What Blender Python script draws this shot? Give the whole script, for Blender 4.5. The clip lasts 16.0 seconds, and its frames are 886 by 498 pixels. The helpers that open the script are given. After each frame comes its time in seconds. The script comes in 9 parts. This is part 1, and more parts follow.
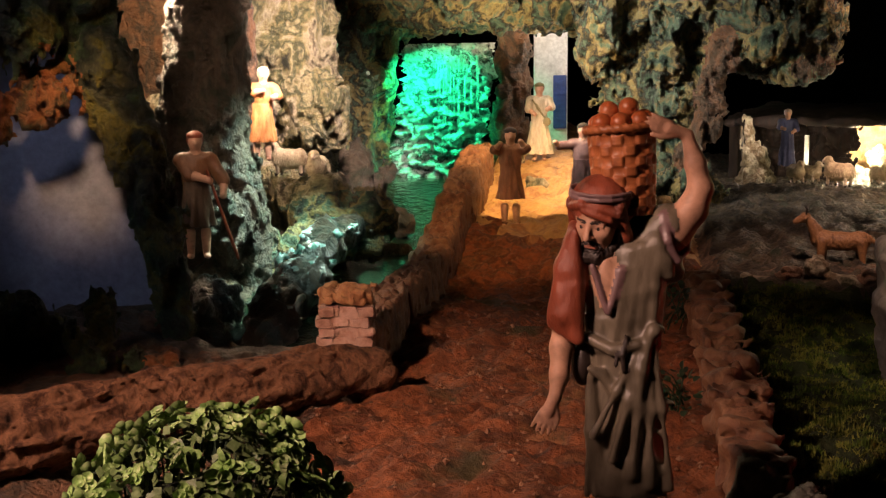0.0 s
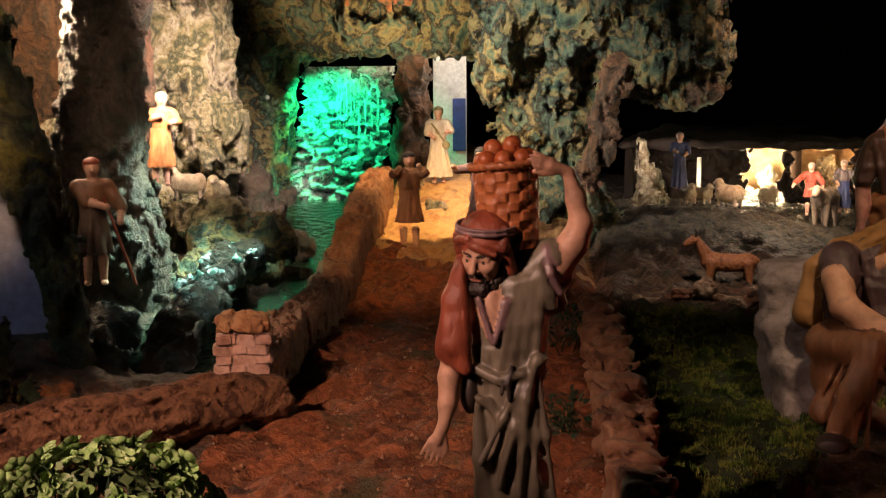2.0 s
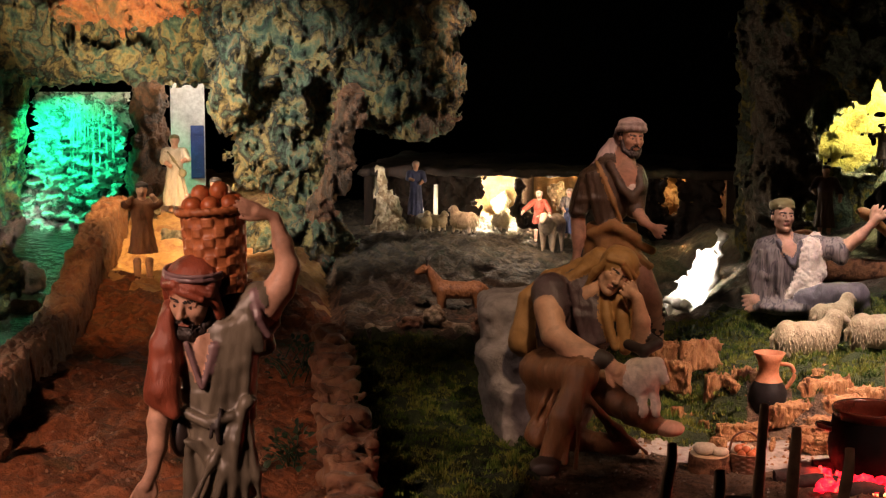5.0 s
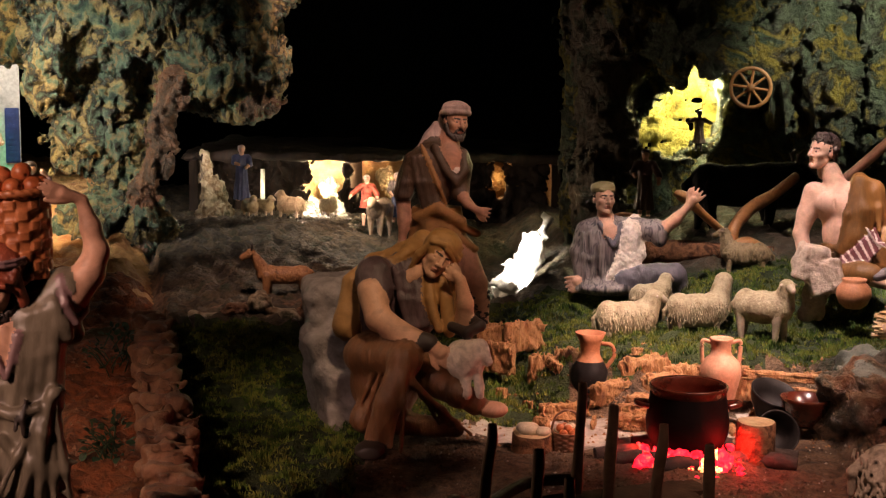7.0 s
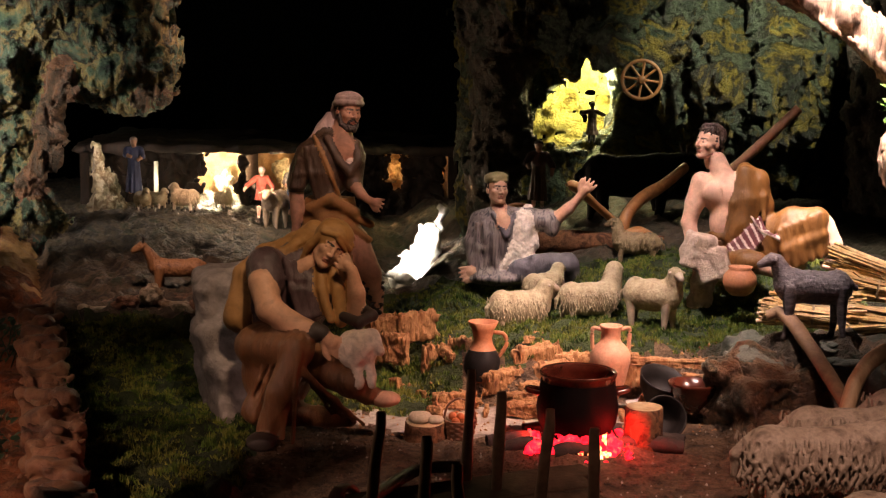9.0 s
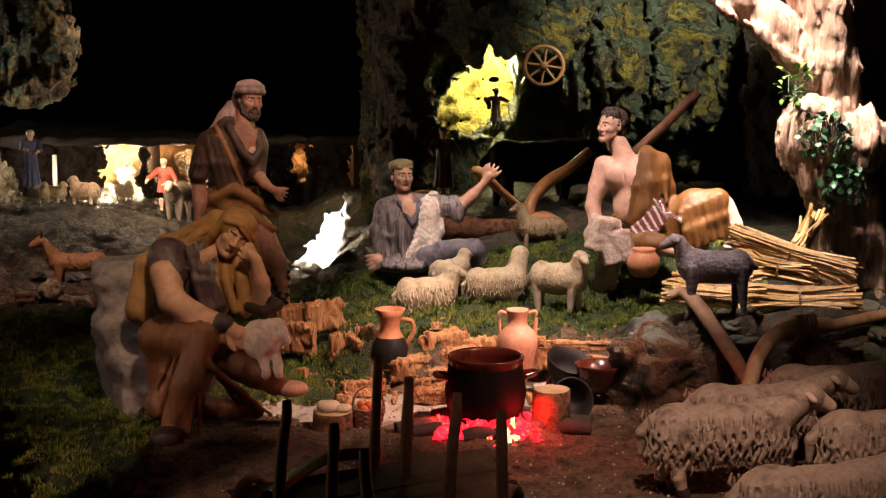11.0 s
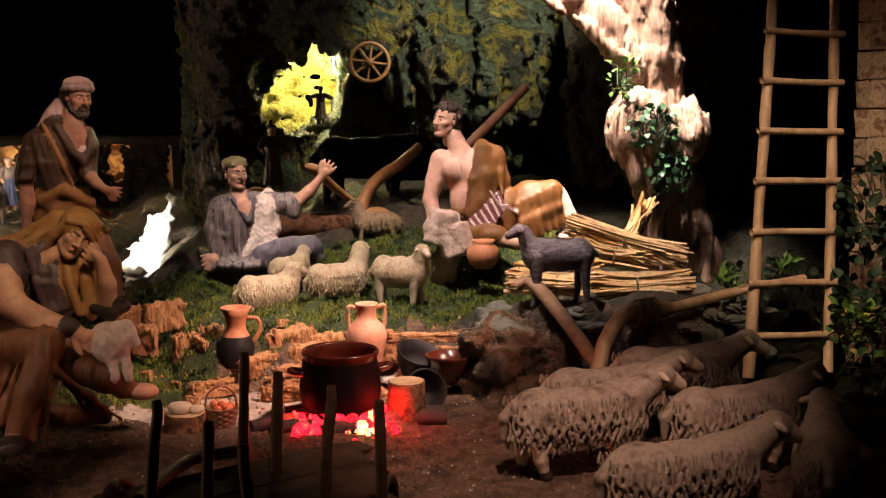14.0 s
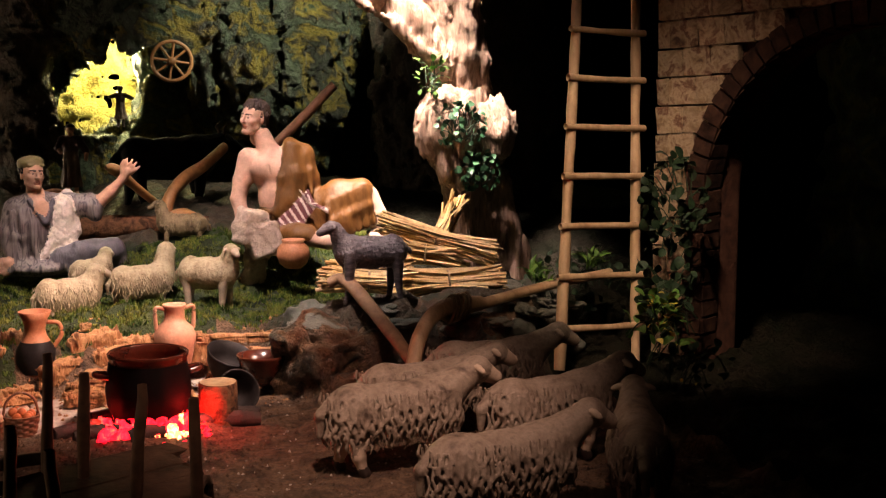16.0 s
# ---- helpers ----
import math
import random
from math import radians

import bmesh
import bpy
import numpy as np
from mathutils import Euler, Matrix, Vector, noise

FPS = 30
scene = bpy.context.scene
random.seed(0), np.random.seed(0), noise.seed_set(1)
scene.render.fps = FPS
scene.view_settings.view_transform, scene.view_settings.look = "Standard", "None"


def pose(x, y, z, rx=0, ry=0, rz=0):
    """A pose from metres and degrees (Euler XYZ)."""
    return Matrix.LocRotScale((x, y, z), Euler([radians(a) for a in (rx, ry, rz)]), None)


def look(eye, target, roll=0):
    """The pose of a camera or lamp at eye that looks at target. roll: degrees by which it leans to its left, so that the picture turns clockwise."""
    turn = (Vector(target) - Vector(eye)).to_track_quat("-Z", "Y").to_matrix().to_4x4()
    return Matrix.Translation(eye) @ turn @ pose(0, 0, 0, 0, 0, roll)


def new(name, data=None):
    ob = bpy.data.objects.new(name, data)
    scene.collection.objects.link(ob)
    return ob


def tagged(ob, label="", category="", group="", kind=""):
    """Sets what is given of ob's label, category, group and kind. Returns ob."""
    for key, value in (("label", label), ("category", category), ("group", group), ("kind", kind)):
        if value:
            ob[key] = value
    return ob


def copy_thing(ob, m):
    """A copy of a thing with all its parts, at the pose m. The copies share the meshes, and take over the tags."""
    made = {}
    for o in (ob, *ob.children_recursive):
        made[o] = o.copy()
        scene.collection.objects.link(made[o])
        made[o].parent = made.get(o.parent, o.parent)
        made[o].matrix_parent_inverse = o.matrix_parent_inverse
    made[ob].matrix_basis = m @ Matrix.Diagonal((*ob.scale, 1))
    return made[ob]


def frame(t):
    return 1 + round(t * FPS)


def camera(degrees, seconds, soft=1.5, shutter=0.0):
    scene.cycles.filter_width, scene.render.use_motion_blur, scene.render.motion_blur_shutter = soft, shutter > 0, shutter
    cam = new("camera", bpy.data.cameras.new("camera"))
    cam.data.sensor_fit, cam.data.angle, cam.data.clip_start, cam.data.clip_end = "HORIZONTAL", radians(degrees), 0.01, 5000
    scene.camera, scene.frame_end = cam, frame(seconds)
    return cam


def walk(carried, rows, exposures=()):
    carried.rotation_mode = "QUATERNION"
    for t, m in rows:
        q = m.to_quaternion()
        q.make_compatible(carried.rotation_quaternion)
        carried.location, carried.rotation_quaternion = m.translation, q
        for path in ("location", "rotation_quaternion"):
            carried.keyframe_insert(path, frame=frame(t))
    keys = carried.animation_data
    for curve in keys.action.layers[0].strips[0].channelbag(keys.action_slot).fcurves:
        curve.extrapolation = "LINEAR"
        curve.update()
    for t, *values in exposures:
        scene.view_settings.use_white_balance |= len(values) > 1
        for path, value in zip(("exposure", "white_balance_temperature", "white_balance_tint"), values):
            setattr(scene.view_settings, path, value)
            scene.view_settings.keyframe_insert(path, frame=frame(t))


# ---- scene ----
cam = camera(37.73, 16.0, 1.25)
PATH = [
    (0, (-0.0656, 0.0155, 0.3337), (-0.9000, 1.8104, 0.0473), -0.64),
    (0.5, (-0.0655, 0.0157, 0.3350), (-0.8970, 1.8127, 0.0535), -0.67),
    (1, (-0.0609, 0.0134, 0.3392), (-0.8697, 1.8221, 0.0664), -0.61),
    (1.5, (-0.0531, 0.0049, 0.3445), (-0.8073, 1.8380, 0.0776), -0.45),
    (2, (-0.0476, -0.0001, 0.3474), (-0.7492, 1.8543, 0.0853), -0.47),
    (2.5, (-0.0437, -0.0039, 0.3517), (-0.7162, 1.8633, 0.1037), -0.43),
    (3, (-0.0342, -0.0097, 0.3564), (-0.6762, 1.8693, 0.1175), -0.44),
    (3.5, (-0.0223, -0.0130, 0.3609), (-0.5873, 1.8912, 0.1270), -0.23),
    (4, (-0.0176, -0.0122, 0.3647), (-0.4974, 1.9161, 0.1383), -0.06),
    (6.5, (-0.0082, -0.0028, 0.3639), (-0.1561, 1.9764, 0.1172), 0.49),
    (7, (-0.0054, 0.0007, 0.3612), (-0.0871, 1.9830, 0.1086), 0.58),
    (7.5, (-0.0024, 0.0001, 0.3607), (-0.0382, 1.9834, 0.1051), 0.63),
    (8, (-0.0000, 0.0000, 0.3600), (-0.0000, 1.9834, 0.1030), 0.68),
    (8.5, (0.0020, -0.0004, 0.3598), (0.0370, 1.9824, 0.1002), 0.73),
    (9, (0.0048, -0.0009, 0.3575), (0.0749, 1.9808, 0.0970), 0.75),
    (9.5, (0.0083, -0.0004, 0.3571), (0.1160, 1.9792, 0.0935), 0.64),
    (10, (0.0091, 0.0017, 0.3548), (0.1572, 1.9780, 0.0858), 0.51),
    (12.5, (0.0018, 0.0039, 0.3526), (0.3172, 1.9591, 0.0738), -0.38),
    (13, (-0.0140, 0.0033, 0.3513), (0.3576, 1.9488, 0.0734), -0.40),
    (13.5, (-0.0253, 0.0052, 0.3474), (0.4119, 1.9372, 0.0709), -0.29),
    (14, (-0.0373, 0.0100, 0.3464), (0.4690, 1.9253, 0.0723), -0.22),
    (14.5, (-0.0430, 0.0093, 0.3460), (0.5229, 1.9092, 0.0811), -0.22),
    (15, (-0.0402, 0.0059, 0.3444), (0.5899, 1.8861, 0.0841), -0.20),
    (15.5, (-0.0410, 0.0140, 0.3380), (0.6632, 1.8679, 0.0794), -0.06),
    (16, (-0.0420, 0.0240, 0.3329), (0.7498, 1.8418, 0.0708), 0.18),
]
walk(cam, [(t, look(eye, target, roll)) for t, eye, target, roll in PATH])

# ---- light ----
world = bpy.data.worlds.new("dark_room")
scene.world = world
world.use_nodes = True
world.node_tree.nodes["Background"].inputs[0].default_value = (0.9, 0.75, 0.6, 1)
world.node_tree.nodes["Background"].inputs[1].default_value = 0.002


def spot(eye, target, watts, colour, size=50, blend=0.5, radius=0.04):
    data = bpy.data.lights.new("spot_lamp", "SPOT")
    data.energy, data.color, data.spot_size, data.spot_blend, data.shadow_soft_size = watts, colour, radians(size), blend, radius
    ob = new("spot_lamp", data)
    ob.matrix_world = look(eye, target)
    return ob


def bulb(at, watts, colour, radius=0.02):
    data = bpy.data.lights.new("bulb_lamp", "POINT")
    data.energy, data.color, data.shadow_soft_size = watts, colour, radius
    ob = new("bulb_lamp", data)
    ob.location = at
    return ob


WARM, HALOGEN, COOL_WHITE = (1.0, 0.6, 0.47), (1.0, 0.77, 0.70), (1.0, 0.86, 0.74)
spot((-0.72, -0.12, 0.80), (-0.64, 0.82, 0.08), 104, WARM, 33, 0.9)            # over the path and the basket carrier
spot((0.75, 0.75, 1.2), (0.15, 1.41, 0.04), 185, WARM, 20, 0.9)              # over the hearth
spot((0.08, 1.1, 1.5), (0.39, 1.63, 0.12), 165, HALOGEN, 30, 0.6)          # over the resting shepherds
spot((0.44, 1.44, 1.2), (0.615, 1.62, 0.43), 400, HALOGEN, 23, 0.6)          # on the old tree
spot((0.12, 0.35, 1.2), (0.31, 1.03, 0.03), 70, WARM, 21, 0.9)               # on the flock
spot((0.1, 0.5, 1.2), (0.69, 1.18, 0.25), 78, (1.0, 0.68, 0.5), 18, 0.8)               # on the ladder and the brick wall
spot((-1.05, 1.3, 1.25), (-0.80, 2.3, 0.42), 64, COOL_WHITE, 19, 0.8)          # on the great rock
spot((-0.98, 1.8, 0.5), (-0.74, 2.3, 0.27), 34, COOL_WHITE, 56, 0.6)        # beside the great rock
spot((-0.86, 1.5, 0.66), (-1.25, 1.96, 0.32), 140, HALOGEN, 38, 0.7)         # on the shepherds' ledge
spot((-0.75, 1.95, 0.62), (-0.92, 2.28, 0.1), 44, (1.0, 0.6, 0.25), 44, 0.6)  # top of the path
spot((-0.92, 2.05, 0.34), (-1.12, 2.5, 0.53), 40, (1.0, 0.75, 0.5), 46, 0.5)          # on the cave's lintel
spot((0.74, 1.86, 0.82), (0.62, 2.4, 0.38), 46, (1.0, 0.9, 0.7), 42, 0.7)    # on the mossy cliff
spot((-0.3, 2.1, 0.9), (-0.42, 2.62, 0.1), 70, WARM, 15, 0.8)             # unseen lamp added to brighten the farm yard
spot((-1.36, 2.60, 0.355), (-1.33, 2.76, 0.16), 9, (0.02, 1.0, 0.38), 120, 0.6, 0.01)  # green lamp in the waterfall cave
spot((-1.0, 1.72, 0.5), (-1.07, 1.66, 0.08), 64.0, (0.66, 0.95, 0.8), 52, 0.8, 0.02)                    # over the cascade
bulb((-1.02, 2.68, 0.36), 0.7, (1.0, 0.9, 0.8), 0.02)                     # added at the white house to whiten its wall, itself unseen
bulb((-1.33, 1.62, 0.45), 7.5, (1.0, 0.7, 0.45), 0.02)                    # behind the dark pillar
spot((-1.25, 0.5, 0.8), (-1.08, 1.32, 0.14), 5, (0.7, 0.75, 1.0), 26, 0.7) # cool lamp on the pale slope
spot((0.12, 0.55, 1.15), (-0.12, 1.36, 0.12), 36, (1.0, 0.66, 0.4), 13, 0.7)             # extra unseen spot added on the seated shepherd
spot((-0.56, 0.72, 1.0), (-0.2, 1.39, 0.09), 8, (1.0, 0.74, 0.62), 12, 0.6)          # on the grey stone
spot((-0.72, -0.02, 0.72), (-0.30, 0.78, 0.21), 42, WARM, 14, 0.6)         # second, added lamp on the basket carrier, unseen
spot((0.15, 0.8, 1.2), (-0.065, 1.70, 0.27), 40, WARM, 11, 0.6)               # on the standing shepherd
spot((-0.25, 1.2, 1.1), (-0.34, 1.95, 0.06), 66, WARM, 21, 0.8)            # added unseen lamp that lifts the goat mound
spot((-0.6, 0.9, 0.95), (-0.82, 1.9, 0.06), 46, (1.0, 0.55, 0.26), 18, 0.8)  # orange lamp added along the path, source unseen
spot((-0.88, 0.75, 0.95), (-1.18, 1.62, 0.22), 26, (1.0, 0.68, 0.5), 22, 0.8)  # dim unseen lamp on the dark pillar, added so it shows
spot((-0.8, 0.75, 0.6), (-1.09, 1.2, 0.29), 26, (1.0, 0.62, 0.35), 14, 0.7)           # on the orange outcrop

# ---- sculpting tools ----
PERM = np.random.RandomState(7).permutation(512).astype(np.int32) % 256
PERM = np.concatenate([PERM, PERM])
GRAD = np.random.RandomState(8).normal(size=(256, 3))
GRAD = (GRAD / np.linalg.norm(GRAD, axis=1)[:, None]).astype(np.float32)


def perlin(p):
    """Gradient noise in -1..1 for points (n, 3)."""
    i = np.floor(p).astype(np.int32)
    f = (p - i).astype(np.float32)
    i &= 255
    u = f * f * f * (f * (f * 6 - 15) + 10)
    out = np.zeros(len(p), np.float32)
    for a in (0, 1):
        for b in (0, 1):
            for c in (0, 1):
                h = PERM[PERM[PERM[(i[:, 0] + a) & 255] + ((i[:, 1] + b) & 255)] + ((i[:, 2] + c) & 255)]
                w = (u[:, 0] if a else 1 - u[:, 0]) * (u[:, 1] if b else 1 - u[:, 1]) * (u[:, 2] if c else 1 - u[:, 2])
                out += w * ((f - np.array([a, b, c], np.float32)) * GRAD[h]).sum(1)
    return out * 1.6


def fbm(p, size, octaves=4, ridged=False, gain=0.5):
    """Layered noise; size: metres of the largest bumps."""
    p = np.asarray(p, np.float32) / size
    total, amp = np.zeros(len(p), np.float32), 1.0
    for n in range(octaves):
        v = perlin(p * 2.03**n + 17.3 * n)
        total += amp * ((1 - 2 * np.abs(v)) if ridged else v)
        amp *= gain
    return total


def cells(p, size, seed=3):
    """Cellular noise on a plane: distance to the nearest seed and the gap to the second, in cells."""
    q = p / size
    base = np.floor(q).astype(np.int64)
    best = np.full((2, len(p)), 9.0)
    for a in (-1, 0, 1):
        for b in (-1, 0, 1):
            c = base + (a, b)
            h = PERM[(PERM[(c[:, 0] + seed) & 255] + c[:, 1]) & 511]
            d = np.hypot(c[:, 0] + 0.15 + 0.7 * (h / 255) - q[:, 0], c[:, 1] + 0.15 + 0.7 * (PERM[h] / 255) - q[:, 1])
            best[1] = np.minimum(best[1], np.maximum(best[0], d))
            best[0] = np.minimum(best[0], d)
    return best[0], best[1] - best[0]


def smooth(a, lo, hi):
    u = np.clip((a - lo) / (hi - lo), 0, 1)
    return u * u * (3 - 2 * u)


def mesh_of(name, verts, faces, materials, which=None, soft=True):
    """A mesh from arrays of points and of quads or triangles."""
    me = bpy.data.meshes.new(name)
    n, k = faces.shape
    me.vertices.add(len(verts))
    me.vertices.foreach_set("co", np.asarray(verts, np.float32).ravel())
    me.loops.add(n * k)
    me.loops.foreach_set("vertex_index", np.asarray(faces, np.int32).ravel())
    me.polygons.add(n)
    me.polygons.foreach_set("loop_start", np.arange(0, n * k, k, dtype=np.int32))
    for m in materials:
        me.materials.append(m)
    if which is not None:
        me.polygons.foreach_set("material_index", np.asarray(which, np.int32))
    me.polygons.foreach_set("use_smooth", np.full(n, soft))
    me.update()
    me.validate()
    return me


def nets(field, tint, origin, step):
    """Surface nets: the zero level of a field on a grid, as points, quads and a tint for each quad."""
    inside = field < 0
    nx, ny, nz = field.shape
    count = np.zeros((nx - 1, ny - 1, nz - 1), np.int8)
    corner = [(a, b, c) for a in (0, 1) for b in (0, 1) for c in (0, 1)]
    for a, b, c in corner:
        count += inside[a : nx - 1 + a, b : ny - 1 + b, c : nz - 1 + c]
    cell = np.argwhere((count > 0) & (count < 8))
    value = np.stack([field[cell[:, 0] + a, cell[:, 1] + b, cell[:, 2] + c] for a, b, c in corner], 1)
    total, hits = np.zeros((len(cell), 3)), np.zeros(len(cell))
    for m in range(8):
        for axis in range(3):
            if corner[m][axis] == 0:
                n = m + (4, 2, 1)[axis]
                cross = (value[:, m] < 0) != (value[:, n] < 0)
                u = value[:, m] / np.where(cross, value[:, m] - value[:, n], 1)
                spot_at = np.tile(np.array(corner[m], float), (len(cell), 1))
                spot_at[:, axis] += u
                total[cross] += spot_at[cross]
                hits += cross
    verts = origin + step * (cell + total / hits[:, None])
    index = np.full(count.shape, -1, np.int32)
    index[tuple(cell.T)] = np.arange(len(cell))
    quads, tints = [], []
    for axis in range(3):
        lo, hi = [slice(None)] * 3, [slice(None)] * 3
        lo[axis], hi[axis] = slice(0, -1), slice(1, None)
        edge = np.argwhere(inside[tuple(lo)] != inside[tuple(hi)])
        p, q = (axis + 1) % 3, (axis + 2) % 3
        edge = edge[(edge[:, p] > 0) & (edge[:, q] > 0) & (edge[:, p] < field.shape[p] - 1) & (edge[:, q] < field.shape[q] - 1)]
        four = []
        for dp, dq in ((1, 1), (0, 1), (0, 0), (1, 0)):
            e = edge.copy()
            e[:, p] -= dp
            e[:, q] -= dq
            four.append(index[tuple(e.T)])
        four = np.stack(four, 1)
        out = inside[tuple(edge.T)]
        four[~out] = four[~out][:, ::-1]
        quads.append(four)
        tints.append(tint[tuple(edge.T)])
    return verts, np.concatenate(quads), np.concatenate(tints)


def whole(verts, quads, tints, least=0.02):
    """Drop loose crumbs: shells with less than a share of all corners."""
    mark = np.arange(len(verts))
    while True:
        low = mark[quads].min(1)
        nxt = mark.copy()
        for k in range(4):
            np.minimum.at(nxt, quads[:, k], low)
        nxt = nxt[nxt]
        if (nxt == mark).all():
            break
        mark = nxt
    count = np.bincount(mark, minlength=len(verts))
    keep = count[mark[quads[:, 0]]] >= least * len(verts)
    used = np.unique(quads[keep])
    where = np.zeros(len(verts), int)
    where[used] = np.arange(len(used))
    return verts[used], where[quads[keep]], tints[keep]


class Clay:
    """A form pressed together from simple solids, each with a material, and turned into one mesh."""

    def __init__(self, low, high, step):
        self.low, self.step = np.array(low, np.float32), step
        shape = np.ceil((np.array(high) - low) / step).astype(int) + 2
        self.axes = [self.low[n] + step * np.arange(shape[n], dtype=np.float32) for n in range(3)]
        self.field, self.near = np.full(shape, 9.0, np.float32), np.full(shape, 9.0, np.float32)
        self.tint = np.zeros(shape, np.int16)

    def box_of(self, low, high):
        cut = []
        for n in range(3):
            a, b = np.searchsorted(self.axes[n], (low[n], high[n]))
            if a >= b:
                return None, None
            cut.append(slice(max(a - 1, 0), b + 1))
        grid = np.meshgrid(*[self.axes[n][cut[n]] for n in range(3)], indexing="ij")
        return tuple(cut), np.stack(grid, -1)

    def press(self, cut, d, material, blend, carve=False):
        f = self.field[cut]
        if carve:
            self.field[cut] = np.maximum(f, -d)
            return self
        if blend > 0:
            h = np.clip(0.5 + 0.5 * (f - d) / blend, 0, 1)
            self.field[cut] = f * (1 - h) + d * h - blend * h * (1 - h)
        else:
            self.field[cut] = np.minimum(f, d)
        closer = d < self.near[cut]
        self.near[cut] = np.where(closer, d, self.near[cut])
        self.tint[cut] = np.where(closer, material, self.tint[cut])
        return self

    def limb(self, a, b, ra, rb, material=0, blend=0.004, carve=False):
        a, b = np.array(a, np.float32), np.array(b, np.float32)
        r = max(ra, rb) + blend + 4 * self.step
        cut, p = self.box_of(np.minimum(a, b) - r, np.maximum(a, b) + r)
        if cut is None:
            return self
        ab = b - a
        u = np.clip(((p - a) @ ab) / max(float(ab @ ab), 1e-9), 0, 1)
        return self.press(cut, np.linalg.norm(p - a - u[..., None] * ab, axis=-1) - (ra + (rb - ra) * u), material, blend, carve)

    def chain(self, points, radii, material=0, blend=0.004):
        for n in range(len(points) - 1):
            self.limb(points[n], points[n + 1], radii[n], radii[n + 1], material, blend)
        return self

    def egg(self, c, r, material=0, blend=0.004, turn=(0, 0, 0), carve=False):
        c, r = np.array(c, np.float32), np.array(r, np.float32)
        big = float(r.max()) + blend + 4 * self.step
        cut, p = self.box_of(c - big, c + big)
        if cut is None:
            return self
        m = np.array(Euler([radians(v) for v in turn]).to_matrix(), np.float32)
        q = ((p - c) @ m) / r
        k = np.linalg.norm(q, axis=-1)
        return self.press(cut, (k - 1) * float(r.min()) * (0.55 + 0.45 * np.clip(k, 0, 1)), material, blend, carve)

    def slab(self, c, half, round_=0.004, material=0, blend=0.003, turn=(0, 0, 0), carve=False):
        c, half = np.array(c, np.float32), np.array(half, np.float32)
        big = float(np.linalg.norm(half)) + blend + 4 * self.step
        cut, p = self.box_of(c - big, c + big)
        if cut is None:
            return self
        m = np.array(Euler([radians(v) for v in turn]).to_matrix(), np.float32)
        q = np.abs((p - c) @ m) - (half - round_)
        d = np.linalg.norm(np.maximum(q, 0), axis=-1) + np.minimum(q.max(-1), 0) - round_
        return self.press(cut, d, material, blend, carve)

    def skirt(self, low, high, r_low, r_high, folds=9, depth=0.12, material=0, blend=0.003, phase=0.0, sway=0.6):
        """Hanging cloth: an upright tapered tube with folds that grow towards the hem."""
        low, high = np.array(low, np.float32), np.array(high, np.float32)
        r_low, r_high = np.array(r_low, np.float32), np.array(r_high, np.float32)
        pad = np.array([max(r_low.max(), r_high.max()) * 1.2 + blend + 3 * self.step] * 2 + [blend + 2 * self.step])
        cut, p = self.box_of(np.minimum(low, high) - pad, np.maximum(low, high) + pad)
        if cut is None:
            return self
        u = np.clip((p[..., 2] - low[2]) / (high[2] - low[2]), 0, 1)
        c = low[:2] + u[..., None] * (high[:2] - low[:2])
        r = r_low + u[..., None] * (r_high - r_low)
        q = (p[..., :2] - c) / r
        ang = np.arctan2(q[..., 1], q[..., 0])
        ripple = np.sin(folds * ang + phase + sway * 3 * u + 1.3 * np.sin(2 * ang + phase)) + 0.45 * np.sin((folds * 2 - 3) * ang + 2.1 * phase - 4 * u)
        side = (np.linalg.norm(q, axis=-1) - 1 - depth * (1 - 0.75 * u) * 0.6 * ripple) * r.min(-1)
        ends = np.maximum(low[2] - p[..., 2], p[..., 2] - high[2])
        return self.press(cut, np.maximum(side * 0.85, ends), material, blend)

    def rough(self, size, depth, octaves=4, ridged=False, only=None, stretch=(1, 1, 1), band=3.0):
        """Shift the surface by layered noise."""
        close = np.abs(self.field) < depth * band + 2 * self.step
        if only is not None:
            close &= np.isin(self.tint, only)
        at = np.argwhere(close)
        p = self.low + self.step * at.astype(np.float32)
        self.field[close] += depth * fbm(p * np.array(stretch, np.float32), size, octaves, ridged)
        return self

    def shell(self):
        f = self.field
        for n in range(3):
            edge = [slice(None)] * 3
            for end in (0, -1):
                edge[n] = end
                f[tuple(edge)] = np.maximum(f[tuple(edge)], self.step * 0.5)
        return nets(f, self.tint, self.low, self.step)

    def mesh(self, name, materials):
        verts, quads, tints = self.shell()
        return mesh_of(name, verts, quads, materials, tints)


def thing(name, data, label, category, group="", kind="", at=None):
    ob = new(name, data)
    tagged(ob, label, category, group, kind)
    if at is not None:
        ob.matrix_world = at
    return ob


def part(name, data, parent, label="", at=None, material=None):
    """A mesh, or a bmesh with one material, as a part of a thing."""
    if isinstance(data, bmesh.types.BMesh):
        me = bpy.data.meshes.new(name)
        data.to_mesh(me)
        data.free()
        data = me
    if material is not None and not len(data.materials):
        data.materials.append(material)
    ob = new(name, data)
    ob.parent = parent
    if at is not None:
        ob.matrix_basis = at
    if label:
        ob["label"] = label
    return ob


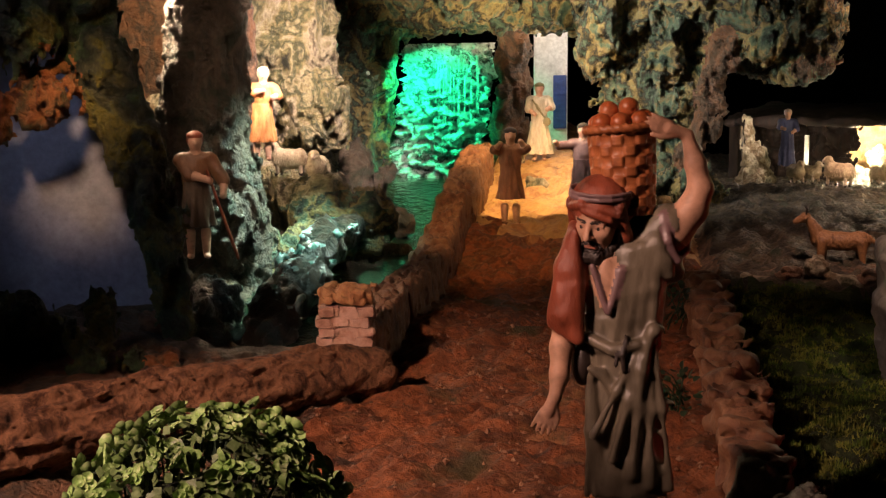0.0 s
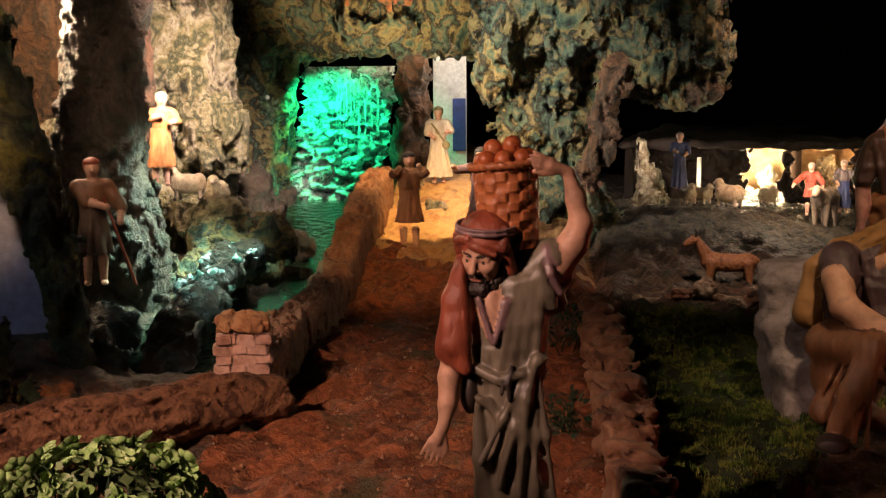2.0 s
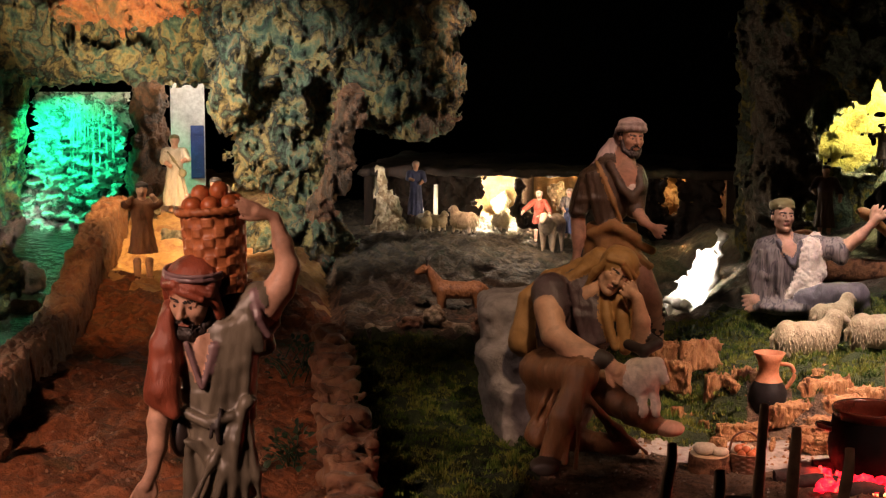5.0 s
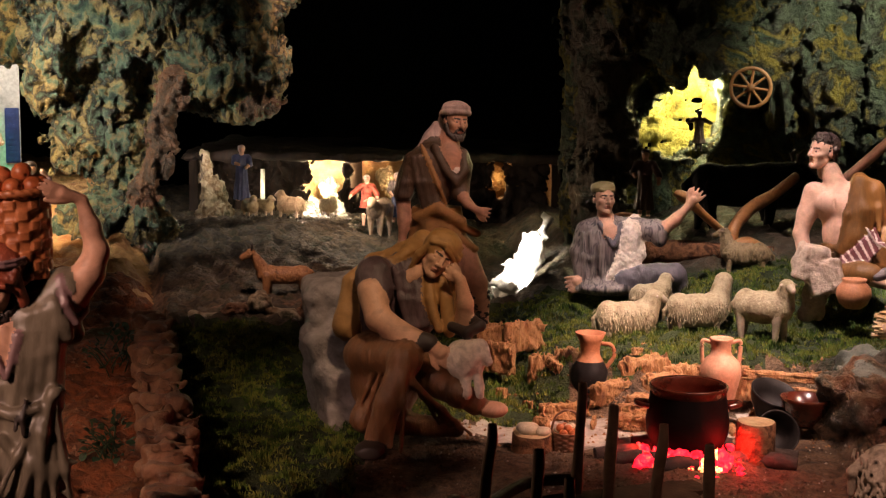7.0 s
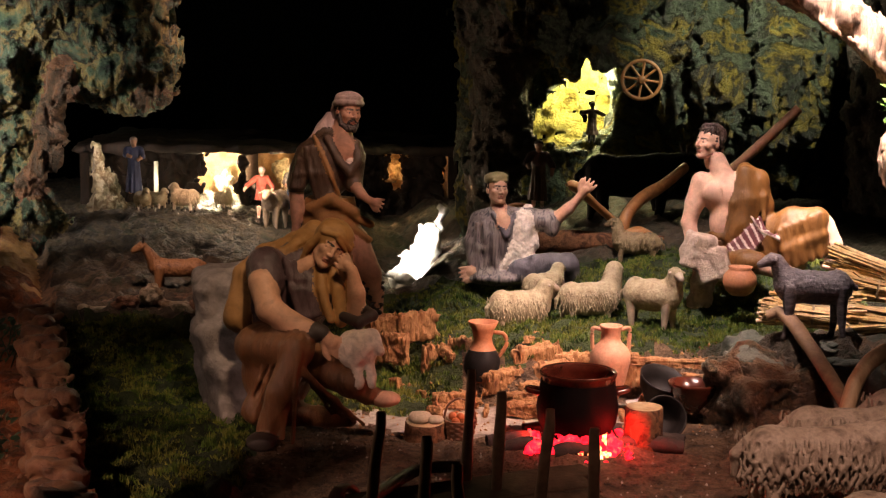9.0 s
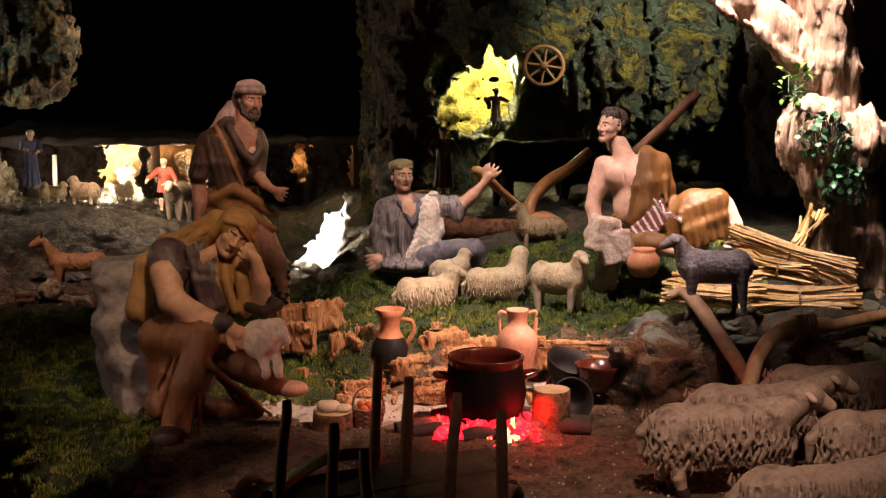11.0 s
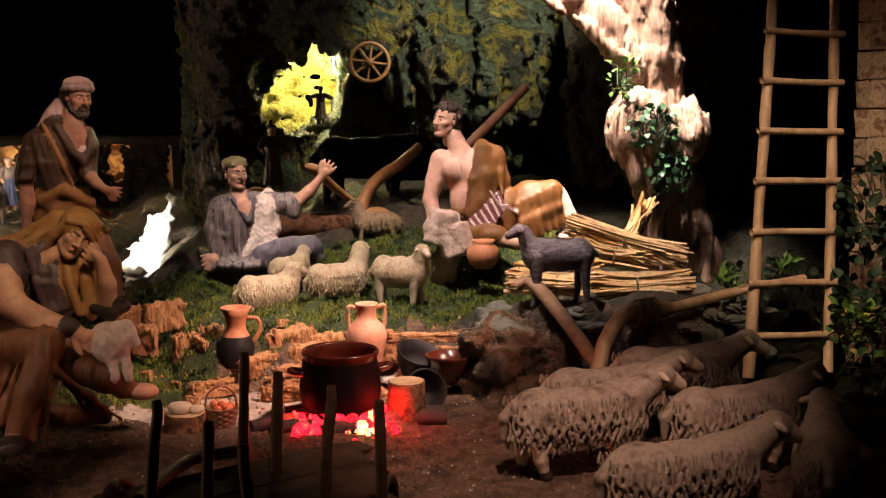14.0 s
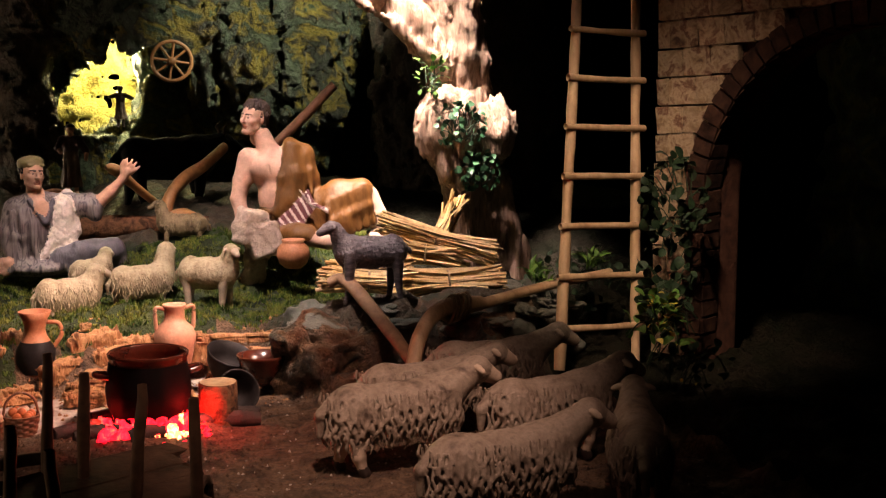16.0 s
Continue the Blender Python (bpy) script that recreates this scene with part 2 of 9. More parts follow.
# ---- materials ----
def material(name, colours, rough=0.6, scale=20.0, bump=0.3, bump_scale=None, metal=0.0, spec=0.5, detail=8.0, gap=0.012, stretch=(1, 1, 1), vary=0.0, spots=None, grain=0.5):
    """A surface whose colours run over layered noise at real size, with fine grain in its relief."""
    m = bpy.data.materials.new(name)
    m.use_nodes = True
    t, links = m.node_tree.nodes, m.node_tree.links
    bsdf = t["Principled BSDF"]
    coord, place = t.new("ShaderNodeNewGeometry"), t.new("ShaderNodeMapping")
    place.inputs["Scale"].default_value = stretch
    links.new(coord.outputs["Position"], place.inputs["Vector"])
    broad = t.new("ShaderNodeTexNoise")
    broad.inputs["Scale"].default_value, broad.inputs["Detail"].default_value, broad.inputs["Roughness"].default_value = scale, detail, 0.6
    broad.inputs["Distortion"].default_value = 0.4
    links.new(place.outputs[0], broad.inputs["Vector"])
    ramp = t.new("ShaderNodeValToRGB")
    n = len(colours)
    while len(ramp.color_ramp.elements) < n:
        ramp.color_ramp.elements.new(0.5)
    for k, e in enumerate(ramp.color_ramp.elements):
        e.position = 0.3 + 0.4 * k / max(n - 1, 1)
        e.color = (*colours[k], 1)
    links.new(broad.outputs["Fac"], ramp.inputs["Fac"])
    colour = ramp.outputs["Color"]
    fine = t.new("ShaderNodeTexNoise")
    fine.inputs["Scale"].default_value, fine.inputs["Detail"].default_value = bump_scale or scale * 6, 10
    fine.inputs["Roughness"].default_value = 0.65
    links.new(place.outputs[0], fine.inputs["Vector"])
    shade = t.new("ShaderNodeMix")
    shade.data_type, shade.blend_type = "RGBA", "MULTIPLY"
    shade.inputs["Factor"].default_value = grain
    grey = t.new("ShaderNodeValToRGB")
    grey.color_ramp.elements[0].position, grey.color_ramp.elements[1].position = 0.3, 0.65
    grey.color_ramp.elements[0].color = (0.35, 0.33, 0.3, 1)
    links.new(fine.outputs["Fac"], grey.inputs["Fac"])
    links.new(colour, shade.inputs["A"])
    links.new(grey.outputs["Color"], shade.inputs["B"])
    colour = shade.outputs["Result"]
    if vary:
        info, hue = t.new("ShaderNodeObjectInfo"), t.new("ShaderNodeHueSaturation")
        span = t.new("ShaderNodeMapRange")
        span.inputs["To Min"].default_value, span.inputs["To Max"].default_value = 1 - vary, 1 + vary
        links.new(info.outputs["Random"], span.inputs["Value"])
        links.new(span.outputs[0], hue.inputs["Value"])
        links.new(colour, hue.inputs["Color"])
        colour = hue.outputs[0]
    if spots:
        second = t.new("ShaderNodeTexNoise")
        second.inputs["Scale"].default_value, second.inputs["Detail"].default_value = spots[1], 6
        links.new(coord.outputs["Position"], second.inputs["Vector"])
        edge = t.new("ShaderNodeValToRGB")
        edge.color_ramp.elements[0].position, edge.color_ramp.elements[1].position = spots[2], spots[2] + 0.08
        links.new(second.outputs["Fac"], edge.inputs["Fac"])
        mix = t.new("ShaderNodeMix")
        mix.data_type = "RGBA"
        links.new(edge.outputs["Color"], mix.inputs["Factor"])
        links.new(colour, mix.inputs["A"])
        mix.inputs["B"].default_value = (*spots[0], 1)
        colour = mix.outputs["Result"]
    links.new(colour, bsdf.inputs["Base Color"])
    relief = t.new("ShaderNodeBump")
    relief.inputs["Strength"].default_value, relief.inputs["Distance"].default_value = bump, gap
    links.new(fine.outputs["Fac"], relief.inputs["Height"])
    links.new(relief.outputs[0], bsdf.inputs["Normal"])
    gloss = t.new("ShaderNodeMapRange")
    gloss.inputs["To Min"].default_value, gloss.inputs["To Max"].default_value = max(rough - 0.12, 0.05), min(rough + 0.15, 1)
    links.new(fine.outputs["Fac"], gloss.inputs["Value"])
    links.new(gloss.outputs[0], bsdf.inputs["Roughness"])
    bsdf.inputs["Metallic"].default_value = metal
    bsdf.inputs["Specular IOR Level"].default_value = spec
    return m


def glow(name, colours, strength, scale=60):
    """A thing that gives off light: embers, lamp glass."""
    m = material(name, colours, 0.9, scale)
    t, links = m.node_tree.nodes, m.node_tree.links
    ramp = [n for n in t if n.type == "VALTORGB"][0]
    links.new(ramp.outputs[0], t["Principled BSDF"].inputs["Emission Color"])
    t["Principled BSDF"].inputs["Emission Strength"].default_value = strength
    return m


def rock_material(name, colours, scale=9.0, rough=0.55, crack=26.0, deep=0.014):
    """Painted rock: patches of colour at two scales, cracks and grain in the relief."""
    m = material(name, colours, rough, scale, 1.0, 95, gap=deep, grain=0.7)
    t, links = m.node_tree.nodes, m.node_tree.links
    coord = [n for n in t if n.type == "NEW_GEOMETRY"][0]
    fine = [n for n in t if n.type == "TEX_NOISE"][1]
    bump = [n for n in t if n.type == "BUMP"][0]
    warp = t.new("ShaderNodeTexNoise")
    warp.inputs["Scale"].default_value, warp.inputs["Detail"].default_value = 14, 3
    links.new(coord.outputs["Position"], warp.inputs["Vector"])
    bend = t.new("ShaderNodeVectorMath")
    bend.operation = "MULTIPLY_ADD"
    bend.inputs[1].default_value = (0.07, 0.07, 0.12)
    links.new(warp.outputs["Color"], bend.inputs[0])
    links.new(coord.outputs["Position"], bend.inputs[2])
    split = t.new("ShaderNodeTexVoronoi")
    split.feature = "DISTANCE_TO_EDGE"
    split.inputs["Scale"].default_value = crack
    links.new(bend.outputs[0], split.inputs["Vector"])
    edge = t.new("ShaderNodeMapRange")
    edge.inputs["From Max"].default_value, edge.inputs["To Max"].default_value = 0.07, 0.2
    links.new(split.outputs["Distance"], edge.inputs["Value"])
    grit_ = t.new("ShaderNodeTexNoise")
    grit_.inputs["Scale"].default_value, grit_.inputs["Detail"].default_value, grit_.inputs["Roughness"].default_value = 190, 6, 0.7
    links.new(coord.outputs["Position"], grit_.inputs["Vector"])
    add, add2 = t.new("ShaderNodeMath"), t.new("ShaderNodeMath")
    add2.operation = "MULTIPLY_ADD"
    add2.inputs[1].default_value = 0.45
    links.new(fine.outputs["Fac"], add.inputs[0])
    links.new(edge.outputs[0], add.inputs[1])
    links.new(grit_.outputs["Fac"], add2.inputs[0])
    links.new(add.outputs[0], add2.inputs[2])
    links.new(add2.outputs[0], bump.inputs["Height"])
    return m


ROCK_GREEN = rock_material("painted_rock_green", [(0.004, 0.008, 0.006), (0.03, 0.085, 0.06), (0.13, 0.19, 0.11), (0.34, 0.27, 0.1), (0.015, 0.014, 0.009), (0.1, 0.18, 0.12), (0.26, 0.2, 0.09), (0.01, 0.045, 0.035)], 16)
ROCK_PALE = rock_material("painted_rock_pale", [(0.04, 0.028, 0.014), (0.36, 0.29, 0.17), (0.54, 0.47, 0.33), (0.2, 0.13, 0.06), (0.5, 0.43, 0.3), (0.1, 0.1, 0.05), (0.44, 0.36, 0.22)], 13)
ROCK_BROWN = rock_material("painted_rock_brown", [(0.03, 0.017, 0.01), (0.16, 0.07, 0.035), (0.26, 0.13, 0.065), (0.08, 0.06, 0.04), (0.3, 0.16, 0.09), (0.12, 0.11, 0.08)], 12)
ROCK_ORANGE = rock_material("painted_rock_orange", [(0.05, 0.03, 0.012), (0.36, 0.11, 0.03), (0.46, 0.17, 0.05), (0.12, 0.1, 0.04), (0.4, 0.14, 0.04)], 16)
ROCK_RUST = rock_material("glazed_rust_rock", [(0.02, 0.012, 0.008), (0.2, 0.085, 0.04), (0.32, 0.2, 0.12), (0.06, 0.06, 0.04), (0.4, 0.28, 0.18), (0.04, 0.02, 0.012)], 20, 0.32)
ROCK_DARK = rock_material("painted_rock_dark", [(0.014, 0.011, 0.008), (0.07, 0.055, 0.035), (0.14, 0.1, 0.065), (0.045, 0.055, 0.03), (0.1, 0.07, 0.045)], 14)
ROCK_MOSSY = rock_material("painted_rock_mossy", [(0.008, 0.011, 0.006), (0.035, 0.055, 0.02), (0.16, 0.15, 0.025), (0.05, 0.1, 0.035), (0.02, 0.026, 0.012), (0.1, 0.1, 0.045), (0.24, 0.2, 0.03), (0.025, 0.035, 0.018)], 11)
ROCK_LICHEN = rock_material("lichened_rock", [(0.004, 0.005, 0.003), (0.03, 0.045, 0.02), (0.012, 0.016, 0.008), (0.22, 0.18, 0.02), (0.03, 0.05, 0.03), (0.1, 0.14, 0.08), (0.02, 0.02, 0.01), (0.3, 0.25, 0.035), (0.05, 0.1, 0.06), (0.01, 0.01, 0.006)], 9, 0.5, 18, 0.02)
ROCK_OLIVE = rock_material("olive_and_cream_rock", [(0.02, 0.022, 0.01), (0.2, 0.17, 0.07), (0.42, 0.36, 0.2), (0.07, 0.08, 0.03), (0.3, 0.25, 0.11), (0.5, 0.43, 0.28), (0.1, 0.07, 0.03), (0.06, 0.09, 0.04)], 14, 0.55, 20, 0.018)
# yellow lamplight of the cave window is mixed into this rock colour
CAVE_YELLOW = rock_material("yellow_lit_cave_wall", [(0.2, 0.15, 0.02), (0.5, 0.43, 0.1), (0.62, 0.56, 0.2), (0.3, 0.26, 0.05)], 14)
# near-black colour and low sheen stand in for unlit ground and rock
SHADOW_ROCK = rock_material("shade_dark_rock", [(0.006, 0.006, 0.004), (0.02, 0.022, 0.012), (0.035, 0.03, 0.02), (0.012, 0.02, 0.01)], 12)
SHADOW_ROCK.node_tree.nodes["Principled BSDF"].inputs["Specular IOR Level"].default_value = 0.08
EARTH_RED = material("red_clay_path", [(0.05, 0.014, 0.006), (0.18, 0.055, 0.02), (0.3, 0.1, 0.036), (0.12, 0.038, 0.015), (0.26, 0.11, 0.045), (0.05, 0.045, 0.02)], 0.6, 18, 1.0, 90, gap=0.008, spec=0.25, spots=((0.06, 0.045, 0.018), 9, 0.62), grain=0.8)
EARTH_OCHRE = material("ochre_clay_path", [(0.16, 0.07, 0.025), (0.4, 0.22, 0.08), (0.5, 0.3, 0.12), (0.3, 0.13, 0.045), (0.46, 0.28, 0.12)], 0.5, 18, 1.0, 90, gap=0.006)
SOIL = material("sandy_soil", [(0.03, 0.018, 0.01), (0.12, 0.072, 0.04), (0.23, 0.145, 0.085), (0.08, 0.045, 0.025)], 0.75, 45, 1.0, 300, gap=0.006, grain=0.9)
ASH = material("pale_ash", [(0.12, 0.1, 0.08), (0.38, 0.33, 0.28), (0.55, 0.5, 0.44), (0.2, 0.13, 0.08)], 0.8, 26, 0.8, 180, gap=0.003)
MOSS_BED = material("moss_bed", [(0.006, 0.01, 0.003), (0.03, 0.05, 0.012), (0.08, 0.1, 0.025)], 0.9, 40, 1.0, 240, gap=0.006)
MOUND = rock_material("grey_brown_mound", [(0.008, 0.009, 0.004), (0.035, 0.035, 0.015), (0.11, 0.08, 0.045), (0.022, 0.014, 0.008), (0.07, 0.05, 0.026), (0.02, 0.034, 0.014)], 22, 0.6, 24, 0.014)
WALL_STONE = material("cork_stone", [(0.06, 0.02, 0.01), (0.2, 0.085, 0.04), (0.3, 0.15, 0.075), (0.14, 0.06, 0.03)], 0.6, 30, 0.8, 130, gap=0.004, vary=0.15)
BLACK_CLOTH = material("black_cloth", [(0.004, 0.004, 0.004), (0.008, 0.008, 0.008)], 0.95, 30, 0.2, spec=0.1)

# ---- the room round the display ----
def box_bm(low, high, bevel=0.0):
    bm = bmesh.new()
    bmesh.ops.create_cube(bm, size=1)
    for v in bm.verts:
        v.co = Vector([low[n] + (v.co[n] + 0.5) * (high[n] - low[n]) for n in range(3)])
    if bevel:
        bmesh.ops.bevel(bm, geom=bm.edges[:], offset=bevel, segments=2, affect="EDGES")
    return bm


def structure(name, low, high, mat, label, category):
    me = bpy.data.meshes.new(name)
    bm = box_bm(low, high)
    bm.to_mesh(me)
    bm.free()
    me.materials.append(mat)
    return thing(name, me, label, category, kind="structure")


structure("backdrop", (-4.2, 4.6, -1.0), (4.2, 4.7, 2.8), BLACK_CLOTH, "black cloth backdrop behind the whole display", "backdrop")
structure("wall_west", (-4.3, -3.0, -1.0), (-4.2, 4.7, 2.8), BLACK_CLOTH, "dark side wall of the exhibition room", "wall")
structure("wall_east", (4.2, -3.0, -1.0), (4.3, 4.7, 2.8), BLACK_CLOTH, "dark side wall of the exhibition room", "wall")
structure("wall_south", (-4.2, -3.1, -1.0), (4.2, -3.0, 2.8), BLACK_CLOTH, "dark wall behind the visitors' side", "wall")
structure("ceiling", (-4.3, -3.1, 2.8), (4.3, 4.7, 2.9), BLACK_CLOTH, "dark ceiling of the exhibition room", "ceiling")
structure("floor", (-4.3, -3.1, -1.1), (4.3, 4.7, -1.0), BLACK_CLOTH, "dark floor of the exhibition room", "floor")


# ---- ground ----
def along(x, y, x0, y0, x1, y1):
    """Signed distance from a line (positive to its right) and the share of the way along it."""
    dx, dy = x1 - x0, y1 - y0
    n = math.hypot(dx, dy)
    return ((x - x0) * dy - (y - y0) * dx) / n, ((x - x0) * dx + (y - y0) * dy) / n / n


def path_rise(y):
    return 0.055 * smooth(y, 1.7, 2.05) + 0.075 * smooth(y, 2.05, 2.6)


def ground_height(x, y):
    """Height of the modelled landscape."""
    p3 = np.stack([x, y, 0 * x], -1)
    wob = fbm(p3, 0.22, 3)
    h = 0.006 * wob
    bank, _ = along(x, y, -0.70, 1.20, -1.03, 2.25)      # right of the low wall: the path
    edge, _ = along(x, y, -0.245, 0.95, -0.46, 1.68)     # right of the stone wall: the pasture
    on_path = smooth(bank, -0.03, 0.02) * (1 - smooth(edge, -0.05, 0.02))
    h = h + on_path * path_rise(y)
    # stream bed left of the low wall
    bed = smooth(-bank, 0.0, 0.05) * smooth(y, 1.2, 1.4)
    h = h + bed * (-0.035 + 0.09 * smooth(y, 2.2, 2.7))
    # left bank, falling to the stream
    west = smooth(-bank, 0.2 , 0.34)
    h = h + west * (0.045 + 0.03 * wob) * smooth(y, 1.05, 1.35)
    # pasture and goat mound between wall and hearth
    past = smooth(edge, -0.02, 0.03) * (1 - smooth(x, 0.0, 0.12))
    h = h + past * (0.022 * smooth(y, 1.5, 1.75))
    mound = np.exp(-(((x + 0.5) / 0.3) ** 2) - ((y - 2.42) / 0.28) ** 2)
    h = h + 0.058 * mound * (1 - 0.6 * on_path)
    # farm yard
    h = h + 0.02 * smooth(y, 2.6, 2.9) * (1 - smooth(x, -0.2, 0.0)) * (1 - on_path)
    # terrace of the resting shepherds
    rim = 1.43 + 0.05 * wob
    h = h + smooth(x, 0.0, 0.1) * (1 - smooth(x, 1.0, 1.2)) * (0.05 * smooth(y, rim, rim + 0.05) + 0.05 * smooth(y, 1.6 , 1.8) * smooth(x, 0.15, 0.4) + 0.02 * smooth(y, 1.9, 2.0))
    ledge = smooth(x + 0.03 * wob, 0.35, 0.4) * smooth(y + 0.03 * wob, 1.25, 1.31) * (1 - smooth(y, 1.37, 1.44)) * (1 - smooth(x, 0.62, 0.68))
    h = h + 0.075 * ledge * (1 - smooth(y, 1.43, 1.5) * 0.6)
    return h - 0.095 * np.exp(-((x - 0.02) / 0.12) ** 2) * smooth(y, 1.95, 2.15) * (1 - smooth(y, 2.6, 2.8))


def ground_zone(x, y):
    """0 red path, 1 soil, 2 moss, 3 ash, 4 mound, 5 dark rock, 6 brown rock, 7 ochre path, 8 rock with shade in its
    colour.
    """
    p3 = np.stack([x, y, 0 * x + 3], -1)
    n, fine = fbm(p3, 0.12, 4), fbm(p3 + 9, 0.05, 3)
    bank, _ = along(x, y, -0.70, 1.20, -1.03, 2.25)
    edge, _ = along(x, y, -0.245, 0.95, -0.46, 1.68)
    z = np.full(x.shape, 1)
    z[(bank > -0.02) & (edge < 0.0)] = 0
    z[(bank > -0.02) & (edge < 0.0) & (y > 1.98 + 0.12 * n)] = 7
    z[(bank <= -0.02) & (y > 1.15)] = 5
    z[(bank <= -0.02) & (y <= 1.2)] = 6
    green = (edge > 0.02) & (y > 0.92 + 0.03 * n) & (y < 1.78) & (x < -0.14 + 0.03 * n)
    green |= (x > -0.14) & (x < 0.07 + 0.02 * n) & (y > 1.36 + 0.03 * n) & (y < 1.66)
    z[green] = 2
    z[(edge > 0.02) & (y > 1.72 + 0.03 * n) & (x < 0.02)] = 4
    z[(x >= -0.15) & (x < 1.2) & (y > 1.455 + 0.04 * n) & (y < 1.9)] = 2
    z[(x > -0.05) & (x < 1.2) & (y >= 1.9)] = 5
    z[(x > 0.36) & (y > 1.24) & (y < 1.47) & (n < 0.25)] = 5
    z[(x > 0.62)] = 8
    z[(np.hypot((x - 0.1) / 0.13, (y - 1.33) / 0.06) < 1 + 0.6 * fine)] = 3
    z[(np.hypot((x - 0.33) / 0.12, (y - 1.37) / 0.05) < 1 + 0.7 * fine) & (fine > -0.1) & (x < 0.35)] = 3
    return z


GX, GY = np.arange(-2.4, 1.9, 0.008), np.arange(0.28, 3.7, 0.008)
gx, gy = np.meshgrid(GX, GY, indexing="ij")
flat_x, flat_y = gx.ravel(), gy.ravel()
height, zone = ground_height(flat_x, flat_y), ground_zone(flat_x, flat_y)
flat3 = np.stack([flat_x, flat_y, 0 * flat_x], -1)
warp = np.stack([flat_x + 0.012 * perlin(flat3 * 30), flat_y * 1.35 + 0.012 * perlin(flat3 * 30 + 5)], -1)
near_d, rim_d = cells(warp + 0.02 * np.stack([perlin(flat3 * 11), perlin(flat3 * 11 + 7)], -1), 0.05)
cobble = smooth(rim_d, 0.0, 0.35) * (1 - 0.45 * near_d)
height = height + np.where((zone == 0) | (zone == 7), 0.005 * (cobble - 0.5) + 0.010 * fbm(flat3 + 3, 0.05, 5, True) + 0.006 * fbm(flat3 + 6, 0.12, 3), 0)
rugged = fbm(flat3, 0.06, 4, True)
height = height + np.where(zone == 2, 0.004 + 0.013 * fbm(flat3, 0.05, 3) + 0.007 * fbm(flat3 + 5, 0.02, 2), 0)
height = height + np.where((zone == 5) | (zone == 6) | (zone == 8), 0.012 * rugged, np.where(zone == 4, 0.015 * rugged, 0.0035 * fbm(flat3, 0.03, 4)))
nx_, ny_ = gx.shape
corner_ = (np.arange(nx_ - 1)[:, None] * ny_ + np.arange(ny_ - 1)).ravel()
thing(
    "ground",
    mesh_of("ground", np.stack([flat_x, flat_y, height], -1), np.stack([corner_, corner_ + ny_, corner_ + ny_ + 1, corner_ + 1], 1),
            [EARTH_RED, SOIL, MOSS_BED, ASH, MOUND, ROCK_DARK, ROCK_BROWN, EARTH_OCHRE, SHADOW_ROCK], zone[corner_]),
    "modelled landscape of red clay path, soil and moss", "ground", kind="structure")


def ground_at(x, y):
    i, j = int(round((x - GX[0]) / 0.008)), int(round((y - GY[0]) / 0.008))
    return float(height[i * ny_ + j])


structure("table_base", (-2.4, 0.28, -1.0), (1.9, 3.7, -0.09), BLACK_CLOTH, "dark skirted platform carrying the display", "platform")


# ---- rock masses ----
def crag(name, label, materials, low, high, step, build, size=0.12, depth=0.022, octaves=5, stretch=(1, 1, 0.7)):
    clay = Clay(low, high, step)
    build(clay)
    clay.rough(size, depth, octaves, True, stretch=stretch)
    clay.rough(size * 0.35, depth * 0.5, 3, True, stretch=(1.4, 1.4, 0.6))
    clay.rough(max(size * 0.15, 0.013), depth * 0.3, 2, True)
    v, q, n = whole(*clay.shell())
    return thing(name, mesh_of(name, v, q, materials, n), label, "rock", kind="structure")


def great_rock(c):
    c.egg((-0.63, 2.42, 0.50), (0.27, 0.16, 0.19), 0, 0.05)
    c.egg((-0.50, 2.38, 0.38), (0.12, 0.11, 0.12), 0, 0.05)
    c.egg((-0.47, 2.36, 0.34), (0.08, 0.08, 0.06), 1, 0.04)
    c.egg((-0.80, 2.36, 0.46), (0.1, 0.12, 0.24), 0, 0.05)
    c.egg((-0.80, 2.29, 0.40), (0.05, 0.07, 0.2), 0, 0.04)
    # neck and spreading foot
    c.egg((-0.70, 2.34, 0.25), (0.115, 0.09, 0.14), 0, 0.04)
    c.chain([(-0.585, 2.33, 0.36), (-0.60, 2.29, 0.27), (-0.635, 2.27, 0.17), (-0.64, 2.25, 0.06)], [0.05, 0.042, 0.04, 0.05], 1, 0.02)
    c.egg((-0.69, 2.28, 0.09), (0.14, 0.09, 0.09), 0, 0.04)
    c.egg((-0.60, 2.2, 0.03), (0.1, 0.07, 0.05), 0, 0.03)
    # pale boulders lodged under the overhang
    c.egg((-0.80, 2.23, 0.275), (0.045, 0.04, 0.042), 2, 0.012)
    c.egg((-0.735, 2.2, 0.205), (0.055, 0.045, 0.03), 2, 0.01)
    c.egg((-0.70, 2.2, 0.16), (0.05, 0.045, 0.025), 2, 0.01)
    c.egg((-0.69, 2.21, 0.262), (0.03, 0.04, 0.025), carve=True, blend=0)


crag("rock_great", "great overhanging rock painted green and brown", [ROCK_GREEN, ROCK_BROWN, ROCK_PALE], (-1.0, 2.1, -0.04), (-0.3, 2.62, 0.72), 0.0042, great_rock, 0.08, 0.015)


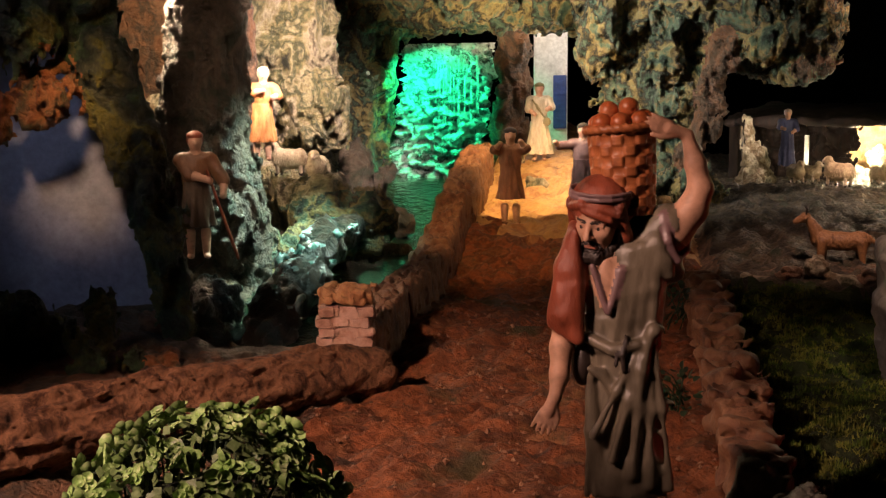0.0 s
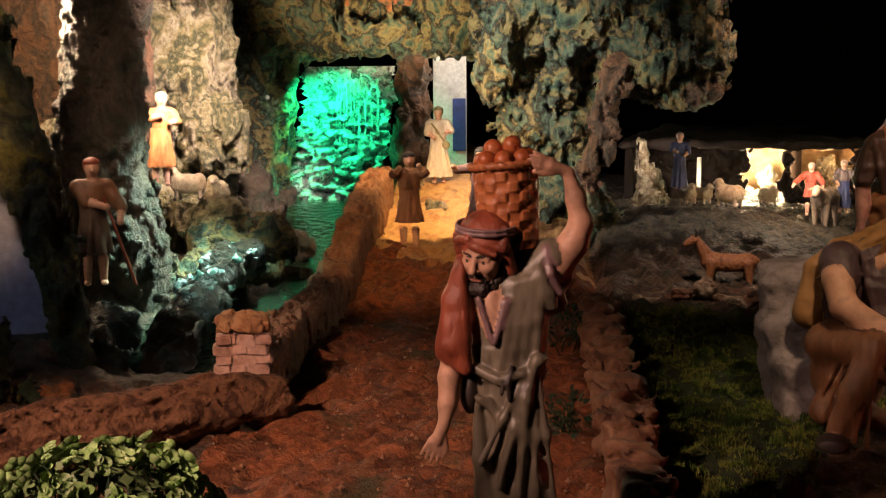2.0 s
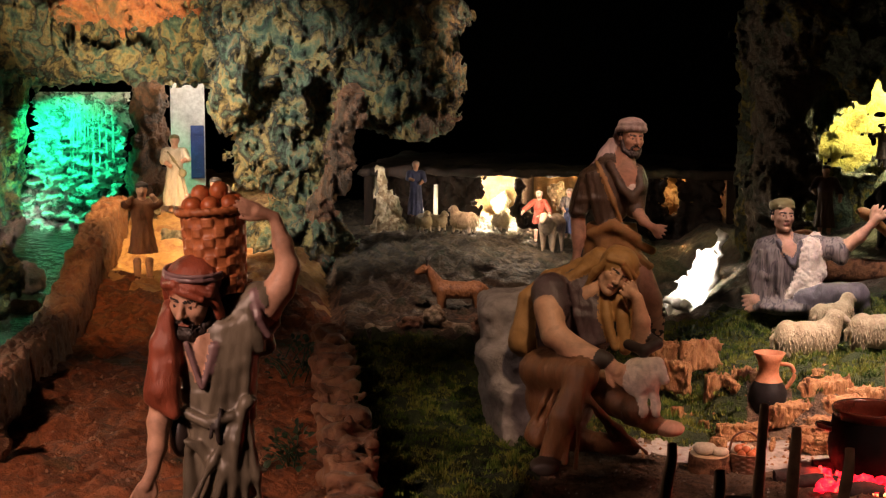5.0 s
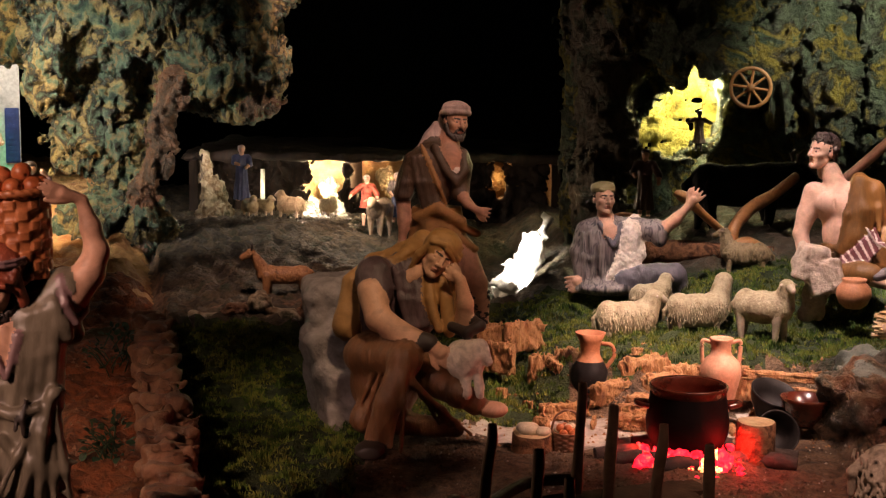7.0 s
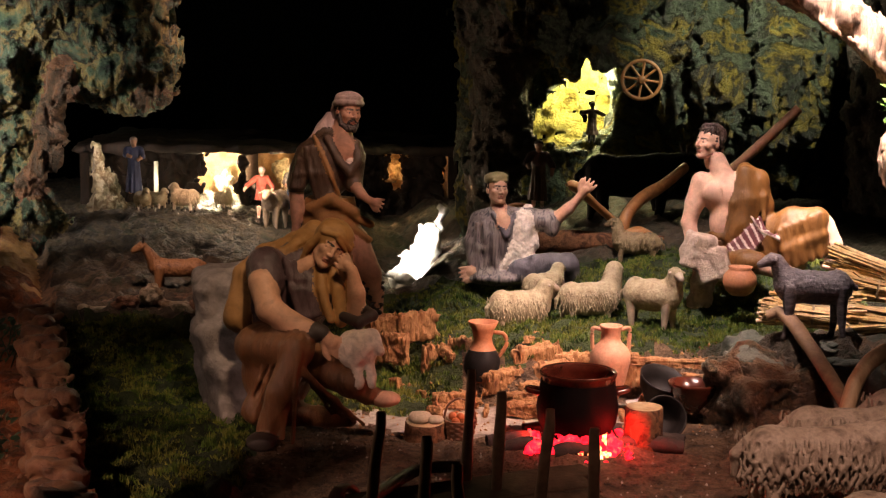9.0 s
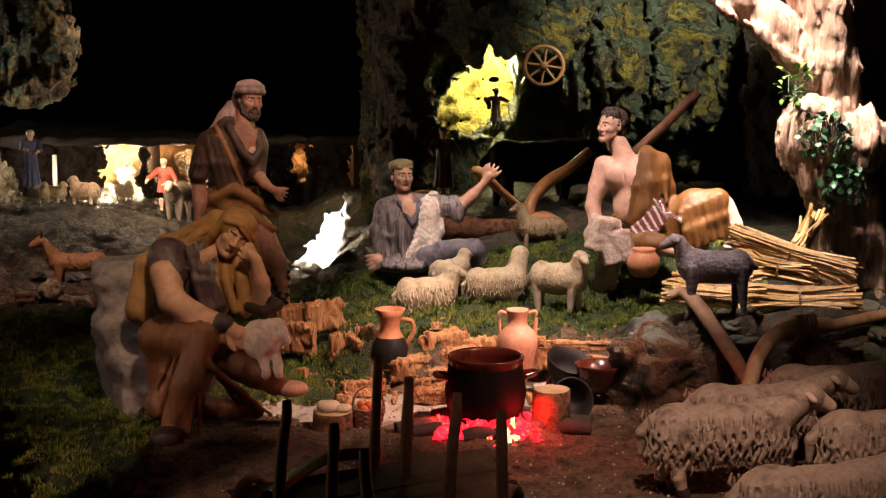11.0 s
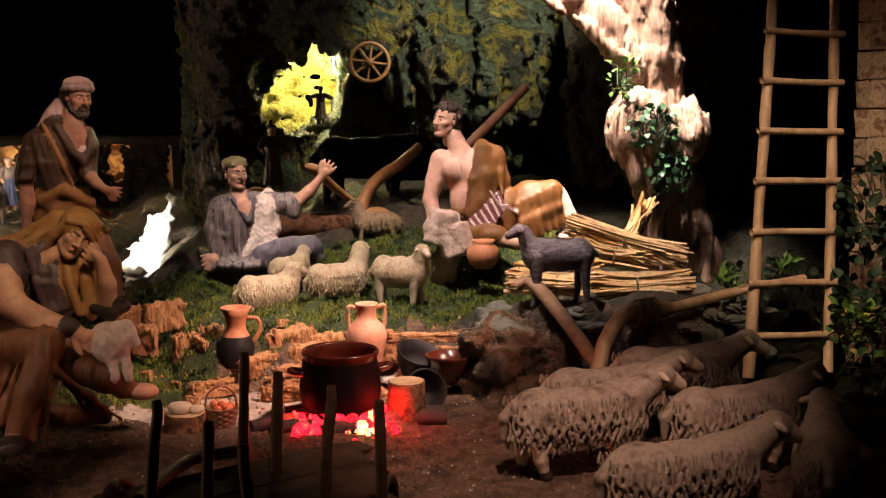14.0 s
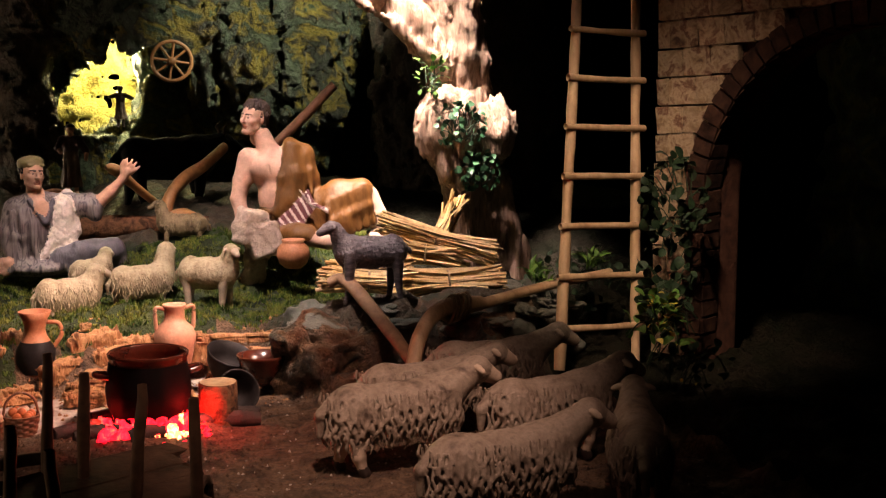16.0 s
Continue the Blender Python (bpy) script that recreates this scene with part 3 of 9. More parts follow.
def left_cliff(c):
    # dark pillar
    c.limb((-1.20, 1.66, -0.05), (-1.215, 1.64, 0.22), 0.10, 0.078, 2, 0.03)
    c.limb((-1.215, 1.64, 0.22), (-1.195, 1.66, 0.75), 0.078, 0.086, 2, 0.03)
    c.egg((-1.165, 1.63, 0.1), (0.07, 0.08, 0.14), 2, 0.03)
    # pale cliff with a green rim
    c.limb((-1.34, 2.08, 0.02), (-1.33, 2.08, 0.75), 0.11, 0.10, 0, 0.04)
    c.limb((-1.225, 2.05, 0.3), (-1.215, 2.04, 0.7), 0.022, 0.03, 3, 0.015)
    # streaked bulge over the ledge
    c.egg((-1.235, 2.01, 0.25), (0.085, 0.08, 0.1), 0, 0.02, (0, 30, 0))
    for k in range(17):
        a = -0.9 + 1.8 * k / 16
        c.limb((-1.285 + 0.05 * a, 1.945 - 0.01 * (1 - a * a), 0.30 + 0.055 * a), (-1.185 + 0.055 * a, 1.945 - 0.012 * (1 - a * a), 0.195 + 0.055 * a), 0.004, 0.005, 0, 0.003)
        c.limb((-1.28 + 0.05 * a, 1.93, 0.306 + 0.055 * a), (-1.18 + 0.055 * a, 1.925, 0.201 + 0.055 * a), 0.002, 0.0025, 0, 0, True)
    # ledge and bank
    c.egg((-1.20, 1.90, 0.125), (0.15, 0.11, 0.045), 0, 0.03)
    c.egg((-1.12, 1.88, 0.06), (0.12, 0.12, 0.08), 3, 0.03)
    c.egg((-1.12, 1.74, 0.04), (0.07, 0.1, 0.05), 3, 0.03)
    c.limb((-1.36, 1.9, 0.64), (-1.15, 2.2, 0.68), 0.08, 0.08, 0, 0.04)


crag("rock_shepherds_ledge", "pale cliff with a ledge where shepherds stand", [ROCK_OLIVE, ROCK_MOSSY, ROCK_DARK, ROCK_GREEN], (-1.5, 1.53, -0.06), (-0.96, 2.28, 0.66), 0.0046, left_cliff, 0.1, 0.012)


def far_left(c):
    c.chain([(-1.12, 1.22, 0.62), (-1.095, 1.235, 0.41), (-1.07, 1.245, 0.32), (-1.04, 1.25, 0.24), (-1.015, 1.26, 0.15), (-1.0, 1.265, 0.02)], [0.06, 0.05, 0.05, 0.05, 0.042, 0.04], 0, 0.02)
    c.egg((-1.115, 1.195, 0.30), (0.058, 0.045, 0.062), 1, 0.015)
    c.egg((-1.16, 1.18, 0.285), (0.06, 0.045, 0.052), 1, 0.015)
    c.egg((-1.14, 1.17, 0.39), (0.085, 0.055, 0.08), 0, 0.02)
    c.egg((-1.10, 1.165, 0.355), (0.03, 0.03, 0.045), 1, 0.01)
    c.egg((-1.19, 1.185, 0.245), (0.04, 0.035, 0.032), 2, 0.01)
    c.egg((-1.14, 1.15, 0.48), (0.11, 0.06, 0.07), 0, 0.03)
    c.egg((-1.08, 1.10, 0.04), (0.07, 0.05, 0.055), 0, 0.03)
    c.egg((-1.005, 1.13, 0.05), (0.04, 0.04, 0.05), 0, 0.03)
    c.egg((-0.96, 1.08, 0.02), (0.05, 0.05, 0.04), 0, 0.03)
    c.egg((-1.15, 1.08, 0.05), (0.07, 0.05, 0.06), 0, 0.03)
    c.egg((-0.9, 1.13, 0.005), (0.05, 0.05, 0.035), 1, 0.03)


crag("rock_west", "dark mossy rocks with an orange-brown outcrop", [ROCK_MOSSY, ROCK_ORANGE, ROCK_PALE], (-1.3, 0.98, -0.06), (-0.82, 1.36, 0.6), 0.004, far_left, 0.05, 0.011)


def back_west(c):
    c.slab((-1.45, 1.9, 0.3), (0.16, 0.06, 0.36), 0.03, 0, 0.03)
    # pale rim lump: the white highlight is put into the rock colour
    c.egg((-1.36, 1.76, 0.4), (0.03, 0.04, 0.1), 1, 0.02)
    c.egg((-1.40, 1.78, 0.26), (0.09, 0.05, 0.045), 1, 0.02)


crag("rock_back_west", "warmly lit brown rock, white highlight in its colour, behind a dark pillar", [ROCK_BROWN, ROCK_PALE], (-1.7, 1.66, -0.06), (-1.2, 2.02, 0.68), 0.008, back_west, 0.08, 0.014)


def fall_cave(c):
    c.slab((-1.1, 2.68, 0.50), (0.45, 0.14, 0.125), 0.05, 0, 0.04)
    c.limb((-1.14, 2.70, 0.05), (-1.13, 2.68, 0.5), 0.056, 0.068, 1, 0.04)
    c.limb((-1.53, 2.62, 0.0), (-1.5, 2.64, 0.6), 0.13, 0.13, 0, 0.04)
    c.egg((-1.34, 2.46, 0.42), (0.11, 0.08, 0.065), 1, 0.03)
    c.egg((-1.16, 2.5, 0.44), (0.14, 0.07, 0.06), 0, 0.03)
    c.egg((-1.08, 2.46, 0.545), (0.22, 0.09, 0.075), 4, 0.03)
    # lit stones at the mouth of a side passage
    c.egg((-1.235, 2.17, 0.25), (0.05, 0.045, 0.045), 3, 0.015)
    c.egg((-1.26, 2.16, 0.275), (0.03, 0.03, 0.03), 3, 0.01)
    c.egg((-1.31, 2.28, 0.08), (0.1, 0.09, 0.15), 2, 0.04)
    c.egg((-1.185, 2.12, 0.1), (0.05, 0.05, 0.07), 1, 0.03)


crag("rock_waterfall_cave", "rock lintel and pillars round a waterfall cave", [ROCK_GREEN, ROCK_BROWN, ROCK_DARK, ROCK_PALE, ROCK_ORANGE], (-1.65, 2.05, -0.06), (-0.8, 2.9, 0.66), 0.006, fall_cave, 0.09, 0.018)


def right_cliff(c):
    c.slab((0.62, 2.62, 0.35), (0.52, 0.1, 0.5), 0.08, 0, 0.04)
    c.limb((0.185, 2.48, -0.05), (0.215, 2.52, 0.75), 0.07, 0.105, 1, 0.05)
    c.egg((0.33, 2.5, 0.52), (0.22, 0.14, 0.12), 0, 0.05)
    c.egg((0.66, 2.42, 0.42), (0.24, 0.14, 0.3), 0, 0.05)
    c.egg((0.95, 2.2, 0.3), (0.2, 0.2, 0.5), 1, 0.05)
    c.limb((0.165, 2.22, 0.02), (0.2, 2.32, 0.16), 0.04, 0.055, 1, 0.03)
    c.egg((0.2, 2.42, 0.2), (0.09, 0.1, 0.1), 1, 0.03)
    c.egg((0.42, 2.44, 0.43), (0.22, 0.13, 0.1), 0, 0.05)
    c.egg((0.34, 2.5, 0.285), (0.047, 0.5, 0.037), carve=True, blend=0)
    c.egg((0.388, 2.5, 0.32), (0.028, 0.5, 0.052), carve=True, blend=0)
    c.egg((0.42, 2.25, 0.16), (0.22, 0.2, 0.1), carve=True, blend=0)
    # upright ribs and deep crevices of the lit face
    rnd = random.Random(31)
    front = lambda x, z: 2.42 - 0.14 * math.sqrt(max(0.05, 1 - ((x - 0.66) / 0.25) ** 2 - ((z - 0.42) / 0.32) ** 2))
    for k in range(9):
        x = 0.47 + 0.047 * k + rnd.uniform(-0.012, 0.012)
        low, high, lean = rnd.uniform(0.18, 0.36), rnd.uniform(0.5, 0.66), rnd.uniform(-0.05, 0.05)
        line = [(x + lean * u + 0.009 * math.sin(7 * u + k), low + (high - low) * u) for u in (0, 0.25, 0.5, 0.75, 1)]
        if k % 2:
            c.chain([(a, front(a, z) + 0.002, z) for a, z in line], [0.012, 0.02, 0.017, 0.021, 0.012], 0, 0.012)
        else:
            for (a, z), (b, w) in zip(line, line[1:]):
                c.limb((a, front(a, z) - 0.004, z), (b, front(b, w) - 0.004, w), rnd.uniform(0.006, 0.012), rnd.uniform(0.006, 0.013), 1, 0, True)
    for k in range(7):
        x, z = rnd.uniform(0.47, 0.85), rnd.uniform(0.26, 0.58)
        c.egg((x, front(x, z) - 0.002, z), (rnd.uniform(0.012, 0.03), 0.016, rnd.uniform(0.015, 0.035)), 0, 0.012)


crag("rock_east", "high mossy cliff with yellow and green lichen", [ROCK_LICHEN, ROCK_DARK], (-0.02, 2.05, -0.06), (1.2, 2.76, 0.7), 0.0065, right_cliff, 0.1, 0.018)

# ---- painted figures ----
def paint(name, colour, rough=0.45, dark=0.62, scale=45):
    return material(name, [tuple(dark * v for v in colour), colour, tuple(min(1.25 * v, 1) for v in colour), tuple(0.88 * v for v in colour)], rough, scale, 0.15, 260, gap=0.001, grain=0.15)


def cloth(name, colour, rough=0.5, dark=0.5, scale=38, crease=0.7):
    """Painted cloth: worn tone and fine upright creases."""
    return material(name, [tuple(dark * v for v in colour), colour, tuple(min(1.35 * v, 1) for v in colour), tuple(0.75 * v for v in colour)], rough, scale, crease, 75, gap=0.0035, grain=0.35, stretch=(1.3, 1.3, 0.45))


SKIN = paint("painted_skin", (0.52, 0.29, 0.19), 0.55, 0.7)
SKIN_PALE = paint("painted_skin_pale", (0.62, 0.38, 0.28), 0.6, 0.8)
HAIR = paint("painted_dark_hair", (0.03, 0.02, 0.016), 0.55)
ROBE_GREY = cloth("painted_grey_robe", (0.15, 0.125, 0.088), 0.38, 0.65, 38, 0.25)
RED_CLOTH = cloth("painted_red_brown_cloth", (0.25, 0.06, 0.03), 0.4)
MAUVE = paint("painted_mauve_trim", (0.2, 0.12, 0.12), 0.4)
TUNIC_BROWN = cloth("painted_brown_tunic", (0.075, 0.047, 0.028), 0.4)
OCHRE = cloth("painted_ochre_cloth", (0.15, 0.062, 0.012), 0.5, 0.6)
OCHRE_DARK = paint("painted_dull_ochre_cloth", (0.3, 0.155, 0.052), 0.6)
TURBAN = cloth("painted_rose_grey_turban", (0.52, 0.4, 0.36), 0.5, 0.7)
PURPLE = cloth("painted_purple_brown_shirt", (0.075, 0.045, 0.05), 0.4)
BROWN_SKIRT = cloth("painted_russet_skirt", (0.16, 0.07, 0.03), 0.45)
WHITE_WOOL = paint("painted_white_wool", (0.62, 0.52, 0.44), 0.7, 0.75, 120)
STRIPE_GREY = material("painted_striped_grey", [(0.05, 0.04, 0.045), (0.27, 0.22, 0.2), (0.24, 0.19, 0.18), (0.07, 0.05, 0.055), (0.27, 0.22, 0.2)], 0.5, 20, 0.3, 200, gap=0.002, stretch=(7, 7, 0.3), detail=1.0)
OLIVE = paint("painted_olive_cap", (0.2, 0.16, 0.07), 0.5)
LIPS = paint("painted_lips", (0.42, 0.17, 0.12), 0.4, 0.8)
GREY_BEARD = paint("painted_grey_beard", (0.085, 0.07, 0.062), 0.6)
HAIR_BROWN = paint("painted_brown_hair", (0.045, 0.026, 0.02), 0.5)
SLATE_CLOTH = cloth("painted_slate_blanket", (0.11, 0.095, 0.11), 0.5)
SASH_RED = paint("painted_sash_red", (0.13, 0.035, 0.04), 0.5)
SASH_PALE = paint("painted_sash_white", (0.6, 0.48, 0.44), 0.5)
BLUE_ROBE = cloth("painted_blue_robe", (0.06, 0.08, 0.2), 0.5)
ORANGE_ROBE = cloth("painted_orange_robe", (0.6, 0.24, 0.08), 0.5)
CREAM_ROBE = cloth("painted_cream_robe", (0.5, 0.42, 0.3), 0.5)
RED_ROBE = cloth("painted_red_robe", (0.4, 0.08, 0.05), 0.5)
BROWN_ROBE = cloth("painted_brown_robe", (0.2, 0.09, 0.05), 0.5)


def sketch(cx, cy, s):
    """Drawing units, right and down from (cx, cy), and a depth in metres, as a place in metres."""
    return lambda x, y, depth=0.0: np.array([(x - cx) * s, depth, (cy - y) * s * 1.02])


def stand(x, y, z=None, turn=None):
    """A pose on the ground that faces the visitors' side."""
    turn = -math.degrees(math.atan2(x + 0.02, y)) if turn is None else turn
    return pose(x, y, ground_at(x, y) if z is None else z, 0, 0, turn)


def head(h, at, turn=(0, 0, 0), skin=0, hair=1, cloth=2, wear="", beard=0, band=None, lips=None, neck=(0, 0.1, -0.8), closed=False, brow=None):
    """A carved head of height h round eye level, as a finer form to be joined with its body."""
    c = Clay((-0.62 * h, -0.66 * h, -0.95 * h), (0.62 * h, 0.72 * h, 0.8 * h), h / 58)
    g = lambda x, y, z: np.array((x, y, z)) * h

    def egg(p, r, m, b=0.02, t=(0, 0, 0), carve=False):
        c.egg(g(*p), np.array(r) * h, m, b * h, t, carve)

    def limb(a, b_, ra, rb, m, b=0.02, carve=False):
        c.limb(g(*a), g(*b_), ra * h, rb * h, m, b * h, carve)

    lips = skin if lips is None else lips
    brow = hair if brow is None else brow
    limb((0, 0.08, -0.3), neck, 0.17, 0.18, skin, 0.04)
    egg((0, 0.06, 0.12), (0.32, 0.4, 0.38), skin)
    egg((0, -0.08, -0.12), (0.26, 0.27, 0.37), skin, 0.06)
    for e in (-1, 1):
        limb((e * 0.19, -0.02, -0.26), (e * 0.06, -0.22, -0.4), 0.08, 0.08, skin, 0.06)
        egg((e * 0.17, -0.22, -0.1), (0.09, 0.09, 0.08), skin, 0.08)
        limb((e * 0.2, -0.25, 0.075), (e * 0.04, -0.305, 0.06), 0.03, 0.035, skin, 0.05)
        egg((e * 0.33, 0.02, -0.05), (0.035, 0.07, 0.11), skin, 0.02)
    egg((0, -0.27, -0.42), (0.09, 0.08, 0.075), skin, 0.06)
    for e in (-1, 1):
        egg((e * 0.125, -0.365, -0.012), (0.07, 0.055, 0.038), skin, carve=True)
        egg((e * 0.125, -0.27, -0.012), (0.06, 0.055, 0.042), skin, 0.01)
        limb((e * 0.065, -0.325, 0.008), (e * 0.19, -0.29, 0.004), 0.016, 0.016, skin, 0.012)
        limb((e * 0.075, -0.322, -0.002 - 0.026 * closed), (e * 0.18, -0.293, -0.006 - 0.026 * closed), 0.006, 0.005, brow, 0.0)
        if not closed:
            egg((e * 0.122, -0.319, -0.014), (0.019, 0.013, 0.016), hair, 0.0)
        limb((e * 0.055, -0.346, 0.066), (e * 0.2, -0.285, 0.082), 0.009, 0.006, brow, 0.0)
    limb((0, -0.33, 0.05), (0, -0.43, -0.13), 0.03, 0.045, skin, 0.05)
    egg((0, -0.41, -0.14), (0.05, 0.05, 0.04), skin, 0.03)
    for e in (-1, 1):
        egg((e * 0.05, -0.36, -0.15), (0.035, 0.045, 0.03), skin, 0.02)
    limb((-0.085, -0.315, -0.265), (0, -0.345, -0.25), 0.018, 0.022, lips, 0.012)
    limb((0, -0.345, -0.25), (0.085, -0.315, -0.265), 0.022, 0.018, lips, 0.012)
    limb((-0.07, -0.318, -0.30), (0.07, -0.318, -0.30), 0.024, 0.024, lips, 0.015)
    limb((-0.09, -0.36, -0.277), (0.09, -0.36, -0.277), 0.014, 0.014, lips, 0.0, True)
    if beard:
        thick = 0.05 + 0.05 * beard
        for e in (-1, 1):
            limb((e * 0.3, 0.0, -0.1), (e * 0.235, -0.08, -0.34), thick * 0.7, thick, hair, 0.02)
            limb((e * 0.235, -0.08, -0.34), (e * 0.09, -0.24, -0.46 - 0.04 * beard), thick, thick * 1.15, hair, 0.03)
            limb((e * 0.02, -0.365, -0.215), (e * 0.14, -0.31, -0.29), 0.026, 0.03, hair, 0.01)
            limb((e * 0.14, -0.31, -0.29), (e * 0.12, -0.28, -0.4), 0.03, 0.05, hair, 0.01)
        limb((-0.07, -0.27, -0.43 - 0.03 * beard), (0.07, -0.27, -0.43 - 0.03 * beard), thick * 1.2, thick * 1.2, hair, 0.03)
        egg((0, -0.13, -0.46), (0.17, 0.16, 0.1), hair, 0.03)
    if wear in ("", "cap", "turban"):
        egg((0, 0.18, 0.17), (0.345, 0.34, 0.34), hair, 0.02)
        for e in (-1, 1):
            limb((e * 0.315, -0.02, 0.14), (e * 0.325, 0.0, -0.02), 0.04, 0.025, hair, 0.02)
    if wear == "":
        for k in range(9):
            a = -1.25 + 2.5 * k / 8
            x, y = 0.3 * math.sin(a), -0.32 * math.cos(a) + 0.02
            limb((x * 0.75, y * 0.6, 0.46), (x * 1.04 + 0.02 * math.sin(5 * k), y * 1.02, 0.27 + 0.035 * math.sin(3.3 * k)), 0.07, 0.045, hair, 0.02)
        egg((0, 0.08, 0.28), (0.33, 0.38, 0.28), hair, 0.03)
        for e in (-1, 1):
            limb((e * 0.33, 0.16, 0.1), (e * 0.25, 0.3, -0.28), 0.09, 0.08, hair, 0.03)
    if wear == "cap":
        egg((0, 0.1, 0.3), (0.385, 0.42, 0.27), cloth, 0.0)
        limb((-0.22, -0.26, 0.24), (0.22, -0.26, 0.24), 0.055, 0.055, cloth, 0.03)
    if wear == "turban":
        ring = [(0.37 * math.sin(a), -0.40 * math.cos(a) + 0.06, 0.22 + 0.05 * math.cos(a)) for a in np.linspace(0, 2 * math.pi, 15)]
        for k in range(14):
            limb(ring[k], ring[k + 1], 0.085, 0.085, cloth, 0.02)
            p, q = ring[k], ring[k + 1]
            limb((p[0] * 0.9, p[1] * 0.9, p[2] + 0.1), (q[0] * 0.9, q[1] * 0.9, q[2] + 0.12), 0.07, 0.07, cloth, 0.02)
        egg((0, 0.08, 0.34), (0.36, 0.4, 0.24), cloth, 0.02)
        egg((-0.08, 0.36, 0.0), (0.28, 0.2, 0.36), cloth, 0.05)
        limb((-0.08, 0.36, -0.1), (-0.16, 0.38, -0.55), 0.2, 0.1, cloth, 0.05)
    if wear == "hood":
        egg((0, 0.13, 0.18), (0.43, 0.46, 0.42), cloth, 0.02)
        for e in (-1, 1):
            limb((e * 0.36, -0.1, 0.25), (e * 0.39, 0.02, -0.2), 0.075, 0.08, cloth, 0.05)
            limb((e * 0.39, 0.02, -0.2), (e * 0.33, 0.16, -0.6), 0.08, 0.05, cloth, 0.05)
        egg((0, 0.4, -0.3), (0.36, 0.2, 0.5), cloth, 0.05)
        limb((-0.36, -0.14, 0.2), (-0.1, -0.33, 0.3), 0.06, 0.07, cloth, 0.03)
        limb((-0.1, -0.33, 0.3), (0.36, -0.16, 0.16), 0.075, 0.07, cloth, 0.03)
        limb((-0.06, -0.37, 0.24), (0.28, -0.26, 0.1), 0.05, 0.05, cloth, 0.02)
        for k in range(4):
            limb((-0.4 + 0.02 * k, 0.0 + 0.1 * k, 0.3), (0.36, -0.02 + 0.12 * k, 0.42 - 0.05 * k), 0.012, 0.012, cloth, 0.03)
    if band is not None:
        ring = [(0.43 * math.sin(a), -0.42 * math.cos(a) + 0.11, 0.33 + 0.05 * math.cos(a)) for a in np.linspace(-1.8, 1.8, 11)]
        for dz, r in ((0.0, 0.035), (0.06, 0.028)):
            for k in range(10):
                limb((ring[k][0], ring[k][1], ring[k][2] + dz), (ring[k + 1][0], ring[k + 1][1], ring[k + 1][2] + dz), r, r, band, 0.006)
    c.rough(0.1 * h, 0.022 * h, 3, True, only=[hair], stretch=(1.6, 1.6, 0.8))
    c.rough(0.4 * h, 0.02 * h, 2, False, only=[cloth], stretch=(0.8, 0.8, 1.6))
    v, q, t = c.shell()
    m = np.array(Euler([radians(a) for a in turn]).to_matrix())
    return v @ m.T + np.array(at), q, t


def fused(name, materials, shells):
    """Several shells of one statue as one mesh."""
    at, vs, qs, ts = 0, [], [], []
    for v, q, t in shells:
        vs.append(v)
        qs.append(q + at)
        ts.append(t)
        at += len(v)
    return mesh_of(name, np.concatenate(vs), np.concatenate(qs), materials, np.concatenate(ts))


def fan(c, starts, ends, r0, r1, mat, sag=0.0, blend=0.005, groove=False):
    """Ridges of cloth from one line to another, with a crease beside each."""
    for k, (a, b) in enumerate(zip(starts, ends)):
        a, b = np.array(a), np.array(b)
        a, b = a + (0, 0.2 * r0, 0), b + (0, 0.2 * r1, 0)
        mid = (a + b) / 2 + np.array((0, -0.25 * r1, -sag))
        c.chain([a, mid, b], [r0, (r0 + r1) / 2, r1], mat, blend)
        if groove and k:
            off = (np.array(starts[k - 1]) - a) * 0.5, (np.array(ends[k - 1]) - b) * 0.5
            c.limb(a + off[0] + (0, -0.8 * r0, 0), b + off[1] + (0, -0.9 * r1, 0), r0 * 0.25, r1 * 0.4, mat, 0, True)


def hand(c, wrist, tip, r, mat, spread=0.5, thumb=1):
    """A palm, four fingers and a thumb from the wrist towards the tip."""
    wrist, tip = np.array(wrist), np.array(tip)
    ax = tip - wrist
    long = np.linalg.norm(ax)
    side = np.cross(ax / long, (0, -1, 0))
    side /= max(np.linalg.norm(side), 1e-6)
    palm = wrist + ax * 0.42
    c.limb(wrist, palm, r, r * 1.15, mat, 0.002)
    for k in range(4):
        o = side * r * (k - 1.5) * 0.62
        e = wrist + ax * (0.95 - 0.06 * abs(k - 1.5)) + side * r * (k - 1.5) * (0.62 + spread)
        c.chain([palm + o, (palm + o + e) / 2 + (0, -0.12 * r, 0), e], [r * 0.5, r * 0.44, r * 0.3], mat, 0.0006)
    c.chain([palm - ax * 0.15 + side * r * thumb, palm + ax * 0.08 + side * r * 1.9 * thumb, palm + ax * 0.3 + side * r * 2.1 * thumb], [r * 0.55, r * 0.48, r * 0.34], mat, 0.0008)


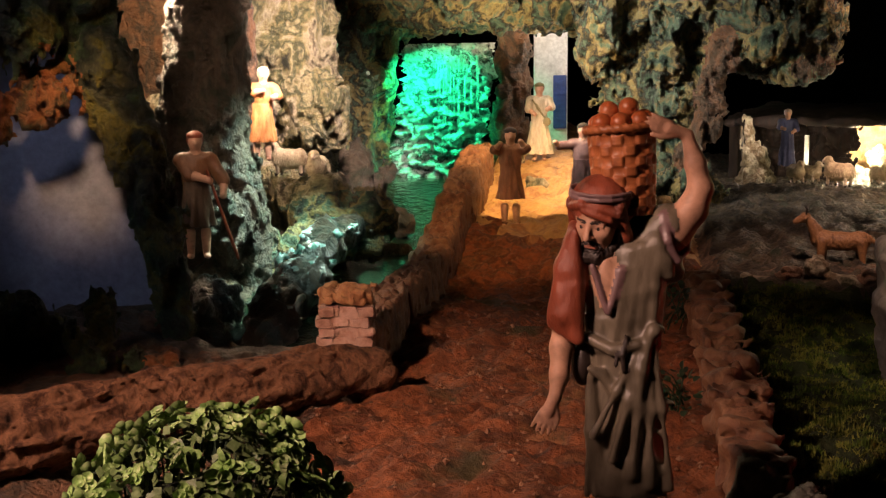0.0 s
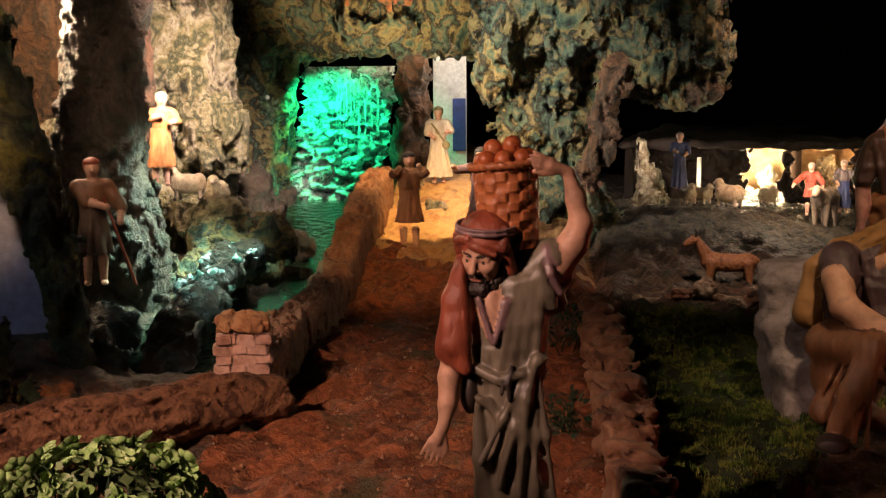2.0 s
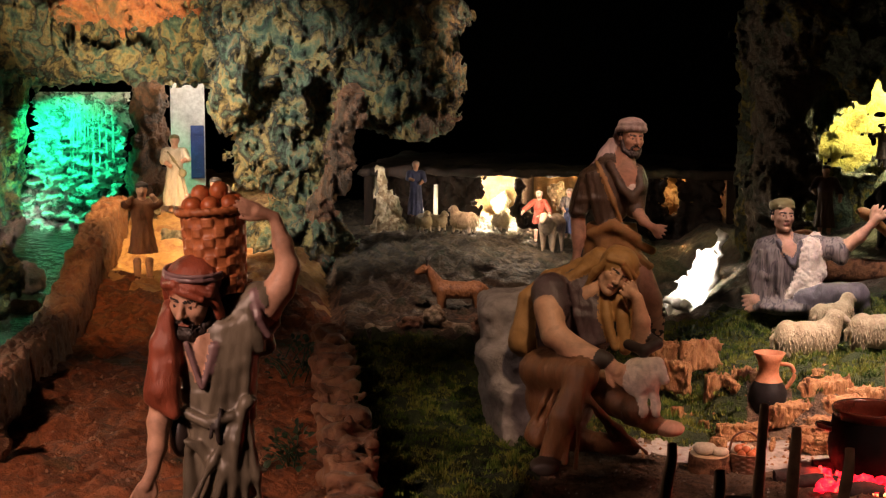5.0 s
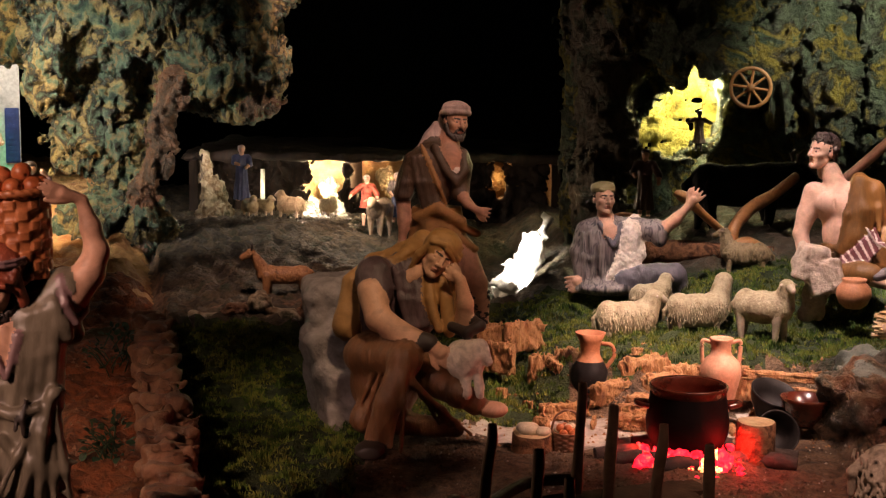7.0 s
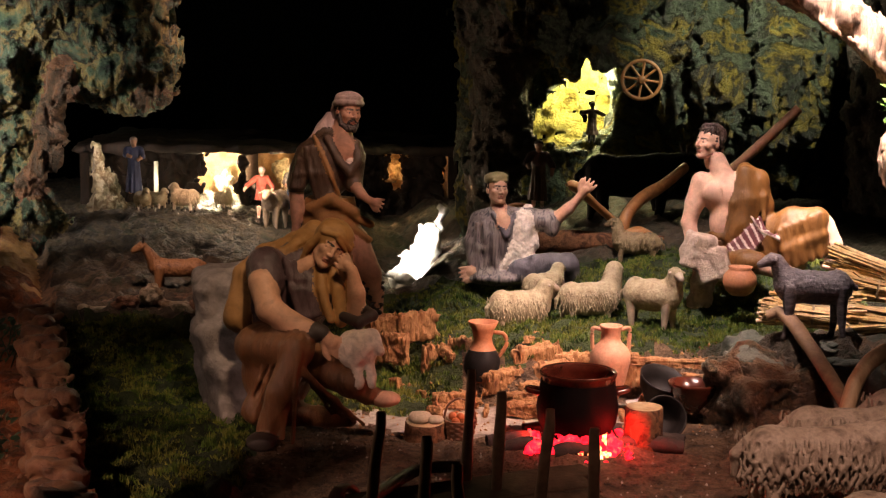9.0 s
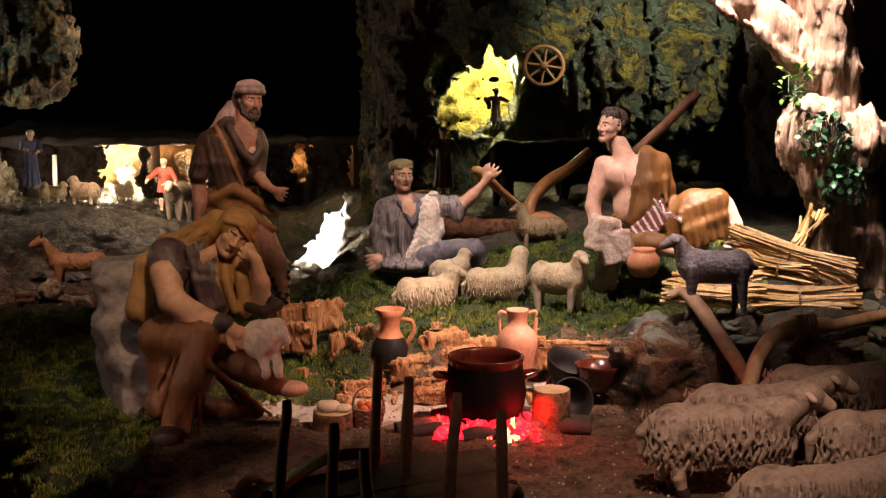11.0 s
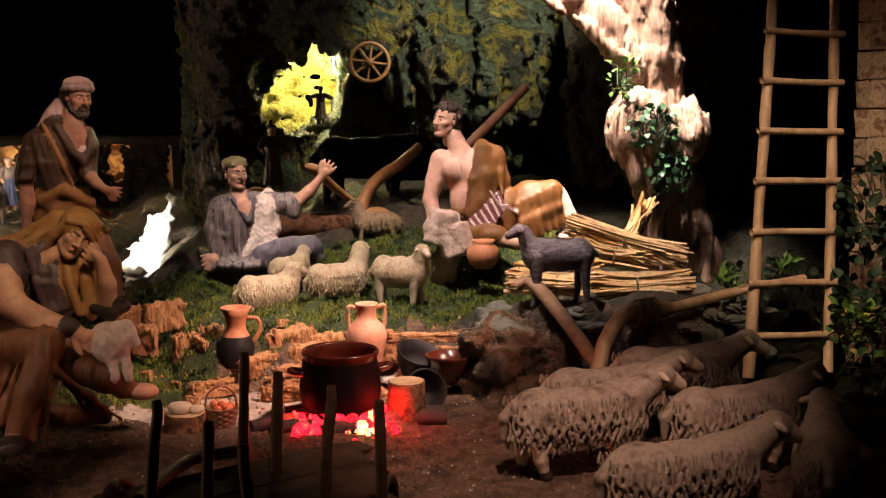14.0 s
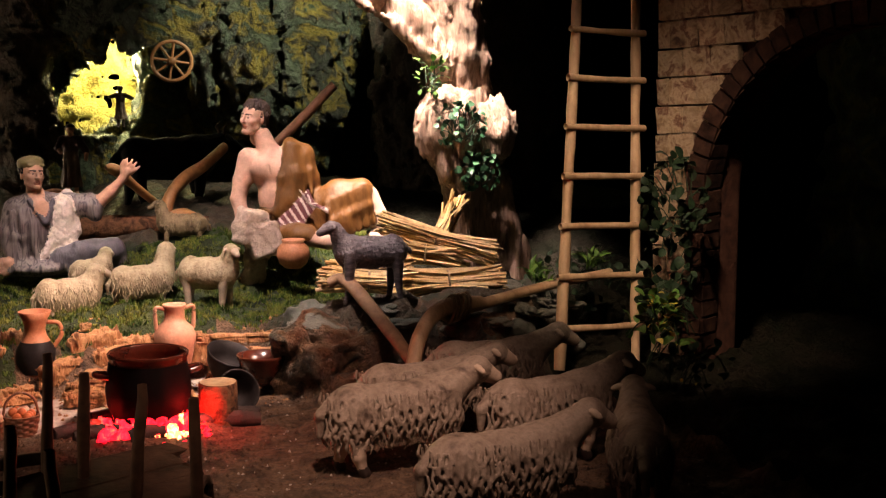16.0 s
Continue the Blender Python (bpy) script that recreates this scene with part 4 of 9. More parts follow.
def basket_carrier():
    s = 0.00035
    j = sketch(1110, 1040, s)
    c = Clay(j(915, 1050, -0.06), j(1270, 185, 0.05), 0.0012)
    # skirt of the robe
    c.skirt(j(1118, 868), j(1105, 560), (76 * s, 60 * s), (58 * s, 44 * s), 6, 0.07, 1, 0.003, 0.8, 1.3)
    knot = (1156, 574)
    fan(c, [j(knot[0] - 6 * k, knot[1] + 6 * k, -0.019) for k in range(5)], [j(1188 - 34 * k, 850 - 6 * k * k, -0.017 - 0.0022 * min(k, 3)) for k in range(5)], 4 * s, 7 * s, 1, 0.0, 0.0055)
    fan(c, [j(1044 + 12 * k, 640 + 4 * k, -0.016) for k in range(3)], [j(1190 - 10 * k, 700 + 60 * k, -0.016) for k in range(3)], 4 * s, 4 * s, 1, 0.006, 0.004)
    fan(c, [j(1048, 640 + 20 * k, -0.012) for k in range(3)], [j(1042 + 16 * k, 866, -0.017) for k in range(3)], 4 * s, 6 * s, 1, 0.0, 0.004)
    # breast and shoulders
    c.egg(j(1108, 500), (66 * s, 46 * s, 88 * s), 1, 0.006)
    c.skirt(j(1108, 610), j(1105, 470), (62 * s, 48 * s), (62 * s, 46 * s), 5, 0.05, 1, 0.006, 2.0, 1.5)
    c.limb(j(1085, 458), j(1175, 430), 34 * s, 34 * s, 1, 0.006)
    c.limb(j(1075, 462), j(1022, 480), 30 * s, 24 * s, 1, 0.006)
    c.egg(j(1074, 492, -0.0145), (17 * s, 10 * s, 42 * s), 0, 0.001)
    for x0, y0, x1, y1 in ((1050, 464, 1074, 540), (1098, 470, 1078, 542)):
        c.limb(j(x0, y0, -0.0165), j(x1, y1, -0.019), 6 * s, 5 * s, 4, 0.0015)
    fan(c, [j(1118 + 16 * k, 440 - 4 * k, -0.0135) for k in range(4)], [j(1088 + 22 * k, 588 - 6 * k, -0.016) for k in range(4)], 5 * s, 5 * s, 1, 0.0, 0.006)
    # sleeve of the raised arm
    c.chain([j(1160, 410), j(1180, 395), j(1196, 400)], [30 * s, 32 * s, 29 * s], 1, 0.005)
    c.limb(j(1165, 420), j(1195, 480, 0.002), 28 * s, 18 * s, 1, 0.006)
    c.chain([j(1172, 378, -0.008), j(1180, 420, -0.0135), j(1196, 455, -0.011), j(1214, 440, -0.002), j(1216, 405, 0.004)], [6 * s, 7 * s, 7 * s, 6 * s, 6 * s], 4, 0.0015)
    fan(c, [j(1160 + 8 * k, 420 + 8 * k, -0.012) for k in range(2)], [j(1176 + 10 * k, 480, -0.012) for k in range(2)], 6 * s, 5 * s, 1)
    # cloth that falls over the other shoulder
    c.chain([j(1020, 400, -0.006), j(1010, 470, -0.008), j(1004, 545, -0.010)], [14 * s, 26 * s, 30 * s], 2, 0.004)
    fan(c, [j(1020 - 3 * k, 405 + 6 * k, -0.013 + 0.002 * k) for k in range(4)], [j(1026 - 15 * k, 590 - 8 * k, -0.017 + 0.0025 * k) for k in range(4)], 6 * s, 9 * s, 2)
    c.chain([j(1110, 400, 0.014), j(1130, 440, 0.018), j(1135, 520, 0.02)], [40 * s, 40 * s, 30 * s], 3, 0.004)
    # raised arm, hanging arm
    c.chain([j(1196, 408), j(1222, 372, -0.001), j(1236, 335, -0.002)], [29 * s, 27 * s, 22 * s], 0, 0.003)
    c.chain([j(1236, 335, -0.002), j(1226, 292, -0.002), j(1213, 248, -0.003)], [21 * s, 18 * s, 11 * s], 0, 0.003)
    hand(c, j(1212, 244, -0.003), j(1134, 214, -0.012), 10 * s, 0, 0.2, -1)
    c.chain([j(1006, 560, -0.004), j(997, 610, -0.007), j(993, 655, -0.012), j(986, 690, -0.017)], [23 * s, 21 * s, 17 * s, 11 * s], 0, 0.003)
    hand(c, j(986, 690, -0.017), j(955, 752, -0.026), 11 * s, 0, 0.35, -1)
    # belt, knot, cord and purse
    c.chain([j(1042, 590, -0.011), j(1085, 606, -0.019), j(1130, 596, -0.0195), j(1168, 575, -0.010)], [9 * s, 11 * s, 12 * s, 9 * s], 1, 0.001)
    c.egg(j(1156, 572, -0.019), (16 * s, 14 * s, 14 * s), 1, 0.001)
    c.chain([j(1148, 580, -0.021), j(1136, 640, -0.022), j(1128, 700, -0.0215)], [8 * s, 9 * s, 6 * s], 1, 0.003)
    c.chain([j(1108, 588, -0.021), j(1102, 612, -0.0235), j(1104, 640, -0.0235)], [4.5 * s, 5 * s, 4 * s], 3, 0.001)
    c.chain([j(1095, 600, -0.021), j(1090, 630, -0.0235)], [4.5 * s, 4 * s], 3, 0.001)
    c.egg(j(1034, 640, 0.002), (20 * s, 32 * s, 44 * s), 3, 0.002)
    # legs and feet
    c.chain([j(1082, 850), j(1078, 940, -0.004), j(1078, 1010, 0.002)], [25 * s, 23 * s, 13 * s], 0, 0.003)
    c.chain([j(1140, 850, 0.008), j(1146, 940, 0.012), j(1146, 1010, 0.016)], [25 * s, 22 * s, 13 * s], 0, 0.003)
    c.egg(j(1074, 1030, -0.012), (17 * s, 44 * s, 12 * s), 0, 0.003)
    c.egg(j(1146, 1030, 0.004), (17 * s, 42 * s, 12 * s), 0, 0.003)
    c.rough(0.03, 0.0012, 3, only=[1, 2])
    top = head(0.0445, j(1062, 385, -0.006), (14, 4, -26), 0, 3, 2, "hood", 1.0, 4, 5, (0.1, 0.2, -0.8))
    return fused("statue", [SKIN, ROBE_GREY, RED_CLOTH, HAIR, MAUVE, LIPS], [c.shell(), top])


def bearded_shepherd():
    s = 0.00074
    j = sketch(790, 605, s)
    c = Clay(j(670, 615, -0.075), j(900, 230, 0.07), 0.0017)
    c.egg(j(770, 318), (42 * s, 32 * s, 58 * s), 1, 0.006)
    c.limb(j(736, 298), j(808, 290), 22 * s, 20 * s, 1, 0.006)
    fan(c, [j(728 + 12 * k, 290, -0.018) for k in range(4)], [j(748 + 12 * k, 372, -0.022) for k in range(4)], 5 * s, 6 * s, 1)
    # ochre cloth round the hips
    c.skirt(j(775, 485), j(770, 375), (62 * s, 46 * s), (42 * s, 33 * s), 7, 0.12, 2, 0.005, 0.5)
    c.skirt(j(785, 540), j(775, 430), (50 * s, 42 * s), (50 * s, 42 * s), 6, 0.12, 2, 0.005, 1.7)
    fan(c, [j(742 + 4 * k, 392 + 7 * k, -0.021) for k in range(5)], [j(842 - 2 * k, 420 + 26 * k, -0.022) for k in range(5)], 6 * s, 7 * s, 2, -0.008)
    c.chain([j(736, 392, -0.018), j(775, 378, -0.027), j(815, 398, -0.023)], [9 * s, 10 * s, 10 * s], 2, 0.003)
    # ochre scarf and loose collar
    c.chain([j(742, 268, -0.012), j(758, 300, -0.023), j(775, 340, -0.027), j(788, 368, -0.026)], [2.6 * s, 3 * s, 2.8 * s, 2.2 * s], 2, 0.002)
    c.chain([j(766, 272, -0.018), j(788, 312, -0.0265), j(806, 330, -0.0275), j(820, 312, -0.022), j(818, 280, -0.014)], [7 * s, 7 * s, 8 * s, 8 * s, 7 * s], 1, 0.002)
    c.egg(j(794, 288, -0.017), (20 * s, 11 * s, 26 * s), 0, 0.003)
    c.egg(j(806, 318, -0.021), (8 * s, 8 * s, 12 * s), 5, 0.002)
    c.limb(j(795, 250), j(792, 280, -0.006), 16 * s, 18 * s, 0, 0.004)
    # turban's tail on the back
    c.chain([j(778, 232, 0.014), j(760, 258, 0.010), j(738, 284, 0.006)], [14 * s, 13 * s, 9 * s], 4, 0.008)
    # arms
    c.limb(j(730, 306), j(712, 352, -0.004), 22 * s, 19 * s, 1, 0.005)
    fan(c, [j(716 + 9 * k, 312, -0.015) for k in range(3)], [j(704 + 9 * k, 356, -0.016) for k in range(3)], 4 * s, 5 * s, 1)
    c.chain([j(711, 362, -0.004), j(713, 400, -0.008), j(711, 428, -0.012)], [13 * s, 12 * s, 7 * s], 0, 0.003)
    hand(c, j(711, 428, -0.012), j(704, 468, -0.018), 7 * s, 0, 0.25, -1)
    c.limb(j(814, 306), j(812, 350, -0.02), 19 * s, 16 * s, 1, 0.005)
    c.chain([j(812, 350, -0.022), j(826, 366, -0.036), j(838, 374, -0.046)], [11 * s, 9 * s, 6 * s], 0, 0.003)
    hand(c, j(838, 374, -0.046), j(866, 384, -0.056), 6.5 * s, 0, 0.5, 1)
    # legs with laces
    c.chain([j(755, 470), j(748, 540, -0.004), j(742, 595, 0.004)], [22 * s, 17 * s, 10 * s], 0, 0.003)
    c.chain([j(815, 450, -0.008), j(842, 505, -0.02), j(850, 540, -0.014), j(856, 592, 0.0)], [25 * s, 20 * s, 17 * s, 10 * s], 0, 0.003)
    for k in range(4):
        c.limb(j(832 + 4 * k, 520 + 14 * k, -0.028 + 0.003 * k), j(866 - k, 530 + 16 * k, -0.022 + 0.003 * k), 3 * s, 3 * s, 3, 0.0)
        c.limb(j(866 - k, 520 + 14 * k, -0.022 + 0.003 * k), j(834 + 4 * k, 532 + 15 * k, -0.028 + 0.003 * k), 3 * s, 3 * s, 3, 0.0)
    c.egg(j(738, 602, -0.012), (13 * s, 32 * s, 9 * s), 0, 0.003)
    c.egg(j(866, 602, -0.014), (16 * s, 32 * s, 9 * s), 0, 0.003)
    c.rough(0.025, 0.0014, 3, only=[1, 2])
    top = head(0.0465, j(803, 227, -0.004), (2, 4, 27), 0, 6, 4, "turban", 0.7, None, 7, (-0.1, 0.1, -0.8))
    return fused("statue", [SKIN, TUNIC_BROWN, OCHRE_DARK, HAIR, TURBAN, WHITE_WOOL, GREY_BEARD, LIPS], [c.shell(), top])


def seated_shepherd():
    s = 0.00058
    j = sketch(700, 790, s)
    c = Clay(j(575, 800, -0.1), j(900, 375, 0.07), 0.0016)
    # shirt
    c.egg(j(700, 560, 0.008), (70 * s, 52 * s, 98 * s), 1, 0.008, (0, 14, 0))
    c.limb(j(655, 505, -0.012), j(660, 530, -0.022), 34 * s, 32 * s, 1, 0.006)
    c.egg(j(735, 548, -0.012), (44 * s, 34 * s, 62 * s), 1, 0.006, (0, 20, 0))
    fan(c, [j(690 + 16 * k, 490 + 6 * k, -0.026) for k in range(5)], [j(715 + 12 * k, 592 - 4 * k, -0.036) for k in range(5)], 5 * s, 6 * s, 1)
    # shawl from the hood down the back
    c.chain([j(742, 456, 0.004), j(705, 478, 0.010), j(655, 492, 0.012), j(618, 525, 0.012), j(606, 600, 0.008)], [28 * s, 24 * s, 20 * s, 20 * s, 28 * s], 2, 0.006)
    fan(c, [j(722 - 10 * k, 462 + 8 * k, -0.008) for k in range(3)], [j(640 - 10 * k, 500 + 18 * k, -0.008) for k in range(3)], 5 * s, 5 * s, 2)
    c.chain([j(748, 500, -0.026), j(752, 540, -0.034), j(768, 590, -0.042)], [9 * s, 11 * s, 9 * s], 2, 0.002)
    c.chain([j(764, 490, -0.024), j(780, 540, -0.03), j(786, 596, -0.036)], [10 * s, 14 * s, 12 * s], 2, 0.003)
    c.chain([j(796, 490, -0.004), j(806, 540, 0.002), j(806, 590, 0.0)], [10 * s, 14 * s, 16 * s], 2, 0.006)
    c.limb(j(748, 495, -0.014), j(734, 522, -0.016), 18 * s, 22 * s, 0, 0.004)
    # arm across the knees
    c.chain([j(652, 530, -0.03), j(664, 570, -0.044), j(700, 590, -0.056), j(745, 603, -0.064)], [25 * s, 23 * s, 20 * s, 14 * s], 0, 0.003)
    c.limb(j(742, 602, -0.064), j(752, 605, -0.065), 16 * s, 15 * s, 3, 0.0005)
    hand(c, j(754, 606, -0.066), j(792, 640, -0.07), 11 * s, 0, 0.1, 1)
    # arm that props the cheek
    c.chain([j(812, 585, -0.036), j(812, 545, -0.042), j(804, 505, -0.046)], [17 * s, 15 * s, 10 * s], 0, 0.003)
    hand(c, j(804, 508, -0.046), j(784, 476, -0.046), 8 * s, 0, 0.15, -1)
    # skirt over the knees
    c.egg(j(676, 690, 0.0), (66 * s, 74 * s, 78 * s), 4, 0.008)
    c.limb(j(640, 640, -0.018), j(712, 628, -0.066), 38 * s, 29 * s, 4, 0.008)
    c.chain([j(712, 634, -0.068), j(684, 700, -0.074), j(662, 764, -0.07)], [27 * s, 25 * s, 22 * s], 4, 0.006)
    c.limb(j(735, 668, -0.02), j(800, 690, -0.058), 36 * s, 27 * s, 4, 0.008)
    c.chain([j(800, 692, -0.058), j(832, 712, -0.055), j(856, 724, -0.05)], [24 * s, 19 * s, 13 * s], 4, 0.005)
    c.limb(j(640, 748, -0.03), j(800, 768, -0.03), 28 * s, 16 * s, 4, 0.01)
    fan(c, [j(716 - 9 * k, 612 + 3 * k, -0.082 + 0.007 * k) for k in range(6)], [j(704 - 17 * k, 780 - 5 * k, -0.088 + 0.011 * k) for k in range(6)], 4 * s, 6 * s, 4)
    fan(c, [j(708 + 6 * k, 640 + 10 * k, -0.08) for k in range(4)], [j(770 + 18 * k, 742 + 6 * k, -0.066) for k in range(4)], 3.5 * s, 5 * s, 4)
    c.egg(j(862, 722, -0.054), (26 * s, 22 * s, 14 * s), 0, 0.003)
    c.egg(j(652, 778, -0.085), (26 * s, 34 * s, 14 * s), 3, 0.003)
    # lamb on the lap, dark cloth over it
    c.egg(j(812, 632, -0.062), (36 * s, 30 * s, 34 * s), 5, 0.003, (0, -20, 0))
    c.limb(j(838, 612, -0.062), j(850, 634, -0.07), 14 * s, 9 * s, 5, 0.003)
    c.limb(j(832, 650, -0.066), j(838, 690, -0.07), 10 * s, 8 * s, 5, 0.003)
    c.limb(j(812, 655, -0.066), j(816, 690, -0.07), 10 * s, 8 * s, 5, 0.003)
    c.chain([j(790, 582, -0.05), j(815, 588, -0.064), j(838, 580, -0.05), j(820, 570, -0.035)], [9 * s, 10 * s, 10 * s, 9 * s], 3, 0.002)
    c.rough(0.03, 0.0010, 3, True, only=[2, 4], stretch=(2.2, 2.2, 0.6))
    c.rough(0.01, 0.001, 2, only=[5, 1])
    top = head(0.046, j(768, 468, -0.024), (10, 32, 16), 0, 3, 2, "hood", 0.0, None, 6, (-0.25, 0.1, -0.8), True)
    return fused("statue", [SKIN, PURPLE, OCHRE_DARK, HAIR, BROWN_SKIRT, WHITE_WOOL, LIPS], [c.shell(), top])


def waving_shepherd():
    s = 0.00082
    j = sketch(930, 505, s)
    c = Clay(j(845, 515, -0.07), j(1105, 310, 0.06), 0.0018)
    c.egg(j(928, 440), (48 * s, 36 * s, 68 * s), 1, 0.006)
    c.limb(j(896, 402), j(976, 396), 18 * s, 18 * s, 1, 0.006)
    fan(c, [j(886 + 14 * k, 405, -0.02) for k in range(3)], [j(892 + 16 * k, 485, -0.03) for k in range(3)], 4 * s, 6 * s, 1)
    # fleece over one shoulder
    c.egg(j(966, 418, -0.016), (20 * s, 20 * s, 42 * s), 2, 0.004)
    c.egg(j(962, 452, -0.018), (27 * s, 20 * s, 30 * s), 2, 0.006, (0, 12, 0))
    c.limb(j(950, 456, -0.026), j(934, 476, -0.032), 9 * s, 6 * s, 2, 0.004)
    c.limb(j(975, 384, 0.004), j(984, 440, -0.014), 12 * s, 13 * s, 2, 0.004)
    # open collar
    c.limb(j(923, 372), j(928, 396, -0.01), 13 * s, 16 * s, 0, 0.003)
    c.egg(j(933, 404, -0.022), (14 * s, 9 * s, 18 * s), 0, 0.002)
    for x0, x1 in ((914, 938), (952, 940)):
        c.limb(j(x0, 388, -0.02), j(x1, 424, -0.03), 4 * s, 4 * s, 4, 0.001)
    # raised arm
    c.limb(j(980, 398), j(1014, 402, -0.010), 19 * s, 18 * s, 1, 0.004)
    c.limb(j(1010, 392, -0.008), j(1016, 414, -0.014), 13 * s, 12 * s, 1, 0.004)
    c.chain([j(1016, 402, -0.010), j(1044, 378, -0.014), j(1062, 358, -0.016)], [12 * s, 10 * s, 6.5 * s], 0, 0.003)
    hand(c, j(1062, 358, -0.016), j(1084, 326, -0.020), 7 * s, 0, 0.5, -1)
    # other arm
    c.chain([j(893, 404), j(882, 440, -0.008), j(888, 474, -0.02)], [19 * s, 17 * s, 15 * s], 1, 0.004)
    hand(c, j(888, 482, -0.024), j(858, 490, -0.045), 7.5 * s, 0, 0.4, -1)
    # crossed knees under a striped blanket
    c.chain([j(960, 482, -0.02), j(1010, 474, -0.03), j(1042, 470, -0.026)], [24 * s, 22 * s, 20 * s], 4, 0.006)
    c.limb(j(1044, 470, -0.026), j(1054, 498, -0.02), 18 * s, 16 * s, 4, 0.005)
    c.egg(j(930, 496, -0.01), (66 * s, 44 * s, 16 * s), 1, 0.006)
    fan(c, [j(985 + 14 * k, 458, -0.036) for k in range(4)], [j(975 + 20 * k, 500, -0.044) for k in range(4)], 4 * s, 5 * s, 4)
    c.rough(0.02, 0.0012, 3, only=[1, 4])
    c.rough(0.006, 0.0012, 3, True, only=[2])
    top = head(0.045, j(921, 348, -0.004), (-8, 3, 24), 0, 5, 3, "cap", 0.0, None, 6, (0.05, 0.1, -0.7))
    return fused("statue", [SKIN, STRIPE_GREY, WHITE_WOOL, OLIVE, SLATE_CLOTH, HAIR, LIPS], [c.shell(), top])


def reclining_shepherd():
    s = 0.00076
    j = sketch(1000, 440, s)
    c = Clay(j(865, 450, -0.075), j(1170, 235, 0.06), 0.0016)
    # bare breast and waist
    c.egg(j(947, 300), (42 * s, 29 * s, 36 * s), 0, 0.005, (0, -8, 0))
    c.egg(j(956, 348, -0.002), (33 * s, 26 * s, 44 * s), 0, 0.007)
    c.egg(j(932, 300, -0.013), (22 * s, 13 * s, 17 * s), 0, 0.005)
    c.egg(j(962, 302, -0.013), (18 * s, 12 * s, 16 * s), 0, 0.005)
    c.limb(j(942, 290, -0.022), j(952, 375, -0.022), 1.5 * s, 1.2 * s, 0, 0, True)
    c.limb(j(929, 240), j(944, 276), 15 * s, 19 * s, 0, 0.006)
    # propping arm
    c.chain([j(908, 284), j(897, 320, -0.004), j(889, 352, -0.008)], [19 * s, 16 * s, 13 * s], 0, 0.004)
    c.chain([j(889, 352, -0.008), j(896, 378, -0.016), j(907, 402, -0.024)], [13 * s, 12 * s, 7.5 * s], 0, 0.003)
    hand(c, j(907, 402, -0.024), j(920, 434, -0.034), 7 * s, 0, 0.15, 1)
    # drape over the other shoulder
    c.chain([j(980, 262, 0.002), j(1000, 280, 0.002), j(1012, 320, 0.004), j(1016, 345, 0.004)], [14 * s, 20 * s, 18 * s, 16 * s], 1, 0.005)
    c.chain([j(980, 268, -0.008), j(985, 310, -0.013), j(980, 350, -0.017), j(962, 380, -0.019)], [14 * s, 20 * s, 20 * s, 15 * s], 1, 0.004)
    fan(c, [j(974 + 9 * k, 258 + 2 * k, -0.015 + 0.003 * k) for k in range(5)], [j(952 + 16 * k, 374 - 8 * k, -0.031 + 0.003 * k) for k in range(5)], 3 * s, 3.5 * s, 1, 0.0, 0.008)
    c.chain([j(952, 370, -0.027), j(940, 372, -0.026), j(928, 368, -0.018)], [6 * s, 6 * s, 5 * s], 1, 0.003)
    # striped sash with a fringe
    for k in range(26):
        u = k / 25
        x, y = 946 + 74 * u, 412 - 62 * u + 8 * math.sin(3 * u)
        c.limb(j(x - 12, y - 10 - 6 * u, -0.032), j(x + 14 * (1 - u), y + 12, -0.038 + 0.004 * u), 2.6 * s, 2.3 * s, 5 if k % 3 == 0 else 3, 0.0008)
    for k in range(10):
        c.limb(j(1012, 358, -0.035), j(994 + 5 * k, 334 + 4 * k, -0.034), 2.4 * s, 1.8 * s, 5 if k % 3 == 0 else 3, 0.0004)
    # hips and legs under the cloth
    c.egg(j(990, 400), (60 * s, 44 * s, 34 * s), 1, 0.006)
    c.chain([j(1010, 385, 0.004), j(1062, 348, -0.006), j(1100, 338, -0.012)], [34 * s, 28 * s, 21 * s], 1, 0.006)
    c.chain([j(1056, 362, -0.01), j(1068, 390, -0.014), j(1072, 412, -0.014)], [24 * s, 24 * s, 18 * s], 1, 0.008)
    c.limb(j(1100, 342, -0.012), j(1104, 385, -0.012), 22 * s, 18 * s, 1, 0.006)
    fan(c, [j(1040 + 13 * k, 358 - 6 * k, -0.031 + 0.001 * k) for k in range(6)], [j(1058 + 13 * k, 418 - 5 * k, -0.034 + 0.002 * k) for k in range(6)], 2.5 * s, 3.5 * s, 1, 0.0, 0.009)
    c.chain([j(1116, 346, -0.010), j(1131, 378, -0.012), j(1124, 408, -0.014)], [15 * s, 14 * s, 8 * s], 0, 0.003)
    c.egg(j(1136, 414, -0.02), (26 * s, 13 * s, 8 * s), 0, 0.002)
    c.limb(j(1112, 408, -0.022), j(1138, 406, -0.02), 3.5 * s, 3.5 * s, 2, 0.0)
    c.chain([j(960, 412, -0.03), j(990, 410, -0.042), j(1008, 408, -0.046)], [16 * s, 20 * s, 17 * s], 1, 0.005)
    c.chain([j(1000, 412, -0.044), j(1040, 418, -0.052), j(1075, 424, -0.056)], [15 * s, 14 * s, 9 * s], 0, 0.003)
    c.rough(0.03, 0.0007, 2, False, only=[1], stretch=(1.4, 1.4, 0.7))
    top = head(0.0465, j(918, 215, -0.002), (-6, 5, -48), 0, 2, 1, "", 0.0, None, 4, (0.0, 0.2, -0.6))
    return fused("statue", [SKIN_PALE, OCHRE, HAIR_BROWN, SASH_RED, LIPS, SASH_PALE], [c.shell(), top])


